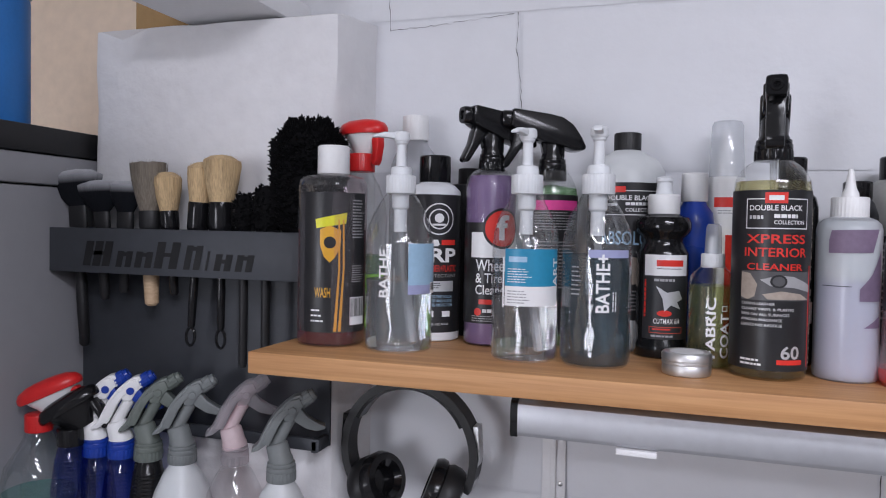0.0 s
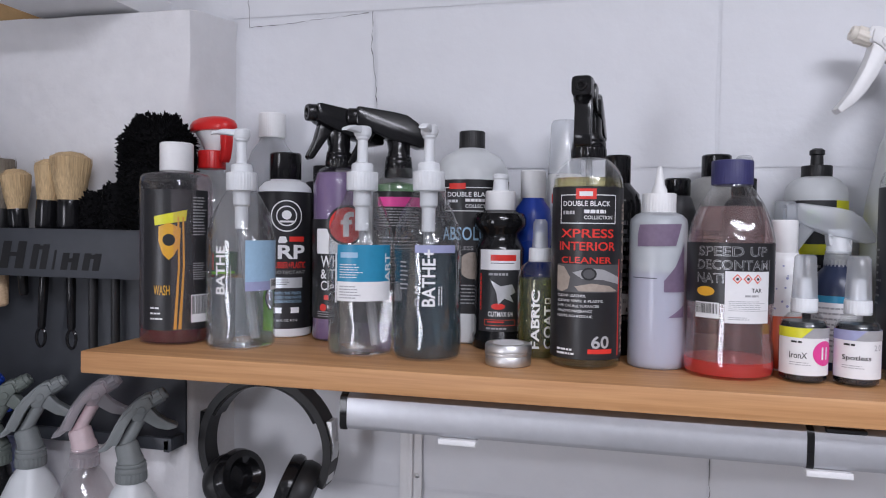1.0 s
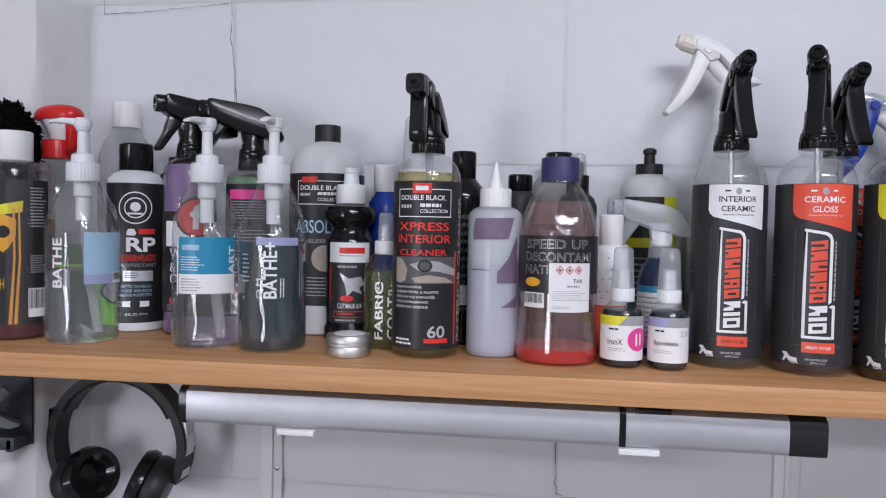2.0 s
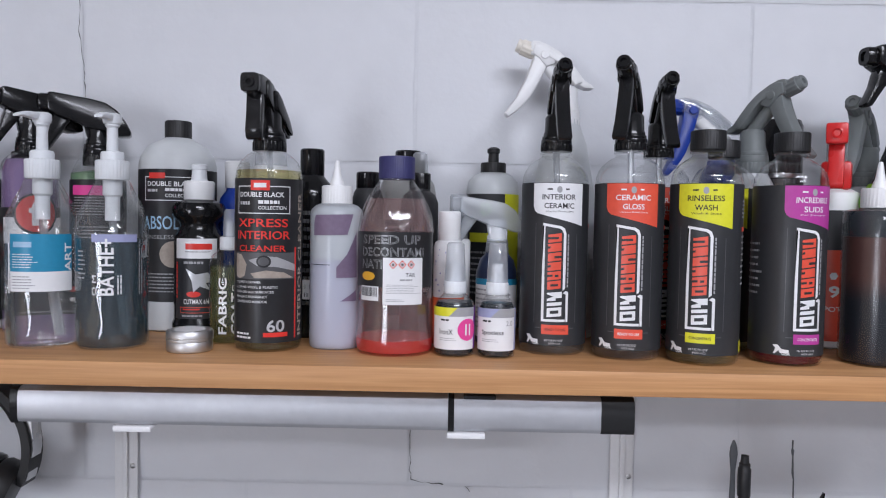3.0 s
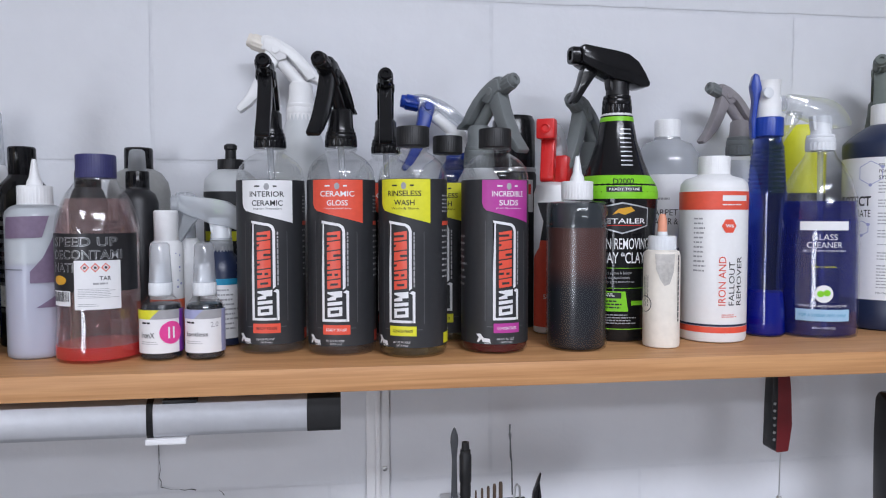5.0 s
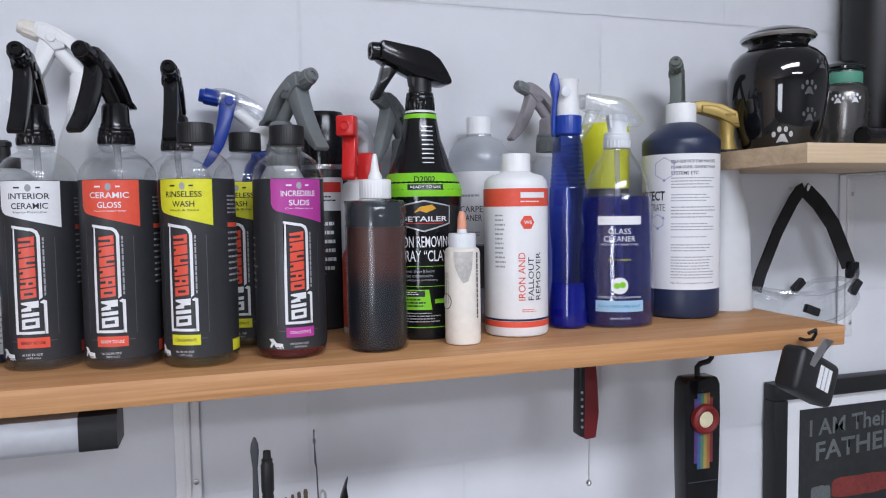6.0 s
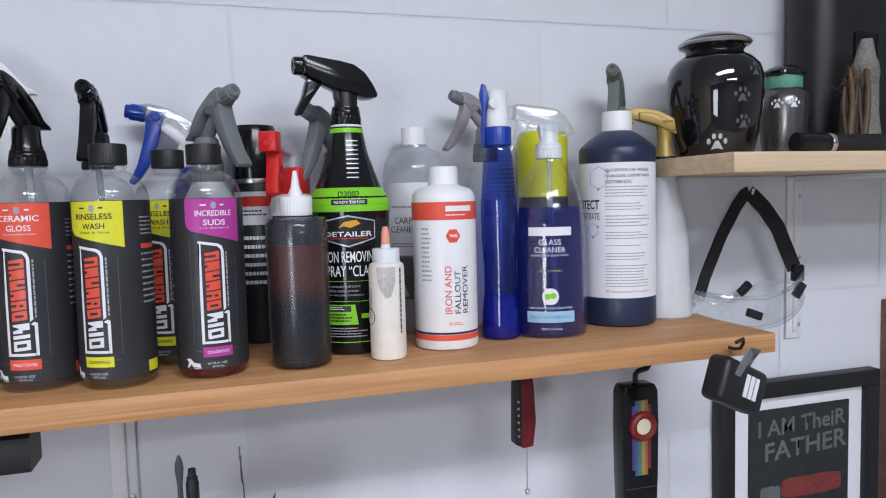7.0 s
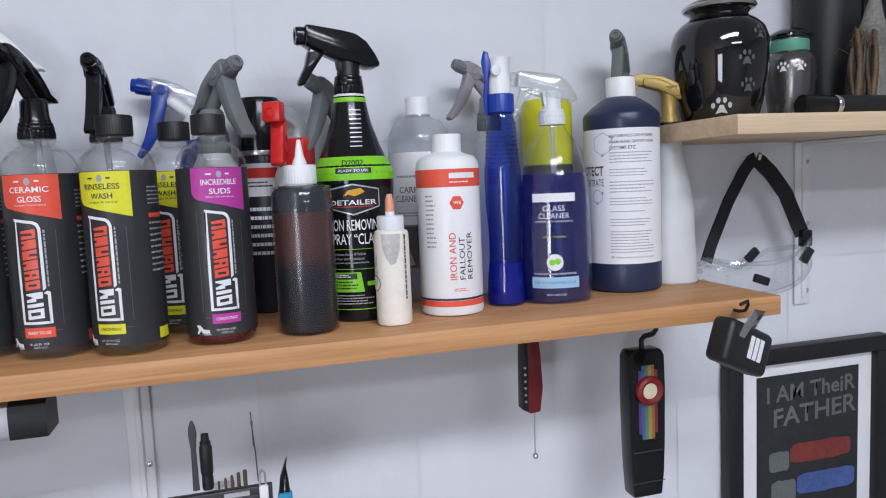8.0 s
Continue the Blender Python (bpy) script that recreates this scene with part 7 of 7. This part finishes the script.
# ---- things hanging under the right end ----
wl = thing("inspection_light", pose(1.0395, .700, 1.267), "black handheld inspection light with rainbow panel", "light")
part("body", prism([(-20, -92), (19, -92), (22.5, -60), (24, -20), (25, 40), (24, 80), (20, 88), (-20, 88), (-24, 80), (-25, 40), (-24, -20), (-22.5, -60)], 24, 3), BLACK, wl)
for k, mt in enumerate(RAINBOW):
    u = -12.6 + k * 4.2
    part("rainbow_stripe", box(u * MM, (u + 4.2) * MM, -.0132, -.0118, -.020 if 0 < k < 5 else -.013, .070 if 0 < k < 5 else .064, 0), mt, wl)
ring = part("red_ring", moved(lathe([(10.5, 0), (17, 0), (18, 3), (17, 7), (14, 9), (10, 7), (9, 3)], 36), Matrix.Translation((0, -.012, .040)) @ Matrix.Rotation(radians(90), 4, "X")), material("dark_red_rubber", (0.22, 0.015, 0.015), 0.5), wl)
part("lamp_lens", moved(lathe([(9.8, 2), (9.8, 5.5), (0, 6.5)], 28), Matrix.Translation((0, -.012, .040)) @ Matrix.Rotation(radians(90), 4, "X")), LAMP_LENS, ring)
part("seam", box(-.020, .020, -.0128, -.0119, -.036, -.035, 0), RACK, wl)
part("seam", box(-.022, .022, -.0128, -.0119, -.074, -.073, 0), RACK, wl)
part("hook", tube([(0, 0, .086), (0, 0, .098), (.004, 0, .102), (.016, 0, .104), (.020, 0, .108), (.020, 0, .1405)], .0032, 8), BLACK_MATT, wl)
solid("screw_stub", lathe([(2.5, 0), (3.5, 1), (3.5, 4), (2, 6.5)], 12), BLACK_MATT, "black screw stub under the shelf", "screw", m=pose(1.003, .700, 1.4005))

kn = thing("folding_tool", pose(.902, .716, 1.290), "dark red folding tool hanging on a bead chain", "tool")
part("handle", prism([(-9, 4), (-4, 0), (9, 1), (13, 30), (11, 70), (6, 116), (-6, 116), (-8, 60)], 14, 2), material("dark_red_plastic", (0.14, 0.012, 0.015), 0.4), kn)
part("grip_side", prism([(-14, 6), (-6, 2), (-5, 60), (-6, 116), (-11, 116), (-13, 60)], 16, 2), BLACK_MATT, kn)
for k in range(6):
    part("rivet", moved(lathe([(1.6, 0), (1.6, 1), (0, 1.4)], 8), Matrix.Translation((-.010, -.008, .016 + k * .008)) @ Matrix.Rotation(radians(90), 4, "X")), STEEL, kn)
part("chain", tube([(.004, 0, .003), (.003, 0, -.02), (.003, 0, -.052)], .0008, 6), STEEL, kn)
part("chain_ball", moved(lathe([(0, -3.5), (2.5, -2.5), (3.5, 0), (2.5, 2.5), (0, 3.5)], 14), Matrix.Translation((.003, 0, -.054))), STEEL, kn)

cl = thing("clip_light", pose(1.071, .566, 1.383), "small black clip-on light hanging on a shelf hook", "light")
TL = Matrix.Rotation(radians(24), 4, "Y")
part("lamp_head", moved(box(-.040, .037, -.014, .012, -.024, .022, .007, 4), Matrix.Rotation(radians(18), 4, "Z") @ TL), BLACK_MATT, cl)
part("clip", moved(strap([(-.020, -.016, -.016), (-.017, -.018, .010), (-.009, -.016, .036), (.004, -.006, .040), (.012, .004, .032), (.010, .010, .0)], .010, .0016, (1, .3, 0)), TL), STEEL, cl)
for k in range(3):
    part("warning_print", moved(box(-.006 + k * .0088, .0000 + k * .0088, -.0152, -.0142, -.011, .012, 0), Matrix.Rotation(radians(18), 4, "Z") @ TL), PAPER, cl)
solid("cup_hook", tube([(1.082, .588, 1.416), (1.082, .580, 1.416), (1.083, .572, 1.418), (1.085, .570, 1.424), (1.081, .566, 1.429), (1.072, .566, 1.426)], .0018), BLACK_MATT, "small dark cup hook screwed into the shelf edge", "hook")

# ---- framed chalk painting ----
pf = thing("framed_painting", pose(1.386, WALL - .003, 1.302), "black framed dark painting with chalky hand lettering", "picture")
FW, FH, FB = .145, .37, .024
part("frame_bar", box(-FW, FW, -.022, 0, -FB, 0, .002), BLACK_MATT, pf)
part("frame_bar", box(-FW, FW, -.022, 0, -FH, -FH + FB, .002), BLACK_MATT, pf)
part("frame_bar", box(-FW, -FW + FB, -.022, 0, -FH + FB, -FB, .002), BLACK_MATT, pf)
part("frame_bar", box(FW - FB, FW, -.022, 0, -FH + FB, -FB, .002), BLACK_MATT, pf)
part("mat_board", box(-FW + FB, FW - FB, -.010, -.004, -FH + FB, -FB, 0), PAPER, pf)
part("painting", box(-.090, .094, -.0125, -.0102, -FH + .06, -.044, 0), ART_BLACK, pf)


def stroke(body, x0, x1, z0, z1, mat, lean=0.0):
    bm = words(body, x0, x1, z0, z1, False, .018)
    for v in bm.verts:
        v.co.y = -.0129
        v.co.z += lean * (v.co.x - x0) + noise.noise((v.co.x * 90, v.co.z * 90, 2)) * .0012
    part("lettering", bm, mat, pf, smooth=False)


stroke("I AM TheiR", -.074, .088, -.085, -.060, CHALK, .03)
stroke("FATHER", -.062, .090, -.122, -.094, CHALK, .05)


def daub(x0, x1, z0, z1, mat, seed):
    bm = bmesh.new()
    pts = []
    n = 26
    for k in range(n):
        a = 2 * math.pi * k / n
        pts.append(bm.verts.new(((x0 + x1) / 2 + (x1 - x0) / 2 * max(-1, min(1, 1.25 * math.cos(a))) + .001 * noise.noise((k, seed, 0)), -.0128, (z0 + z1) / 2 + (z1 - z0) / 2 * max(-1, min(1, 1.3 * math.sin(a))) + .003 * noise.noise((k * .7, seed, 4)))))
    bm.faces.new(pts)
    part("brush_stroke", bm, mat, pf, smooth=False)


daub(-.070, -.034, -.190, -.160, CHALK, 1)
daub(-.032, .080, -.182, -.152, ART_RED, 2)
daub(-.066, -.022, -.240, -.205, CHALK, 3)
daub(-.020, .088, -.232, -.200, ART_BLUE, 4)
solid("wooden_trim", box(1.555, 1.60, WALL - .02, WALL - .002, .9, 1.405, .002), pine("dark_trim_wood", (.12, .05, .03), (.2, .09, .05)), "narrow dark wooden upright on the block wall", "trim", kind="structure", smooth=False)

# ---- tool holder below the shelf ----
tb = thing("tool_holder", pose(.545, .700, 1.268), "grey steel bit holder fixed low on the wall", "tool holder")
part("holder_body", box(-.050, .056, -.035, -.012, -.060, -.002, .003), GUNMETAL, tb)
part("wall_arm", box(-.010, .016, -.012, .119, -.058, -.046, .002), STEEL, tb)
part("top_rail", box(-.050, .056, -.038, -.030, -.002, .006, .001), GUNMETAL, tb)
part("name_strip", box(.010, .034, -.0392, -.0382, -.001, .0035, 0), PRINT_SILVER, tb)
part("steel_loop", tube([(.044, -.036, .004), (.0445, -.036, .018), (.047, -.036, .021), (.0495, -.036, .018), (.050, -.036, .004)], .0011, 8), STEEL, tb)
for k in range(5):
    part("bit", moved(lathe([(1.0 + .25 * k, 0), (1.0 + .25 * k, 9 + 1.8 * k), (.7 + .2 * k, 11 + 1.8 * k), (0, 11 + 1.8 * k)], 10), Matrix.Translation((.006 + k * .0062, -.034, .005))), BARK, tb)
part("white_marker", box(.043, .052, -.043, -.038, -.016, .008, .002), WHITE, tb)
solid("spatula", lathe([(3.2, 0), (2.8, 20), (2.4, 40), (3.4, 50), (4.0, 56), (3.4, 63), (1.2, 69), (0, 70)], 14, sy=.35), material("grey_rubber", (0.05, 0.053, 0.058), .5), "dark grey flat spatula standing in the tool holder", "spatula", m=pose(.530, .668, 1.277))
pen = thing("marker_pen", pose(.541, .668, 1.277), "black marker pens standing in the tool holder", "pen")
part("barrel", lathe([(5, 0), (5.5, 2), (5.5, 12), (5, 14), (6, 17), (6, 42), (5, 44), (5.2, 47), (4, 48), (3.5, 55), (0, 56)], 18), BLACK_MATT, pen)
solid("wire_pick", tube([(.588, .668, 1.277), (.587, .667, 1.31), (.586, .667, 1.316), (.5855, .667, 1.332), (.5852, .667, 1.338), (.585, .667, 1.340), (.585, .667, 1.348)], [.0007, .0007, .0011, .0007, .0015, .0007, .0009], 6), GUNMETAL, "thin steel wire pick standing in the holder", "pick")
pl = thing("pliers", pose(.612, .668, 1.262), "small black pliers standing in the holder", "pliers")
part("jaw", prism([(-5, 0), (0, 0), (2, 18), (5, 36), (2, 30), (-3, 16)], 6, .8), BLACK, pl)
part("jaw", prism([(1, 0), (6, 0), (5, 14), (3, 30), (2, 16)], 6, .8), BLACK, pl)
part("blue_grip", box(-.006, .008, -.005, .005, -.03, 0, .002), PRINT_TEAL, pl)

lay_blocks()
